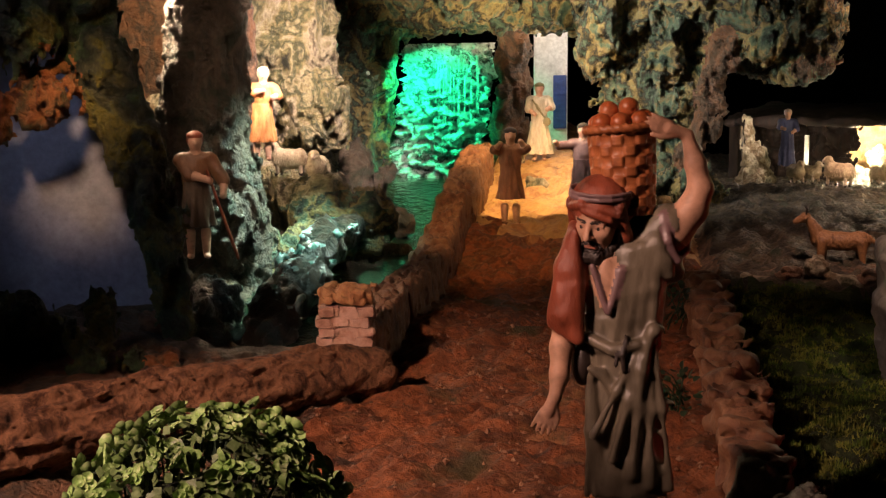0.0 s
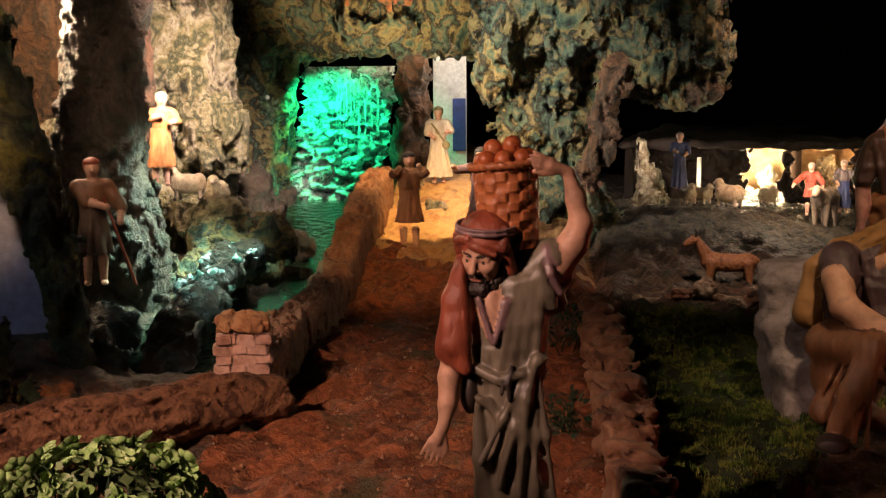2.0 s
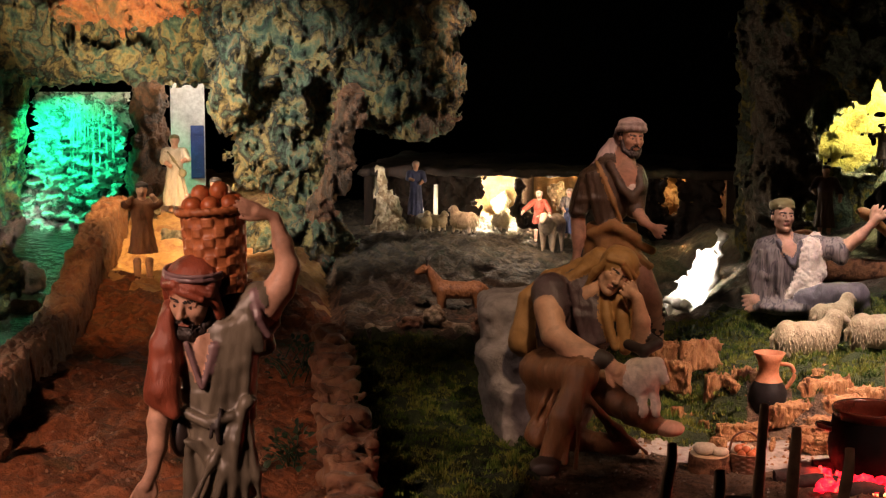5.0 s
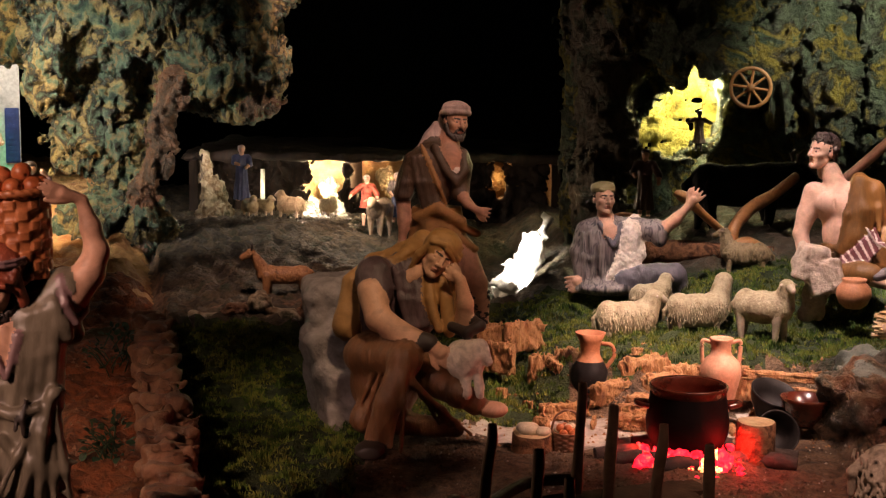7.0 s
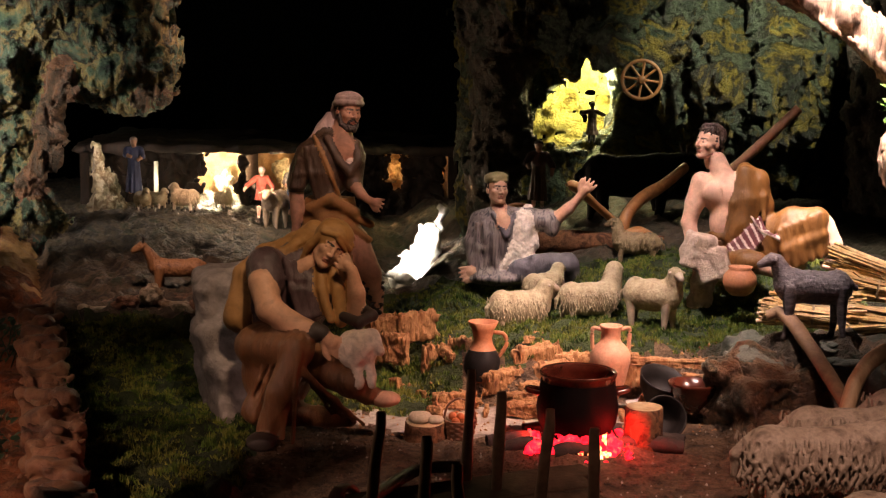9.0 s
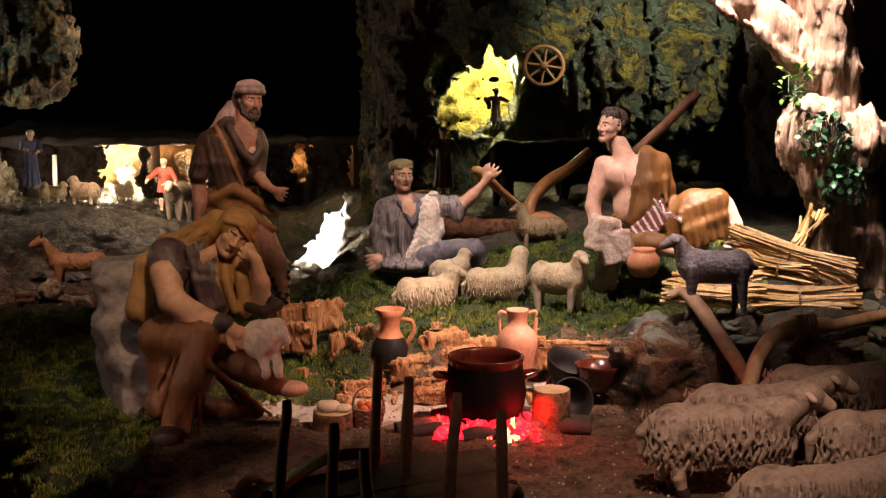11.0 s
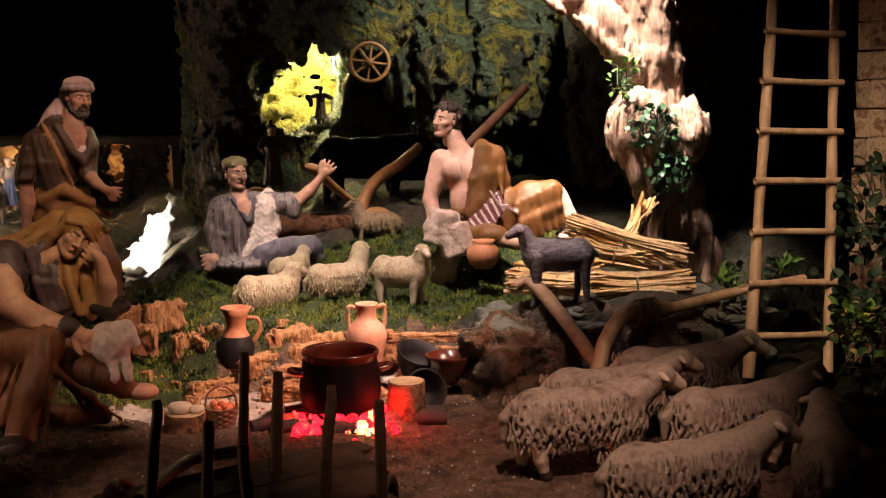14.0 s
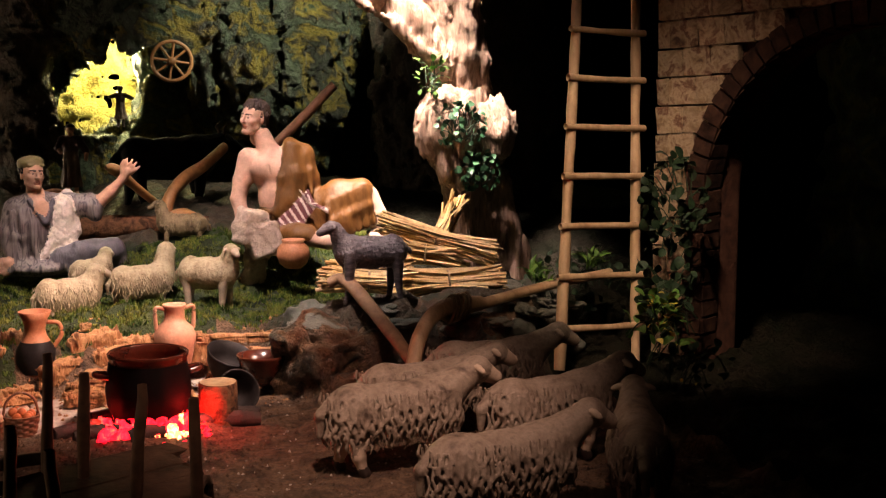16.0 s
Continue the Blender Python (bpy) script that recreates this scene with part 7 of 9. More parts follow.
def carried_basket():
    s = 0.00035
    at = stand(-0.296, 0.779, 0.004) @ Matrix.Translation(((1108 - 1110) * s, 0.004, (1040 - 382) * s * 1.02)) @ pose(0, 0, 0, -3, -3, 0)
    base = empty("fruit_basket", "orange-brown woven basket heaped with fruit on the carrier's shoulder", "basket", at)
    h = 0.053
    prof = [(0.0175 + 0.0028 * (k / 66) ** 0.8, h * k / 66) for k in range(67)]
    part("body", turned("body", [(0.0, 0.0)] + prof + [(0.019, h), (0.017, h - 0.01), (0.0, h - 0.012)], WICKER, 144, pattern=lambda a, u: weave(a, u)), base)
    ang = np.linspace(0, 2 * math.pi, 120, endpoint=False)
    ring = np.stack([0.0215 * np.cos(ang), 0.0215 * np.sin(ang), 0 * ang], -1)
    cross = np.linspace(0, 2 * math.pi, 10, endpoint=False)
    rr = 0.0026 + 0.0006 * np.sin(26 * ang[:, None] + 2 * cross[None])
    v = ring[:, None] + rr[..., None] * (np.cos(cross)[None, :, None] * np.stack([np.cos(ang), np.sin(ang), 0 * ang], -1)[:, None] + np.sin(cross)[None, :, None] * np.array((0, 0, 1.0)))
    i, j_ = np.meshgrid(np.arange(120), np.arange(10), indexing="ij")
    f = np.stack([i * 10 + j_, ((i + 1) % 120) * 10 + j_, ((i + 1) % 120) * 10 + (j_ + 1) % 10, i * 10 + (j_ + 1) % 10], -1).reshape(-1, 4)
    part("rim", mesh_of("rim", v.reshape(-1, 3), f, [WICKER]), base, "twisted rim of the basket", at=pose(0, 0, h))
    prof = [(max(0.0064 * math.sin(math.pi * k / 16), 0.0001) if k else 0.0001, -0.0062 * math.cos(math.pi * k / 16) - (0.0012 if k == 16 else 0)) for k in range(17)]
    fruit = turned("fruit", prof, FRUIT, 20)
    for x, y, z, t in ((-0.012, -0.009, 0.004, 0), (-0.001, -0.013, 0.0035, 40), (0.011, -0.010, 0.004, 70), (-0.007, 0.003, 0.011, 20), (0.005, -0.002, 0.0125, 60), (0.014, 0.003, 0.005, 10), (-0.014, 0.006, 0.003, 30), (0.002, 0.011, 0.006, 80), (0.0, 0.0, 0.0, 0)):
        part("fruit", fruit, base, at=pose(x, y, h + z, t, 2 * t, 0))


carried_basket()


# ---- hearth ----
def hearth():
    cx, cy = 0.184, 1.245
    g = ground_at(cx, cy)
    pot_ = empty("cauldron", "dark brown glazed cauldron with a red rim over the embers", "cauldron", pose(cx, cy, g + 0.006) @ Matrix.Diagonal((0.98, 0.98, 1.06, 1)))
    prof = [(0.0, 0.0), (0.022, 0.0), (0.032, 0.006), (0.039, 0.018), (0.0405, 0.03), (0.0385, 0.044), (0.0365, 0.054), (0.037, 0.058), (0.0385, 0.061), (0.039, 0.0635), (0.0375, 0.065), (0.0355, 0.063), (0.035, 0.056), (0.037, 0.044), (0.037, 0.025), (0.028, 0.008), (0.0, 0.005)]
    part("body", turned("body", prof, GLAZE_BROWN, 64), pot_, "brown-red glazed body")
    v, f = lathe([(0.0335, 0.004), (0.0398, 0.018), (0.0413, 0.030), (0.0396, 0.041), (0.0384, 0.050), (0.0376, 0.056)], 64, pattern=lambda a, u: 0.0003 * np.sin(7 * a))
    part("soot", mesh_of("soot", v, f, [SOOT]), pot_, "black soot on the pot's side")
    for side in (-1, 1):
        rod("handle", [(side * 0.039, -0.008, 0.045), (side * 0.05, -0.004, 0.047), (side * 0.05, 0.004, 0.047), (side * 0.039, 0.008, 0.045)], [0.003] * 4, GLAZE_BROWN, pot_, steps=4)
    fire_bed = Clay((-0.08, -0.08, -0.01), (0.08, 0.06, 0.035), 0.002)
    fire_bed.egg((0.0, -0.016, 0.002), (0.062, 0.042, 0.022), 0, 0.003)
    fire_bed.egg((-0.03, -0.036, 0.006), (0.034, 0.02, 0.014), 0, 0.004)
    fire_bed.egg((0.014, -0.046, 0.006), (0.036, 0.016, 0.018), 0, 0.004)
    fire_bed.egg((0.012, -0.056, 0.010), (0.018, 0.009, 0.016), 1, 0.002)
    fire_bed.rough(0.012, 0.006, 3, True)
    fire = empty("campfire", "glowing red embers and charred logs under the cauldron", "campfire", pose(cx, cy, g))
    part("ember_bed", fire_bed.mesh("ember_bed", [EMBER, FLAME]), fire, "bed of glowing red embers")
    rnd = random.Random(5)
    bits = [chunk(50 + k, EMBER, (1, 0.8, 0.6), 0.14) for k in range(3)]
    heart = chunk(54, FLAME, (1, 0.8, 0.7), 0.14)
    for k in range(26):
        a, r = rnd.uniform(0, 2 * math.pi), rnd.uniform(0.025, 0.07)
        ob = part("ember", bits[k % 3], fire)
        ob.matrix_basis = pose(r * math.cos(a), r * math.sin(a) - 0.008, rnd.uniform(0.002, 0.008), 0, 0, rnd.uniform(0, 360)) @ Matrix.Scale(rnd.uniform(0.0025, 0.0055), 4)
    for k in range(6):
        ob = part("ember", heart, fire, "bright orange heart of the fire")
        ob.matrix_basis = pose(0.0022 * k - 0.004, -0.054 + 0.003 * (k % 4), 0.006 + 0.003 * (k % 4), 0, 0, 50 * k) @ Matrix.Scale(0.0027, 4)
    for n, (x0, y0, x1, y1, r) in enumerate(((-0.09, -0.012, -0.03, -0.004, 0.0065), (-0.075, -0.032, -0.02, -0.03, 0.007), (0.03, -0.02, 0.10, -0.034, 0.0075), (0.045, 0.004, 0.105, -0.012, 0.0065), (-0.03, -0.052, 0.012, -0.05, 0.007), (-0.05, 0.03, 0.05, 0.035, 0.007))):
        rod("charred_log", [(x0, y0, 0.006), ((x0 + x1) / 2, (y0 + y1) / 2 + 0.003, 0.008), (x1, y1, 0.006)], [r, r * 1.1, r * 0.9], PITCHER, fire, "", rough=0.3, seed=n, sides=9)
    bulb((cx - 0.005, cy - 0.05, g + 0.022), 0.02, (1.0, 0.05, 0.03), 0.012)
    bulb((0.221, 1.207, g + 0.024), 0.24, (1.0, 0.02, 0.015), 0.006)
    bulb((cx - 0.05, cy - 0.01, g + 0.018), 0.08, (1.0, 0.03, 0.02), 0.006)
    stump("tree_stump", 0.248, 1.232, 0.0185, 0.043, "short sawn wood stump glowing red beside the fire")
    stump("tree_stump", 0.034, 1.268, 0.0205, 0.018, "low sawn wood block with a cheese on it")
    cheese = turned("cheese", [(0.0, 0.0), (0.009, 0.0), (0.0115, 0.003), (0.0115, 0.006), (0.009, 0.009), (0.0, 0.0098)], CHEESE, 28, 0.1)
    thing("cheese", cheese, "round ivory cheese on a wood block", "cheese", at=pose(0.029, 1.266, ground_at(0.034, 1.268) + 0.0165))
    thing("cheese", cheese, "round ivory cheese on a wood block", "cheese", at=pose(0.044, 1.262, ground_at(0.034, 1.268) + 0.0165) @ Matrix.Scale(0.7, 4))


def stump(name, x, y, r, h, label):
    base = empty(name, label, "stump", pose(x, y, ground_at(x, y) - 0.003))
    part("bark", turned("bark", [(r * 1.06, 0.0), (r * 1.02, h * 0.3), (r, h * 0.7), (r * 0.99, h), (r * 0.93, h + 0.0004)], BARK, 40, 0.06), base, "brown ridged bark")
    part("sawn_top", turned("sawn_top", [(r * 0.95, h), (r * 0.9, h + 0.0012), (r * 0.5, h + 0.0014), (0.0, h + 0.0012)], WOOD_PALE, 40, 0.06), base, "pale sawn wood")


hearth()


def jar(name, x, y, profile, mat, label, category, z=None, tilt=0.0, turn=0.0, ears=(), lower=None, mouth=None):
    base = empty(name, label, category, pose(x, y, ground_at(x, y) - 0.002 if z is None else z, tilt, 0, turn))
    part("body", turned("body", profile, mat, 48), base)
    if lower:
        part("glaze", turned("glaze", [(r + 0.0006, h) for r, h in profile if lower[0] <= h <= lower[1] and r > 0.004][: lower[2]], GLAZE_BLACK, 48), base, "black glaze on the lower half")
    for pts, r in ears:
        rod("handle", pts, [r] * len(pts), mat, base, steps=5, sides=10)
    return base


AMPHORA = [(0.0, 0.0), (0.009, 0.0), (0.011, 0.004), (0.0165, 0.02), (0.0215, 0.042), (0.022, 0.05), (0.019, 0.058), (0.0125, 0.064), (0.0105, 0.068), (0.0105, 0.077), (0.0125, 0.081), (0.0125, 0.083), (0.0105, 0.083), (0.009, 0.079), (0.009, 0.066), (0.0, 0.06)]
jar("amphora", 0.237, 1.375, AMPHORA, TERRACOTTA_PALE, "pale terracotta amphora with two handles", "amphora", 0.012, 0, 0,
    [([(sd * 0.011, 0, 0.078), (sd * 0.019, 0, 0.080), (sd * 0.0205, 0, 0.074), (sd * 0.0195, 0, 0.056)], 0.0022) for sd in (-1, 1)])
JUG = [(0.0, 0.0), (0.014, 0.0), (0.019, 0.006), (0.0215, 0.018), (0.020, 0.03), (0.015, 0.04), (0.0115, 0.046), (0.0105, 0.052), (0.0125, 0.062), (0.0175, 0.072), (0.0165, 0.072), (0.0105, 0.06), (0.009, 0.05), (0.0, 0.04)]
jar("jug", 0.103, 1.45, JUG, TERRACOTTA, "terracotta jug with a black-glazed belly on the moss", "jug", 0.012, 0, -8, [([(0.012, 0, 0.060), (0.024, 0, 0.058), (0.027, 0, 0.046), (0.0185, 0, 0.032)], 0.0024)], (0.001, 0.041, 6))
BOWL = [(0.0, 0.0), (0.012, 0.0), (0.014, 0.003), (0.022, 0.016), (0.0255, 0.028), (0.0265, 0.031), (0.0245, 0.031), (0.021, 0.018), (0.012, 0.006), (0.0, 0.005)]
jar("bowl", 0.318, 1.33, BOWL, GLAZE_BROWN, "dark brown glazed bowl on the ash", "bowl", 0.012)
jar("bowl", 0.287, 1.372, BOWL, GLAZE_BLACK, "small black bowl behind the stump", "bowl", 0.012, 25, 30)
jar("bowl", 0.272, 1.283, [(r * 0.85, h * 0.8) for r, h in BOWL], GLAZE_BLACK, "black bowl tipped on its side beside the stump", "bowl", 0.012, 62, 10)
POT = [(0.0, 0.0), (0.010, 0.0), (0.017, 0.006), (0.0212, 0.016), (0.020, 0.025), (0.015, 0.031), (0.0135, 0.033), (0.0150, 0.0365), (0.0135, 0.0365), (0.011, 0.031), (0.0, 0.03)]
jar("clay_pot", 0.432, 1.585, POT, TERRACOTTA, "round brown clay pot on the moss", "pot", 0.094)


def small_basket():
    x, y = 0.069, 1.272
    base = empty("small_basket", "small dark wicker basket full of fruit and bread", "basket", pose(x, y, ground_at(x, y) - 0.001))
    prof = [(0.013 + 0.004 * k / 30, 0.022 * k / 30) for k in range(31)]
    part("body", turned("body", [(0.0, 0.0)] + prof + [(0.015, 0.022), (0.013, 0.016), (0, 0.015)], WICKER_DARK, 80, pattern=lambda a, u: 0.7 * weave(a, u)), base)
    rod("handle", [(-0.0165, 0, 0.02), (-0.012, 0, 0.036), (0, 0, 0.043), (0.012, 0, 0.036), (0.0165, 0, 0.02)], [0.0012] * 5, WICKER_DARK, base)
    ball = turned("fruit", [(max(0.0045 * math.sin(math.pi * k / 10), 0.0001), -0.0045 * math.cos(math.pi * k / 10)) for k in range(11)], FRUIT, 14)
    pale = turned("bread", [(max(0.0048 * math.sin(math.pi * k / 10), 0.0001), -0.004 * math.cos(math.pi * k / 10)) for k in range(11)], CHEESE, 14)
    for k in range(11):
        a = 2.4 * k
        r = 0.0036 * math.sqrt(k)
        part("fruit" if k % 3 else "bread", ball if k % 3 else pale, base, at=pose(r * math.cos(a), r * math.sin(a), 0.021 + 0.004 * (k < 5)))


small_basket()


# ---- cart with stakes ----
def cart():
    base = empty("cart", "dark wooden cart with upright stakes and a wheel", "cart", pose(0, 0, 0))
    z = 0.044
    for k in range(6):
        y0 = 0.795 + 0.031 * k
        me = brick_piece("plank", 0.21, 0.029, 0.007, WOOD_PLANK, k)
        part("plank", me, base, at=pose(0.055 + 0.002 * (k % 2), y0 + 0.0145, z, 0, 0, 24))
    rod("side_rail", [(-0.02, 0.90, z + 0.008), (0.02, 0.985, z + 0.008), (0.065, 1.0, z + 0.008)], [0.005] * 3, WOOD_DARK, base, steps=4)
    rod("side_rail", [(0.035, 0.815, z + 0.008), (0.09, 0.8, z + 0.008), (0.15, 0.83, z + 0.008)], [0.005] * 3, WOOD_DARK, base, steps=4)
    for x, y, top in ((-0.01, 0.895, 0.123), (0.025, 0.871, 0.112), (0.061, 0.977, 0.135), (0.083, 0.953, 0.124), (0.11, 0.889, 0.127), (0.139, 0.843, 0.126), (0.047, 0.827, 0.106)):
        lean = random.uniform(-0.004, 0.004)
        rod("stake", [(x - lean, y, z - 0.012), (x, y, (z + top) / 2), (x + lean, y, top - 0.012), (x + lean, y, top)], [0.0042, 0.0043, 0.004, 0.0034], WOOD_STAKE, base, rough=0.15, seed=x, steps=4)
    wheel_("wheel", base, pose(0.152, 0.888, 0.026, 90, 0, 66), 0.032, WOOD_DARK, 8, 0.007)
    wheel_("wheel", base, pose(-0.035, 0.93, 0.026, 90, 0, 66), 0.032, WOOD_DARK, 8, 0.007)
    rod("axle", [(-0.035, 0.93, 0.026), (0.06, 0.91, 0.026), (0.152, 0.888, 0.026)], [0.005] * 3, WOOD_DARK, base)
    for x, y in ((0.0, 0.85), (0.1, 0.95)):
        part("bolster", box_bm((x - 0.006, y - 0.006, 0.02), (x + 0.03, y + 0.006, z), 0.001), base, material=WOOD_DARK)


def wheel_(name, parent, at, r, mat, spokes=8, thick=0.006):
    n = 48
    ang = np.linspace(0, 2 * math.pi, n, endpoint=False)
    prof = [(r, -thick / 2), (r, thick / 2), (r * 0.84, thick / 2), (r * 0.84, -thick / 2), (r, -thick / 2)]
    hub = part(name, turned(name, prof, mat, n), parent, at=at)
    part("hub", turned("hub", [(0.0, -thick), (r * 0.18, -thick), (r * 0.2, 0), (r * 0.18, thick), (0, thick)], mat, 16), hub)
    for k in range(spokes):
        a = 2 * math.pi * k / spokes
        rod("spoke", [(0.12 * r * math.cos(a), 0.12 * r * math.sin(a), 0), (0.5 * r * math.cos(a), 0.5 * r * math.sin(a), 0), (0.88 * r * math.cos(a), 0.88 * r * math.sin(a), 0)], [0.075 * r, 0.06 * r, 0.07 * r], mat, hub, steps=2, sides=6)
    return hub


cart()
wheel_stand = empty("wheel_ornament", "pale wooden cart wheel hung on the mossy cliff", "wheel", pose(0.434, 2.30, 0.36, 0, 0, -6))
wheel_("wheel_rim", wheel_stand, pose(0, 0, 0, 84, 8, 0), 0.037, WOOD_ORANGE, 8, 0.008)
wheel_stand2 = empty("wheel_ornament", "small wooden wheel leaning behind the waving shepherd", "wheel", pose(0.185, 1.93, 0.14, 0, 0, 0))
wheel_("wheel_rim", wheel_stand2, pose(0, 0, 0, 78, 10, 0), 0.035, WOOD_ORANGE, 8, 0.006)


# ---- seat rock and stones of the terrace ----
seat = Clay((-0.29, 1.26, -0.03), (-0.12, 1.47, 0.2), 0.004)
seat.slab((-0.16, 1.40, 0.065), (0.055, 0.045, 0.095), 0.02, 0, 0.01, (4, -6, 12))
seat.slab((-0.145, 1.365, 0.02), (0.055, 0.045, 0.045), 0.012, 0, 0.01, (0, 0, 20))
seat.slab((-0.178, 1.37, 0.05), (0.03, 0.04, 0.06), 0.015, 0, 0.01, (0, -14, 20))
seat.rough(0.04, 0.004, 4, True)
seat.rough(0.012, 0.002, 2, True)
thing("rock", seat.mesh("rock", [STONE_GREY]), "tall lilac-grey stone behind the seated shepherd", "rock")
arm_rest = Clay((0.34, 1.54, 0.05), (0.48, 1.68, 0.2), 0.003)
arm_rest.slab((0.390, 1.635, 0.142), (0.020, 0.018, 0.026), 0.008, 0, 0.004, (8, 12, 20))
arm_rest.slab((0.408, 1.628, 0.126), (0.024, 0.018, 0.024), 0.008, 0, 0.004, (-6, -16, -10))
arm_rest.slab((0.402, 1.655, 0.095), (0.018, 0.012, 0.034), 0.006, 0, 0.004, (4, 6, 30))
arm_rest.rough(0.022, 0.0028, 4, True)
thing("rock", arm_rest.mesh("rock", [STONE_ROSE]), "pale rough stone under the reclining shepherd's arm", "rock")
barks = [chunk(60 + k, CORK_ORANGE, (1.0, 0.5, 0.8), 0.1, 0.2, 0.45, True, True, (2.2, 2.2, 0.5)) for k in range(4)]
for k, (x, y, z, sx, sz, t) in enumerate(((0.06, 1.485, 0.03, 0.03, 0.03, 8), (0.135, 1.465, 0.028, 0.032, 0.03, -10), (0.185, 1.445, 0.024, 0.03, 0.024, 5), (0.03, 1.57, 0.055, 0.03, 0.028, 25), (0.0, 1.53, 0.035, 0.025, 0.028, -30), (0.165, 1.42, 0.014, 0.03, 0.012, 20), (-0.015, 1.62, 0.045, 0.028, 0.02, 40), (0.28, 1.43, 0.03, 0.03, 0.024, -4), (0.07, 1.385, 0.008, 0.03, 0.014, 12), (0.14, 1.355, 0.006, 0.026, 0.013, -14), (0.165, 1.455, 0.034, 0.036, 0.034, 14), (0.215, 1.452, 0.03, 0.034, 0.028, -8), (0.25, 1.447, 0.034, 0.03, 0.024, 10), (0.09, 1.48, 0.036, 0.03, 0.034, -16), (0.125, 1.43, 0.02, 0.03, 0.02, 30), (0.2, 1.42, 0.016, 0.034, 0.012, -6), (0.15, 1.395, 0.01, 0.028, 0.01, 22))):
    ob = thing("cork_bark", barks[k % 4], "broken piece of orange cork bark edging the terrace", "cork bark", "cork edging")
    ob.matrix_world = pose(x, y, z, 0, 0, t) @ Matrix.Diagonal((sx, 0.022, sz, 1))
for k in range(22):
    x, y = 0.01 + 0.017 * k + random.uniform(-0.008, 0.008), 1.455 - 0.05 * (k % 3) + random.uniform(-0.012, 0.012)
    ob = thing("cork_bark", barks[k % 4], "small broken piece of orange cork bark near the hearth", "cork bark", "cork rubble")
    ob.matrix_world = pose(x, y, ground_at(x, y) + 0.003, random.uniform(-20, 20), random.uniform(-20, 20), random.uniform(0, 180)) @ Matrix.Diagonal((random.uniform(0.009, 0.02), random.uniform(0.006, 0.012), random.uniform(0.005, 0.011), 1))
for k, (x, y, z, sx, t) in enumerate(((0.31, 1.40, 0.048, 0.055, 4), (0.345, 1.38, 0.034, 0.04, -8), (0.25, 1.42, 0.05, 0.035, 10), (0.36, 1.345, 0.02, 0.04, 12))):
    ob = thing("driftwood", barks[(k + 1) % 4], "flat pale driftwood slab along the terrace rim", "driftwood", "driftwood on the terrace")
    ob.matrix_world = pose(x, y, z, 0, 4, t) @ Matrix.Diagonal((sx, 0.014, 0.008, 1))
ledge_ = Clay((0.28, 1.2, -0.03), (0.72, 1.58, 0.14), 0.004)
ledge_.slab((0.385, 1.31, 0.03), (0.05, 0.048, 0.045), 0.008, 2, 0.004, (8, -10, 24))
ledge_.slab((0.36, 1.345, 0.03), (0.04, 0.04, 0.032), 0.006, 2, 0.004, (-6, 8, -14))
ledge_.slab((0.42, 1.29, 0.03), (0.03, 0.03, 0.04), 0.006, 0, 0.004, (0, 12, 40))
ledge_.slab((0.5, 1.37, 0.045), (0.14, 0.09, 0.032), 0.015, 1, 0.02, (0, 0, -6))
ledge_.slab((0.62, 1.38, 0.05), (0.08, 0.08, 0.04), 0.015, 1, 0.02, (0, 0, 12))
ledge_.slab((0.48, 1.3, 0.01), (0.12, 0.06, 0.03), 0.015, 0, 0.02)
ledge_.rough(0.05, 0.011, 5, True)
thing("rock_ledge", ledge_.mesh("rock_ledge", [ROCK_BROWN, STONE_GREEN, ROCK_RUST]), "jagged brown and green rock ledge", "rock", kind="structure")
for k in range(26):
    x, y = 0.42 + 0.27 * random.random(), 1.27 + 0.12 * random.random()
    rock(STONE_GREEN, x, y, 0.072 - 0.25 * max(0, 1.3 - y) + 0.012 * random.random(), (random.uniform(0.014, 0.03), random.uniform(0.012, 0.02), random.uniform(0.006, 0.011)), random.uniform(0, 360), "flat grey-green stone of the rock ledge", k, "stones of the ledge")


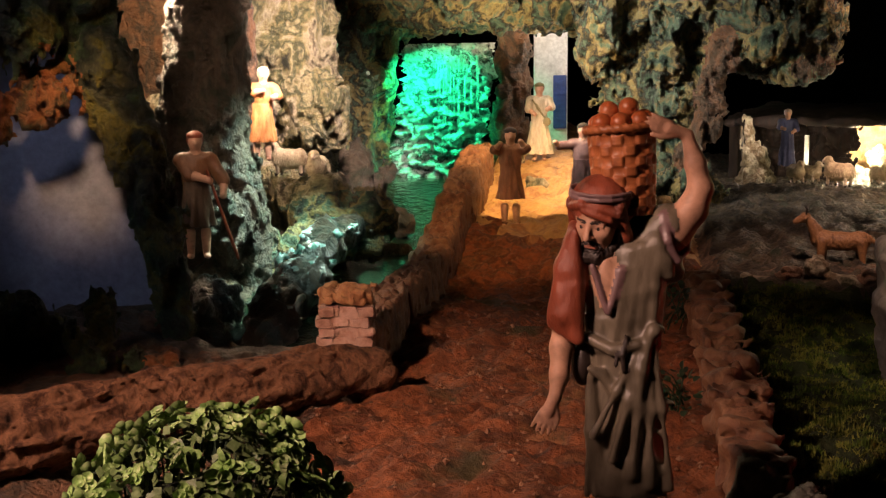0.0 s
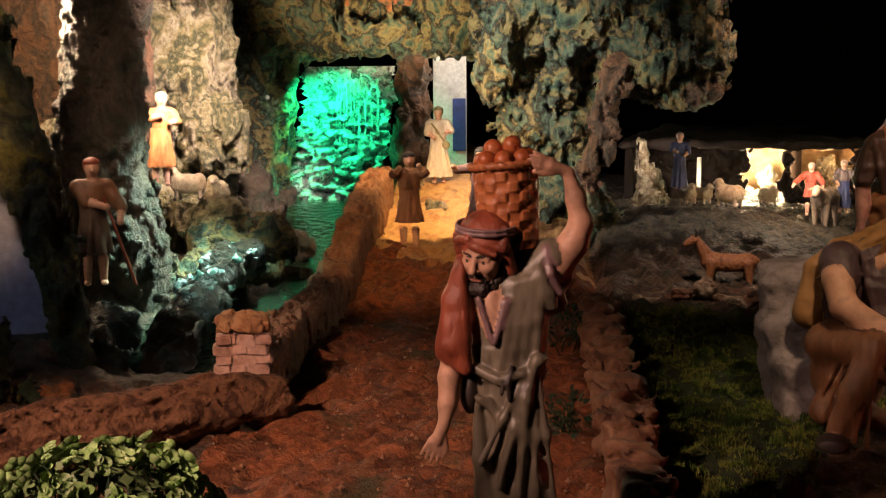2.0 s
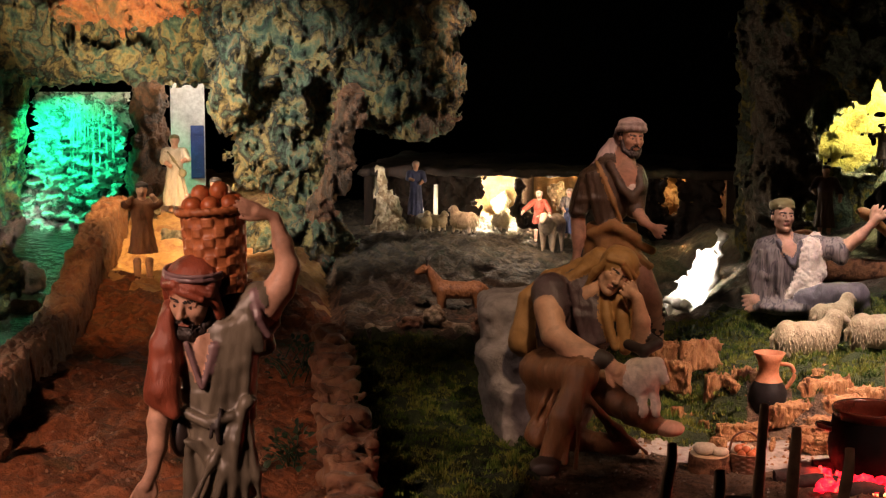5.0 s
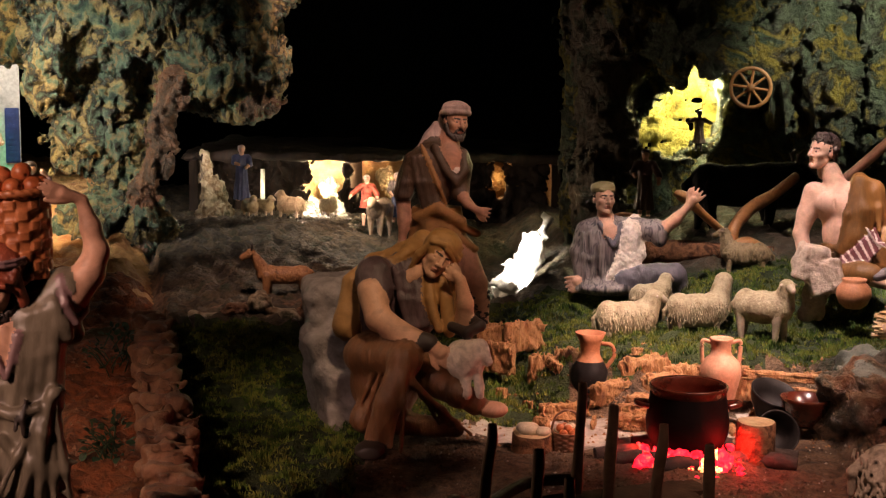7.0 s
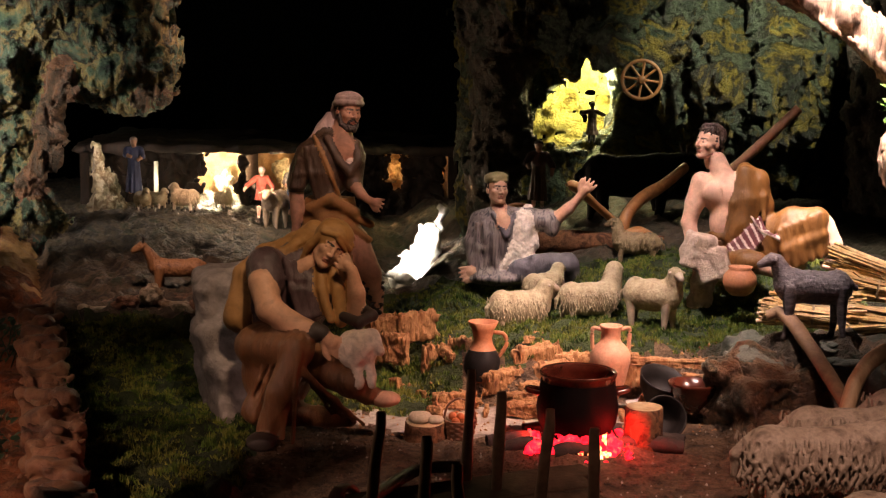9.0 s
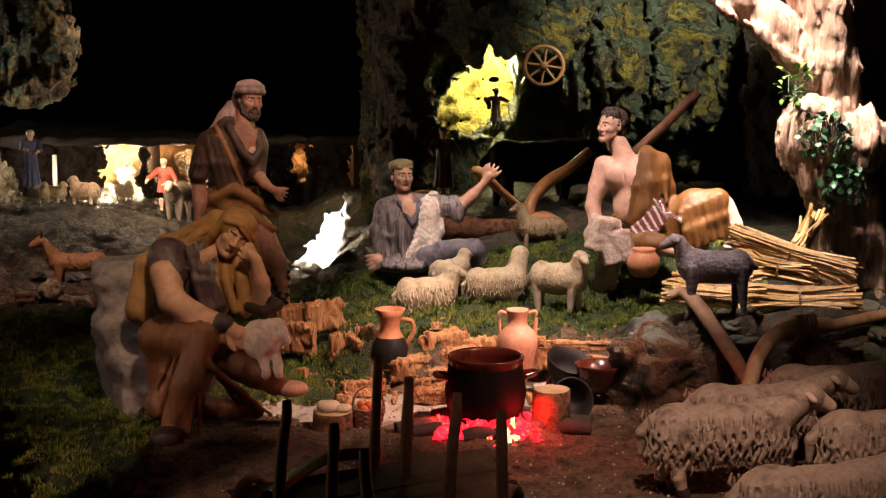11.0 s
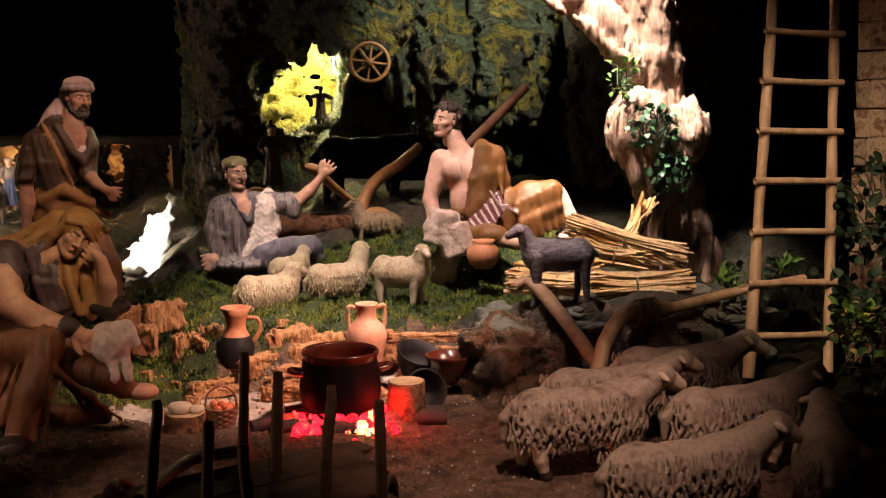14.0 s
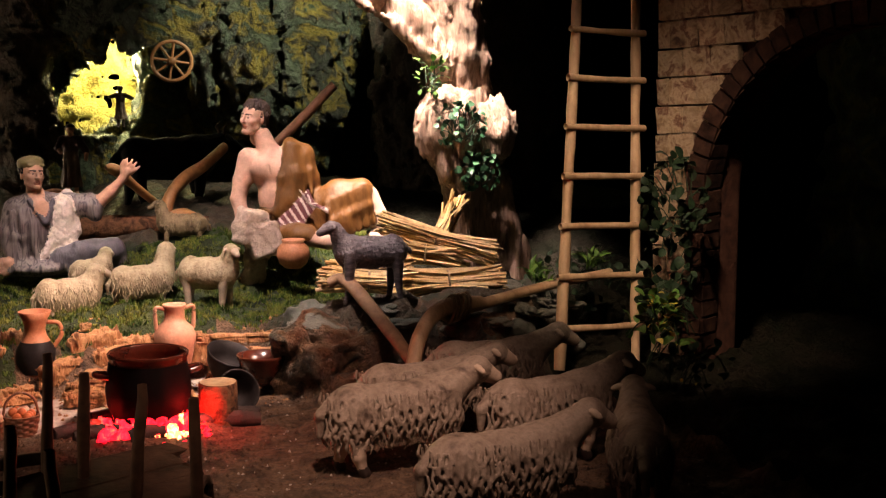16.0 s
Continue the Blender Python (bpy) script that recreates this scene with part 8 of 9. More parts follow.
# ---- old tree ----
def old_tree():
    base = empty("tree", "gnarled pale driftwood tree trunk lit from above", "tree", pose(0, 0, 0))

    def piece(name, low, high, build, label=""):
        c = Clay(low, high, 0.0034)
        build(c)
        c.rough(0.06, 0.0045, 3, True, stretch=(2.0, 2.0, 0.5))
        c.rough(0.012, 0.0028, 3, True, stretch=(1.8, 1.8, 0.25))
        v, q, t = whole(*c.shell())
        part(name, mesh_of(name, v, q, [BARK_PALE], t), base, label)

    def trunk(c):
        c.chain([(0.725, 1.67, 0.02), (0.72, 1.66, 0.13), (0.71, 1.65, 0.2), (0.69, 1.64, 0.28), (0.678, 1.635, 0.36), (0.672, 1.635, 0.40)], [0.062, 0.052, 0.046, 0.05, 0.044, 0.04], 0, 0.02)
        c.chain([(0.71, 1.62, 0.2), (0.675, 1.6, 0.165), (0.685, 1.61, 0.06)], [0.02, 0.016, 0.022], 0, 0.012)
        c.chain([(0.74, 1.62, 0.2), (0.765, 1.62, 0.1), (0.775, 1.62, 0.03)], [0.016, 0.02, 0.026], 0, 0.012)

    def burl(c):
        c.egg((0.653, 1.61, 0.27), (0.05, 0.05, 0.062), 0, 0.012, (0, 16, 0))
        c.egg((0.662, 1.6, 0.215), (0.03, 0.035, 0.045), 0, 0.012, (0, -24, 0))
        c.egg((0.718, 1.605, 0.262), (0.037, 0.045, 0.058), 0, 0.012, (0, -8, 0))
        c.limb((0.69, 1.545, 0.32), (0.686, 1.55, 0.23), 0.006, 0.01, 0, 0, True)

    def branch(c):
        c.chain([(0.66, 1.625, 0.345), (0.62, 1.635, 0.405), (0.565, 1.645, 0.445), (0.50, 1.66, 0.48), (0.42, 1.68, 0.535)], [0.034, 0.033, 0.03, 0.027, 0.02], 0, 0.012)
        c.chain([(0.63, 1.61, 0.36), (0.585, 1.615, 0.40), (0.53, 1.625, 0.435)], [0.014, 0.014, 0.009], 0, 0.006)

    def left_stem(c):
        c.chain([(0.668, 1.63, 0.37), (0.65, 1.63, 0.46), (0.62, 1.63, 0.55), (0.6, 1.63, 0.7)], [0.036, 0.03, 0.028, 0.026], 0, 0.012)
        for k in range(4):
            c.limb((0.62 + 0.014 * k, 1.595, 0.47), (0.65 + 0.014 * k, 1.59, 0.35), 0.0028, 0.004, 0, 0, True)

    def right_stem(c):
        c.chain([(0.68, 1.63, 0.35), (0.675, 1.625, 0.44), (0.675, 1.63, 0.55), (0.68, 1.63, 0.7)], [0.042, 0.036, 0.034, 0.03], 0, 0.01)
        for k in range(5):
            c.limb((0.65 + 0.012 * k, 1.585, 0.5), (0.662 + 0.014 * k, 1.578, 0.34), 0.0026, 0.004, 0, 0, True)

    piece("trunk", (0.6, 1.5, -0.01), (0.84, 1.76, 0.46), trunk, "dark fissured lower trunk")
    piece("burl", (0.57, 1.5, 0.13), (0.79, 1.7, 0.37), burl, "pale swollen burl with a deep fold")
    piece("branch", (0.36, 1.56, 0.28), (0.72, 1.74, 0.6), branch)
    piece("stem", (0.54, 1.56, 0.3), (0.74, 1.7, 0.74), left_stem)
    piece("stem", (0.6, 1.55, 0.28), (0.75, 1.7, 0.74), right_stem)


old_tree()


# ---- straw sheaves ----
def sheaf(a, b, n, r, flare, label, seed):
    rnd = random.Random(seed)
    a, b = np.array(a), np.array(b)
    axis = (b - a) / np.linalg.norm(b - a)
    side = np.cross(axis, (0, 0, 1))
    side /= np.linalg.norm(side)
    up = np.cross(side, axis)
    forms = []
    for k in range(n):
        ang, q = rnd.uniform(0, 2 * math.pi), math.sqrt(rnd.random())
        off = r * q * (math.cos(ang) * side + 0.8 * math.sin(ang) * up)
        s0, s1 = rnd.uniform(-0.014, 0.012), rnd.uniform(-0.014, 0.014)
        wig = np.array([rnd.gauss(0, 0.002) for _ in range(3)])
        forms.append(tube([a + axis * s0 + off * flare, (a + b) / 2 + off * 0.6 + wig, b + axis * s1 + off * (flare * 0.85) + 0.6 * np.array([rnd.gauss(0, 0.004) for _ in range(3)])], [0.0018, 0.002, 0.0017], 4, steps=3))
    base = empty("straw_sheaf", label, "straw", pose(0, 0, 0), "straw sheaves")
    v, f = joined(forms)
    me = mesh_of("straw", v, f, [STRAW], soft=False)
    part("straw", me, base)["kind"] = "stuff"
    mid = (a + b) / 2
    ang = np.linspace(0, 2 * math.pi, 20)
    rod("binding", [mid + 0.72 * r * (math.cos(t) * side + 0.8 * math.sin(t) * up) for t in ang], [0.0016] * 20, ROPE, base, "twisted straw binding", steps=2, sides=5)


sheaf((0.425, 1.428, 0.103), (0.515, 1.40, 0.096), 100, 0.018, 1.1, "bundle of golden straw lying on the ledge", 1)
sheaf((0.505, 1.402, 0.096), (0.612, 1.372, 0.1), 120, 0.021, 1.15, "bundle of golden straw lying on the ledge", 2)
sheaf((0.445, 1.462, 0.106), (0.53, 1.45, 0.106), 90, 0.016, 1.1, "bundle of golden straw behind the others", 3)
sheaf((0.522, 1.478, 0.126), (0.60, 1.452, 0.116), 110, 0.02, 1.2, "short bundle of straw with cut ends", 6)
sheaf((0.525, 1.497, 0.155), (0.63, 1.43, 0.122), 90, 0.0145, 1.25, "bundle of golden straw on top of the others", 4)
sheaf((0.604, 1.52, 0.132), (0.626, 1.52, 0.176), 60, 0.014, 1.15, "short upright bundle of straw", 5)


# ---- ploughs, poles, ladder ----
def plough():
    base = empty("plough", "wooden plough with a curved beam bound with rope", "plough", pose(0, 0, 0))
    rod("handle", [(0.398, 1.345, 0.112), (0.413, 1.338, 0.116), (0.424, 1.30, 0.098), (0.432, 1.235, 0.07), (0.437, 1.2, 0.052)], [0.008, 0.0095, 0.0085, 0.0085, 0.008], WOOD_OAK, base, squash=0.7, rough=0.1, sides=10)
    rod("beam", [(0.433, 1.19, 0.045), (0.447, 1.205, 0.075), (0.475, 1.228, 0.094), (0.507, 1.248, 0.096), (0.545, 1.27, 0.092)], [0.009, 0.0095, 0.0095, 0.009, 0.008], WOOD_PALE, base, squash=0.85, rough=0.1, sides=10)
    rod("draught_pole", [(0.49, 1.24, 0.088), (0.56, 1.28, 0.091), (0.65, 1.315, 0.098), (0.75, 1.345, 0.104)], [0.0075, 0.007, 0.0065, 0.006], WOOD_PALE, base, squash=0.85, rough=0.1, sides=10)
    for k in range(5):
        x, y, z = 0.497 + 0.006 * k, 1.243 + 0.0036 * k, 0.0935
        ang = np.linspace(0, 2 * math.pi, 12)
        rod("rope", [(x + 0.002 * math.sin(t), y + 0.0125 * math.cos(t), z + 0.0135 * math.sin(t)) for t in ang], [0.0018] * 12, ROPE, base, "rope lashing", steps=2, sides=5)


plough()
yoke = empty("yoke_plough", "wooden plough parts leaning against a log", "plough", pose(0, 0, 0))
rod("paddle", [(0.256, 1.92, 0.203), (0.268, 1.923, 0.201), (0.30, 1.937, 0.174), (0.342, 1.955, 0.138), (0.35, 1.957, 0.125)], [0.006, 0.0165, 0.011, 0.0105, 0.01], WOOD_ORANGE, yoke, squash=0.5, sides=12)
rod("curved_beam", [(0.348, 1.95, 0.120), (0.352, 1.955, 0.15), (0.38, 1.985, 0.177), (0.42, 2.02, 0.195), (0.462, 2.05, 0.222)], [0.013, 0.0125, 0.012, 0.011, 0.01], WOOD_ORANGE, yoke, squash=0.75, sides=12)
rod("share", [(0.34, 1.94, 0.126), (0.37, 1.94, 0.132), (0.40, 1.945, 0.122)], [0.008, 0.016, 0.006], WOOD_ORANGE, yoke, squash=0.5, sides=12)
thing("log", mesh_of("log", *tube([(0.17, 1.975, 0.108), (0.28, 1.965, 0.112), (0.41, 1.95, 0.108)], [0.017, 0.018, 0.016], 14, 0.15, 3), [BARK]), "bark-covered log lying behind the sheep", "log")
thing("wooden_beam", mesh_of("wooden_beam", *tube([(0.47, 1.90, 0.205), (0.525, 1.88, 0.26), (0.582, 1.86, 0.322)], [0.0075, 0.0075, 0.007], 8, 0.05, 1), [BROWN_ROBE]), "slanting reddish wooden beam behind the shepherd", "beam")


def ladder():
    base = empty("ladder", "pale peeled-wood ladder leaning upright by the arch", "ladder", pose(0, 0, 0))
    left = lambda z: np.array((0.613 + 0.165 * z, 1.2175 + 0.23 * z, z))
    right = lambda z: np.array((0.708 + 0.145 * z, 1.217 + 0.27 * z, z))
    zs = (0.022, 0.12, 0.24, 0.36, 0.5, 0.62)
    rod("rail", [left(z) for z in zs], [0.0062, 0.006, 0.0058, 0.0056, 0.0054, 0.005], WOOD_PALE, base, rough=0.22, seed=1, sides=10)
    rod("rail", [right(z) for z in zs], [0.0058, 0.0058, 0.0056, 0.0054, 0.0052, 0.005], WOOD_PALE, base, rough=0.22, seed=2, sides=10)
    for k in range(11):
        z = 0.066 + 0.0535 * k
        a, b = left(z), right(z - 0.003)
        d = (b - a) / np.linalg.norm(b - a)
        front = np.array((0, -0.006, 0))
        rod("rung", [a - 0.011 * d + front, (a + b) / 2 + front + np.array((0, 0, random.uniform(-0.001, 0.001))), b + 0.009 * d + front], [0.004, 0.0036, 0.004], WOOD_PALE, base, rough=0.2, seed=k, steps=4)


ladder()


# ---- brick wall with the arch ----
def arch_wall():
    turn = math.degrees(math.atan2(-0.928, 0.371))
    at = pose(0.77, 1.33, 0, 0, 0, turn)
    c = Clay((-0.08, 0.004, -0.06), (0.75, 0.09, 0.62), 0.007)
    c.slab((0.385, 0.045, 0.28), (0.345, 0.035, 0.33), 0.004, 0)
    c.limb((0.29, -0.1, 0.2), (0.29, 0.2, 0.2), 0.19, 0.19, carve=True)
    c.slab((0.29, 0.04, 0.05), (0.19, 0.2, 0.16), 0.004, carve=True)
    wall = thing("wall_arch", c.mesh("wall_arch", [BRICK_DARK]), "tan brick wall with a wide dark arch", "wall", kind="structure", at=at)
    shapes = [brick_piece("brick", 0.035, 0.012, 0.0302, BRICK_CLAY, 10 + k, 0.08) for k in range(5)]
    halves = [brick_piece("brick", 0.017, 0.012, 0.0302, BRICK_CLAY, 20 + k, 0.08) for k in range(2)]
    for row in range(17):
        z0 = 0.03 + 0.032 * row
        if row % 2:
            part("brick", halves[row // 2 % 2], wall, at=pose(0.0405, 0.004, z0 - 0.001, 0, -3.4, 0))
        for k in range(9):
            u = 0.0495 + 0.036 * k + (0.018 if row % 2 else 0)
            z = z0 + 0.06 * (u - 0.06)
            if math.hypot(u - 0.29, z - 0.2) < 0.209 or (z < 0.2 and u > 0.075):
                continue
            part("brick", shapes[(row * 3 + k) % 5], wall, at=pose(u, 0.004, z, 0, -3.4, random.uniform(-0.8, 0.8)))
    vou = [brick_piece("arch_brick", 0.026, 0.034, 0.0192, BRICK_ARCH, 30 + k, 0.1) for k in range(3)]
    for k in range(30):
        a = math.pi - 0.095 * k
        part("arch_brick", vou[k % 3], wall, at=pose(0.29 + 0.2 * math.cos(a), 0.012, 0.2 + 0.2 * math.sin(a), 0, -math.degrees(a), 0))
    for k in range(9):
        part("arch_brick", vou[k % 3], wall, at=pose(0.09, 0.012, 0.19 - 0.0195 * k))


arch_wall()
dark = Clay((0.85, 0.6, -0.06), (1.5, 1.6, 0.6), 0.012)
dark.slab((1.25, 1.1, 0.25), (0.08, 0.45, 0.35), 0.03, 0)
dark.rough(0.1, 0.03, 4, True)
thing("rock_behind_arch", dark.mesh("rock_behind_arch", [ROCK_MOSSY]), "dark mossy rock seen through the arch", "rock", kind="structure")


# rock mass added behind the ladder, coloured as dark as unlit ground
shade_mass = Clay((0.66, 1.36, -0.06), (1.12, 1.95, 0.62), 0.009)
shade_mass.egg((0.88, 1.62, 0.0), (0.16, 0.2, 0.09), 0, 0.05)
shade_mass.egg((0.78, 1.5, 0.02), (0.1, 0.1, 0.06), 0, 0.05)
shade_mass.rough(0.07, 0.02, 4, True)
thing("rock_behind_ladder", shade_mass.mesh("rock_behind_ladder", [SHADOW_ROCK]), "added rock with near-black shade in its colour behind the ladder", "rock", kind="structure")


# ---- farm in the distance ----
def barn():
    base = empty("barn", "low dark barn with glowing warm openings", "barn", pose(0, 0, 0))
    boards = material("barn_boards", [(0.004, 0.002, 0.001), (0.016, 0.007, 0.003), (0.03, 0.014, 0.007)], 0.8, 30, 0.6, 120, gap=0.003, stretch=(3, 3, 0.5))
    ochre = material("ochre_plaster", [(0.3, 0.16, 0.06), (0.5, 0.3, 0.13), (0.6, 0.4, 0.2)], 0.8, 24, 0.8, 90, gap=0.005)
    roof = Clay((-0.76, 2.86, 0.14), (0.22, 3.42, 0.25), 0.008)
    roof.slab((-0.27, 3.14, 0.203), (0.45, 0.24, 0.014), 0.006, 0, 0.0, (2, 0, 0))
    roof.rough(0.06, 0.006, 3, True)
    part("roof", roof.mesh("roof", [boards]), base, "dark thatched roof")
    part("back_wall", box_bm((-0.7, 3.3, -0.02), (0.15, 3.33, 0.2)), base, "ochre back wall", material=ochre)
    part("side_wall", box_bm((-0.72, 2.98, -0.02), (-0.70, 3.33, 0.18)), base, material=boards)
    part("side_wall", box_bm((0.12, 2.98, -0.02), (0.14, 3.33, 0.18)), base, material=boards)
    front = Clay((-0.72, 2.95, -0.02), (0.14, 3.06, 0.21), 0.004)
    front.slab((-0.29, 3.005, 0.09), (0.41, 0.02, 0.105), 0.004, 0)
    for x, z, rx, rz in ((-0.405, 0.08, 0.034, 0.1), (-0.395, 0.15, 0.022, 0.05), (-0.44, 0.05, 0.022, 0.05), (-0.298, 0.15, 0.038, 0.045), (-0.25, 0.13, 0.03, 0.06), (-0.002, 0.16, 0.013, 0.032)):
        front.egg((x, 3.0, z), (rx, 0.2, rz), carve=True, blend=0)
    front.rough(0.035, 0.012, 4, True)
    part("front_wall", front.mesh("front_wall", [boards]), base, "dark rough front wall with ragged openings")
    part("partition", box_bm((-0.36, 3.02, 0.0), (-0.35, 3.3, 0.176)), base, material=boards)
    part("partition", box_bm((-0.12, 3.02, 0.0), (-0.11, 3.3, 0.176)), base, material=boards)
    rod("post", [(-0.538, 2.93, 0.03), (-0.539, 2.93, 0.1), (-0.539, 2.932, 0.165)], [0.006, 0.0055, 0.005], PLASTER_WHITE, base, "white post")
    for k, (x, z) in enumerate(((-0.445, 0.05), (-0.40, 0.06), (-0.42, 0.10), (-0.28, 0.13), (-0.25, 0.1), (-0.01, 0.13))):
        ob = part("rock_wall", ROCKS[ROCK_PALE.name][k % 3], base, "pale rock face inside")
        ob.matrix_basis = pose(x, 3.2, z, 0, 0, 40 * k) @ Matrix.Diagonal((0.04, 0.03, 0.05, 1))


barn()
bulb((-0.42, 3.12, 0.13), 13.0, (1.0, 0.8, 0.52), 0.012)
bulb((-0.27, 3.07, 0.15), 3.2, (1.0, 0.6, 0.3), 0.012)
bulb((-0.01, 3.08, 0.15), 1.6, (1.0, 0.45, 0.15), 0.012)
bulb((-0.533, 2.9, 0.12), 0.15, (1.0, 0.8, 0.5), 0.006)
bulb((-0.64, 2.79, 0.19), 0.7, (1.0, 0.82, 0.7), 0.01)
bulb((-0.26, 2.42, 0.19), 1.7, (1.0, 0.72, 0.48), 0.01)
lit = Clay((-0.74, 2.78, 0.02), (-0.54, 2.93, 0.26), 0.004)
lit.chain([(-0.64, 2.86, 0.06), (-0.642, 2.86, 0.13), (-0.655, 2.86, 0.205)], [0.045, 0.03, 0.018], 0, 0.01)
lit.limb((-0.61, 2.86, 0.06), (-0.615, 2.86, 0.15), 0.025, 0.016, 0, 0.01)
lit.rough(0.03, 0.012, 4, True, stretch=(1.5, 1.5, 0.6))
v_, q_, n_ = whole(*lit.shell())
thing("rock", mesh_of("rock", v_, q_, [ROCK_PALE], n_), "pale craggy rock brightly lit beside the barn", "rock")
glow_rock = Clay((-0.12, 2.3, -0.05), (0.16, 2.6, 0.16), 0.005)
glow_rock.chain([(0.04, 2.47, -0.03), (0.065, 2.48, 0.035), (0.093, 2.49, 0.108)], [0.06, 0.036, 0.012], 0, 0.02)
glow_rock.egg((-0.02, 2.4, -0.012), (0.08, 0.04, 0.018), 0, 0.02)
glow_rock.rough(0.05, 0.012, 5, True)
thing("rock", glow_rock.mesh("rock", [PLASTER_WHITE]), "white plaster rock brightly lit beside the cliff", "rock")
spot((-0.02, 2.34, 0.18), (0.045, 2.47, 0.03), 17, (1.0, 0.93, 0.8), 44, 0.4, 0.015)

# ---- lit cave window ----
lining = Clay((0.2, 2.62, 0.1), (0.56, 2.86, 0.5), 0.008)
lining.slab((0.38, 2.8, 0.3), (0.17, 0.03, 0.18), 0.02, 0)
lining.rough(0.06, 0.02, 4, True)
thing("cave_lining", lining.mesh("cave_lining", [CAVE_YELLOW]), "yellow-lit back wall of a small cave window", "rock", kind="structure")
bulb((0.405, 2.70, 0.36), 5.0, (1.0, 0.88, 0.4), 0.015)

# ---- leaves, moss and grit ----
def leaf_material(name, colours, rough=0.4):
    m = material(name, colours, rough, 120, 0.3, 500, gap=0.001, vary=0.35)
    b = m.node_tree.nodes["Principled BSDF"]
    b.inputs["Specular IOR Level"].default_value = 0.3
    return m


LEAF_PLANT = leaf_material("grey_green_leaf", [(0.06, 0.11, 0.03), (0.15, 0.22, 0.08), (0.24, 0.32, 0.15)], 0.4)
LEAF_IVY = leaf_material("ivy_leaf", [(0.015, 0.05, 0.02), (0.04, 0.11, 0.05), (0.08, 0.17, 0.09)], 0.35)
LEAF_DARK = leaf_material("dark_leaf", [(0.008, 0.02, 0.009), (0.02, 0.045, 0.02), (0.035, 0.07, 0.03)], 0.6)
LEAF_FRESH = leaf_material("fresh_leaf", [(0.05, 0.14, 0.02), (0.12, 0.26, 0.05), (0.2, 0.34, 0.08)], 0.4)
FLOWER = leaf_material("yellow_flower", [(0.5, 0.36, 0.04), (0.7, 0.55, 0.1), (0.8, 0.7, 0.25)], 0.5)
MOSS_LEAF = material("moss_blades", [(0.008, 0.014, 0.003), (0.032, 0.066, 0.012), (0.1, 0.16, 0.026), (0.24, 0.25, 0.05), (0.028, 0.05, 0.01), (0.14, 0.11, 0.035)], 0.75, 34, 0.2, 200, spec=0.2)


def leaf_mesh(name, long, wide, cup, mat, tip=1.0):
    """A small bent leaf from eight quads, base at the origin, along +x."""
    us = np.linspace(0, 1, 6)
    w = wide * np.sin(np.pi * np.clip(us * 0.92 + 0.05, 0, 1)) ** 0.7 * (1 - (1 - tip) * us)
    rows = []
    for u, h in zip(us, w):
        z = cup * long * (u - 0.9 * u * u) * 2
        rows += [(u * long, -h, z + cup * h), (u * long, 0, z), (u * long, h, z + cup * h)]
    f = [(3 * k + c, 3 * k + 3 + c, 3 * k + 4 + c, 3 * k + 1 + c) for k in range(5) for c in (0, 1)]
    return mesh_of(name, np.array(rows), np.array(f), [mat])


def bush(name, label, category, at, places, leaves, stem_mat, size=(0.8, 1.2), flat=False):
    """Leaves as parts at (place, outward way) pairs, with a short stem to each few."""
    base = empty(name, label, category, at)
    rnd = random.Random(len(places))
    stems = []
    for k, (p, way) in enumerate(places):
        p, way = Vector(p), Vector(way).normalized()
        q = (way.to_track_quat("Z", "X").to_matrix().to_4x4() @ pose(0, 0, 0, 0, rnd.uniform(-40, 10), rnd.uniform(0, 360))) if flat else way.to_track_quat("X", "Z").to_matrix().to_4x4()
        part("leaf", leaves[k % len(leaves)], base, at=Matrix.Translation(p) @ q @ pose(0, 0, 0, rnd.uniform(-30, 30), rnd.uniform(-25, 25), 0) @ Matrix.Scale(rnd.uniform(*size), 4))
        if k % 3 == 0:
            stems.append(tube([tuple(p - way * 0.02 - Vector((0, 0, 0.012))), tuple(p - way * 0.008), tuple(p)], [0.0009, 0.0007, 0.0005], 4, steps=2))
    v, f = joined(stems)
    part("stem", mesh_of("stem", v, f, [stem_mat]), base)["kind"] = "stuff"
    return base


rnd6 = random.Random(12)


def dome(c, r, n, low=0.0):
    out = []
    for k in range(n):
        a, z = rnd6.uniform(0, 2 * math.pi), rnd6.uniform(low, 1)
        h = math.sqrt(max(0, 1 - z * z))
        w = (h * math.cos(a), h * math.sin(a), z)
        j = rnd6.uniform(0.86, 1.04)
        out.append(([c[m] + r[m] * w[m] * j for m in range(3)], (w[0] + rnd6.gauss(0, 0.3), w[1] + rnd6.gauss(0, 0.3), w[2] * 0.7 + rnd6.gauss(0.1, 0.25))))
    return out


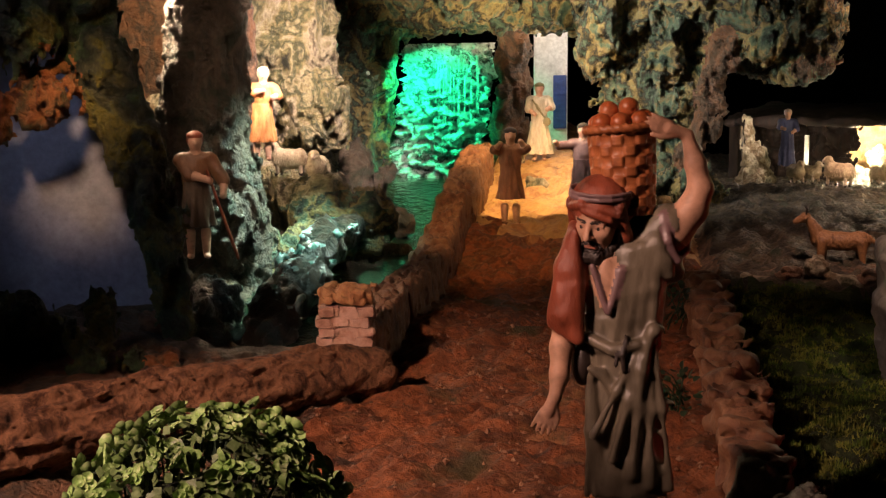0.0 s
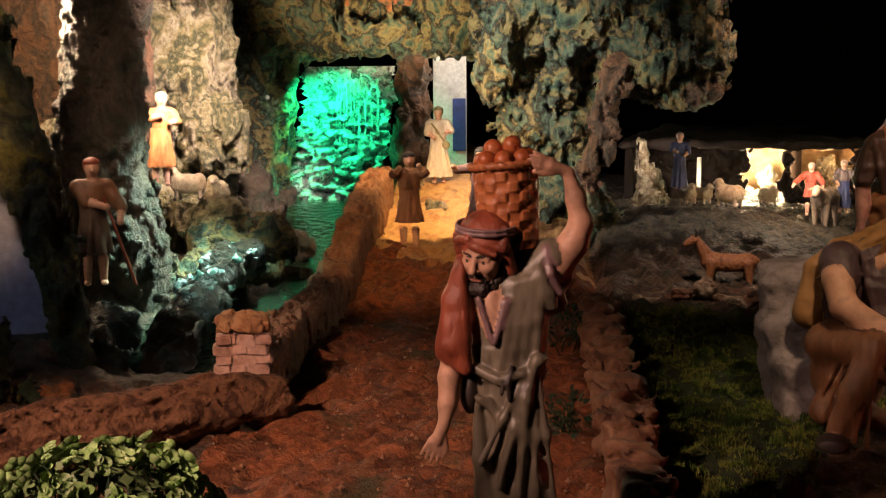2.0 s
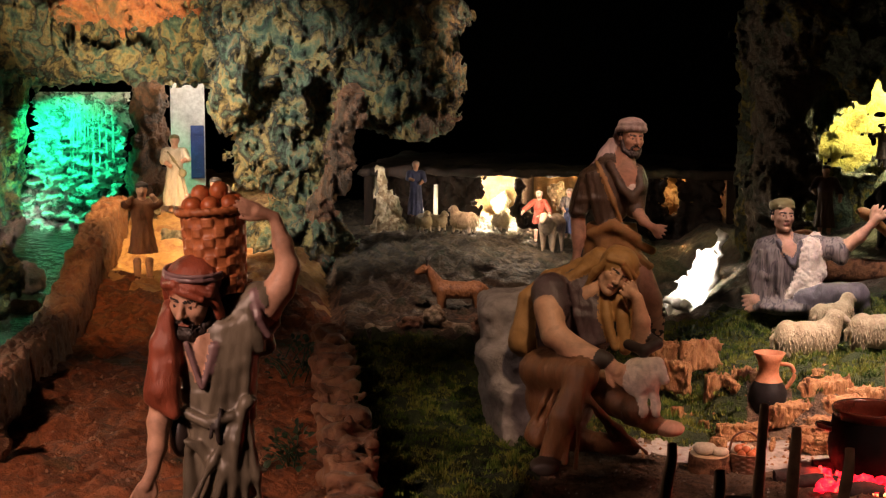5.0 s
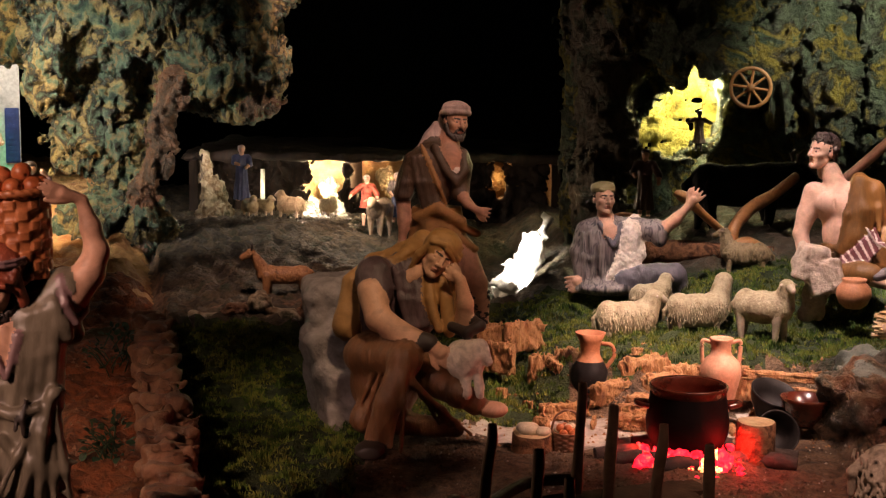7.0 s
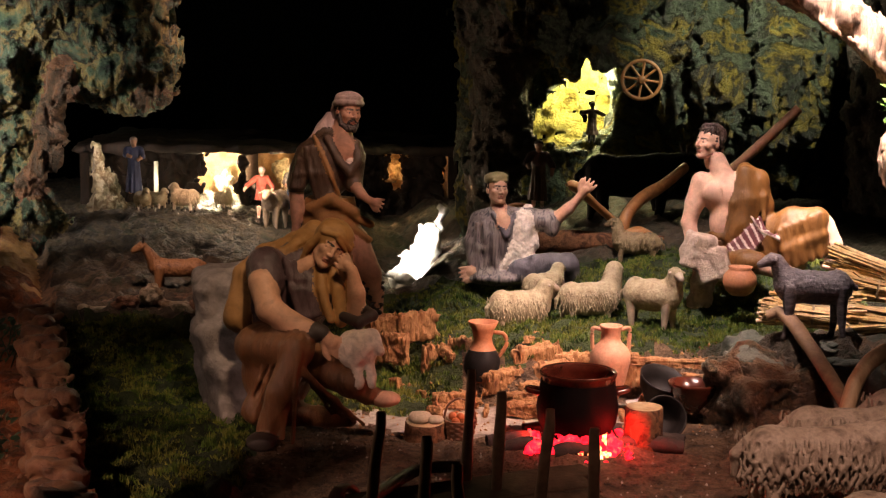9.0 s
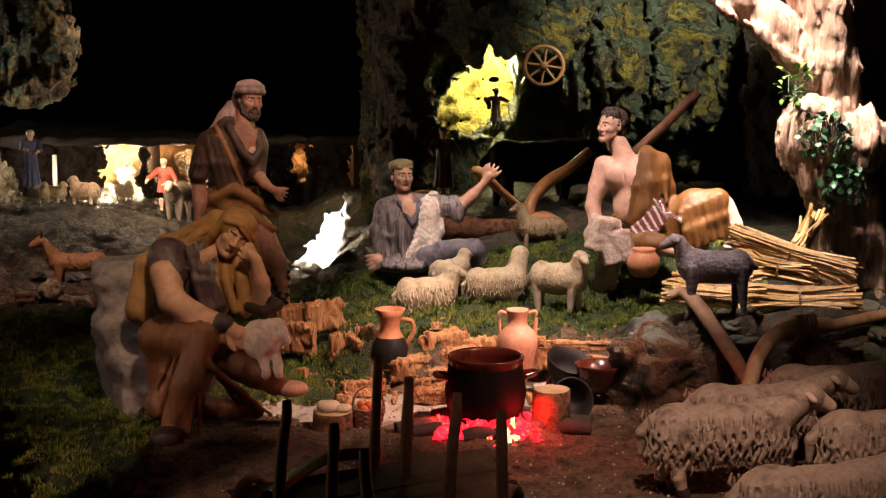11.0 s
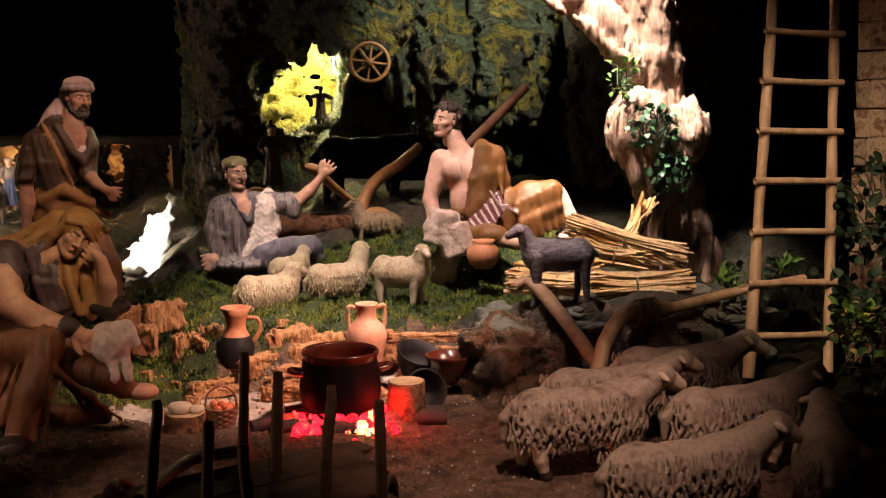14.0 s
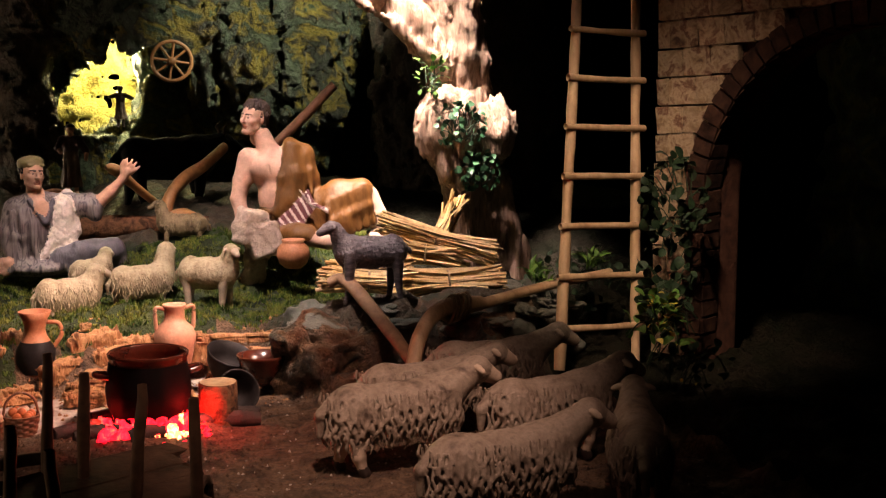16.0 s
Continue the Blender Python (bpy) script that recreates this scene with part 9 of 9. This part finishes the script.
def rosette_mesh(r, cup, mat, seed):
    """Four round cupped leaflets about a stalk."""
    rnd = random.Random(seed)
    verts, faces = [], []
    for q in range(4):
        a0, k0 = q * math.pi / 2 + rnd.uniform(-0.2, 0.2), len(verts)
        size = r * rnd.uniform(0.85, 1.15)
        c0, s0 = math.cos(a0), math.sin(a0)
        for ring, lift in ((0.0, 0.0), (0.6, 0.25), (1.0, 1.0)):
            for k in range(8 if ring else 1):
                b = 2 * math.pi * k / 8
                x, y = size * (0.95 + ring * math.cos(b)), size * ring * math.sin(b)
                verts.append((x * c0 - y * s0, x * s0 + y * c0, size * (0.25 * q % 2 * 0.2 + cup * lift)))
        for k in range(8):
            n = (k + 1) % 8
            faces.append((k0, k0 + 1 + k, k0 + 1 + n))
            faces.append((k0 + 1 + k, k0 + 9 + k, k0 + 9 + n, k0 + 1 + n))
    me = bpy.data.meshes.new("leaf")
    me.from_pydata(verts, [], faces)
    me.polygons.foreach_set("use_smooth", [True] * len(faces))
    me.materials.append(mat)
    return me


LEAF_SUCCULENT = leaf_material("grey_green_succulent_leaf", [(0.1, 0.2, 0.04), (0.24, 0.38, 0.12), (0.42, 0.5, 0.25)], 0.4)
rosette = [rosette_mesh(0.0037, c, LEAF_SUCCULENT, k) for k, c in enumerate((0.8, 1.1, 0.6))]
mound_ = Clay((-0.66, 0.5, -0.05), (-0.36, 0.76, 0.14), 0.005)
mound_.egg((-0.51, 0.63, 0.03), (0.085, 0.07, 0.065), 0, 0.02)
mound_.egg((-0.47, 0.68, 0.0), (0.12, 0.06, 0.04), 1, 0.02)
mound_.egg((-0.60, 0.61, 0.02), (0.05, 0.05, 0.05), 2, 0.02)
mound_.rough(0.05, 0.008, 4, True)
thing("rock", mound_.mesh("rock", [MOSS_BED, ROCK_BROWN, STONE_GREEN]), "mossy rock under a leafy plant", "rock")
plant_ = bush("plant", "dense small-leaved grey-green plant beside the log", "plant", pose(0, 0, 0), dome((-0.507, 0.628, 0.055), (0.088, 0.075, 0.078), 300, -0.3), rosette, LEAF_DARK, (0.75, 1.3), True)

def leafy_fill(parent, places, long, wide, mat, seed):
    """Small leaves behind the outer ones, joined."""
    r = random.Random(seed)
    unit = np.array([(0, 0, 0), (0.5, -0.5, 0.12), (1, 0, 0.05), (0.5, 0.5, 0.12)]) * np.array((long, 2 * wide, long))
    verts = []
    for p, way in places:
        q = (Vector(way).normalized().to_track_quat("Z", "X").to_matrix() @ Euler((r.uniform(-0.5, 0.5), r.uniform(-0.6, 0.3), r.uniform(0, 6.28))).to_matrix())
        verts.append(unit @ np.array(q).T * r.uniform(0.8, 1.3) + np.array(p))
    n = len(places)
    k = 4 * np.arange(n)
    part("foliage", mesh_of("foliage", np.concatenate(verts), np.stack([k, k + 1, k + 2, k + 3], 1), [mat]), parent, "inner leaves")["kind"] = "stuff"


leafy_fill(plant_, dome((-0.507, 0.628, 0.05), (0.082, 0.07, 0.072), 1300, -0.3), 0.0062, 0.0036, LEAF_PLANT, 4)
ivy_leaf = [leaf_mesh("leaf", 0.0095, 0.0042, c, LEAF_IVY, 0.8) for c in (0.1, 0.25, -0.05)]
bush("ivy", "ivy growing on the old tree trunk", "ivy", pose(0, 0, 0), dome((0.65, 1.552, 0.272), (0.034, 0.018, 0.03), 95, -0.8) + dome((0.678, 1.558, 0.212), (0.03, 0.018, 0.026), 80, -0.9), ivy_leaf, LEAF_DARK, (0.7, 1.2), True)
fresh_leaf = [leaf_mesh("leaf", 0.014, 0.0055, c, LEAF_FRESH, 0.8) for c in (0.1, 0.3)]
bush("ivy", "fresh green ivy sprig in the tree's fork", "ivy", pose(0, 0, 0), dome((0.612, 1.57, 0.338), (0.02, 0.014, 0.026), 44, -0.9), fresh_leaf, LEAF_DARK, (0.5, 0.85))
dark_leaf = [leaf_mesh("leaf", 0.012, 0.0055, c, LEAF_DARK, 0.8) for c in (0.1, 0.3)]
bush("shrub", "dark leafy creeper beside the brick arch", "shrub", pose(0, 0, 0), dome((0.742, 1.20, 0.205), (0.034, 0.03, 0.045), 90, -0.8) + dome((0.728, 1.19, 0.13), (0.028, 0.028, 0.06), 90, -0.9), dark_leaf, LEAF_DARK, (0.7, 1.3), True)
bush("shrub", "dark leafy growth hanging behind the ladder", "shrub", pose(0, 0, 0), dome((0.77, 1.45, 0.06), (0.08, 0.05, 0.06), 90, -0.3), dark_leaf, LEAF_DARK, (0.6, 1.1), True)
fern_leaf = [leaf_mesh("leaf", 0.026, 0.0035, c, LEAF_FRESH, 0.6) for c in (0.25, 0.4)]
for x, y, z in ((0.648, 1.33, 0.095), (0.735, 1.36, 0.105)):
    ways = [((x + rnd6.gauss(0, 0.006), y + rnd6.gauss(0, 0.006), z + rnd6.uniform(0, 0.012)), (math.cos(a), math.sin(a), rnd6.uniform(0.3, 1.1))) for a in [0.5 * k for k in range(26)]]
    bush("fern", "small green fern growing between the stones", "fern", pose(0, 0, 0), ways, fern_leaf, LEAF_DARK, (0.6, 1.1))
ways = [((0.665 + rnd6.gauss(0, 0.012), 1.10 + rnd6.gauss(0, 0.01), 0.07 + rnd6.uniform(0, 0.05)), (rnd6.gauss(0, 1), rnd6.gauss(-0.3, 1), rnd6.uniform(0.2, 1.2))) for k in range(80)]
bush("flowering_plant", "green plant with yellow flowers at the ladder's foot", "plant", pose(0, 0, 0), ways, fresh_leaf + [leaf_mesh("petal", 0.008, 0.003, 0.3, FLOWER)], LEAF_DARK, (0.7, 1.2))
ways = [((0.655 + rnd6.gauss(0, 0.02), 1.03 + rnd6.gauss(0, 0.015), 0.045 + rnd6.uniform(0, 0.035)), (rnd6.gauss(0, 1), rnd6.gauss(-0.3, 1), rnd6.uniform(0.2, 1.2))) for k in range(40)]
bush("flowering_plant", "dark plant with small yellow buds by the arch", "plant", pose(0, 0, 0), ways, dark_leaf + dark_leaf + [leaf_mesh("petal", 0.007, 0.003, 0.3, FLOWER)], LEAF_DARK, (0.5, 0.9))
bush("shrub", "small green shrub on the stones of the side passage", "shrub", pose(0, 0, 0), dome((-1.195, 2.14, 0.292), (0.018, 0.015, 0.02), 40, -0.4), dark_leaf, LEAF_DARK, (0.5, 0.8))
bush("shrub", "small dark green shrub beside the pasture wall", "shrub", pose(0, 0, 0), dome((-0.365, 1.17, 0.02), (0.022, 0.025, 0.03), 60, -0.2), dark_leaf, LEAF_DARK, (0.5, 0.8))
bush("shrub", "dark green moss clump behind the pasture wall", "shrub", pose(0, 0, 0), dome((-0.475, 1.55, 0.025), (0.03, 0.06, 0.035), 80, -0.2), dark_leaf, LEAF_DARK, (0.5, 0.8))
bush("shrub", "dark green clump beside the bearded shepherd", "shrub", pose(0, 0, 0), dome((0.02, 1.66, 0.05), (0.022, 0.02, 0.02), 50, -0.2), dark_leaf, LEAF_DARK, (0.4, 0.7))


def scatter(zones, n, seed, box, cond=None):
    """Random places on the ground within the zones."""
    r = np.random.RandomState(seed)
    x, y = r.uniform(box[0], box[1], n), r.uniform(box[2], box[3], n)
    i, j = np.clip(((x - GX[0]) / 0.008).round().astype(int), 0, nx_ - 1), np.clip(((y - GY[0]) / 0.008).round().astype(int), 0, ny_ - 1)
    k = i * ny_ + j
    keep = np.isin(zone[k], zones)
    return np.stack([x, y, height[k]], -1)[keep], r


def moss():
    p, r = scatter([2], 400000, 3, (-0.55, 0.75, 0.9, 1.95))
    clump = fbm(p, 0.035, 3)
    p = p[clump > -0.35]
    clump = clump[clump > -0.35]
    n = len(p)
    a = r.uniform(0, 2 * np.pi, n)
    h = (0.0026 + 0.0065 * np.clip(clump, 0, 1)) * r.uniform(0.5, 1.5, n)
    w = r.uniform(0.0006, 0.0012, n)
    lean = r.normal(0, 0.0022, (n, 2))
    side = np.stack([np.cos(a) * w, np.sin(a) * w, 0 * a], -1)
    tip = np.concatenate([lean, h[:, None]], 1)
    low = p - np.array((0, 0, 0.002))
    v = np.stack([low - side, low + side, p + side * 0.6 + tip * 0.7, p + tip], 1).reshape(-1, 3)
    k = np.arange(n) * 4
    thing("moss", mesh_of("moss", v, np.stack([k, k + 1, k + 2, k + 3], 1), [MOSS_LEAF]), "dense green moss covering the pasture and terrace", "moss", kind="stuff")


moss()


def grit(name, zones, n, seed, box, low, high, mat, label):
    p, r = scatter(zones, n, seed, box)
    shape = np.array([(1, 0, 0), (-1, 0, 0), (0, 1, 0), (0, -1, 0), (0, 0, 1), (0, 0, -1)], float)
    tri = np.array([(0, 2, 4), (2, 1, 4), (1, 3, 4), (3, 0, 4), (2, 0, 5), (1, 2, 5), (3, 1, 5), (0, 3, 5)])
    size = r.uniform(low, high, (len(p), 1, 1)) * r.uniform(0.6, 1.2, (len(p), 6, 3))
    ang = r.uniform(0, 6.28, len(p))
    rot = np.stack([np.stack([np.cos(ang), -np.sin(ang), 0 * ang], -1), np.stack([np.sin(ang), np.cos(ang), 0 * ang], -1), np.stack([0 * ang, 0 * ang, 1 + 0 * ang], -1)], 1)
    v = np.einsum("nij,nkj->nki", rot, shape[None] * size) + p[:, None]
    f = (tri[None] + 6 * np.arange(len(p))[:, None, None]).reshape(-1, 3)
    thing(name, mesh_of(name, v.reshape(-1, 3), f, [mat], soft=False), label, name, kind="stuff")


grit("gravel", [1], 24000, 5, (-0.3, 0.75, 0.75, 1.5), 0.0008, 0.0022, SOIL, "loose gravel on the sandy soil")
grit("pebbles", [1, 3], 1000, 6, (-0.3, 0.6, 0.8, 1.5), 0.0007, 0.0022, ASH, "pale pebbles and ash crumbs round the hearth")
grit("bark_chips", [1, 3, 2], 600, 7, (-0.1, 0.42, 1.28, 1.5), 0.001, 0.003, CORK_ORANGE, "orange bark chips round the hearth")
grit("clay_crumbs", [0], 3500, 8, (-1.0, -0.2, 0.6, 2.3), 0.001, 0.0035, WALL_STONE, "crumbs of red clay on the path")
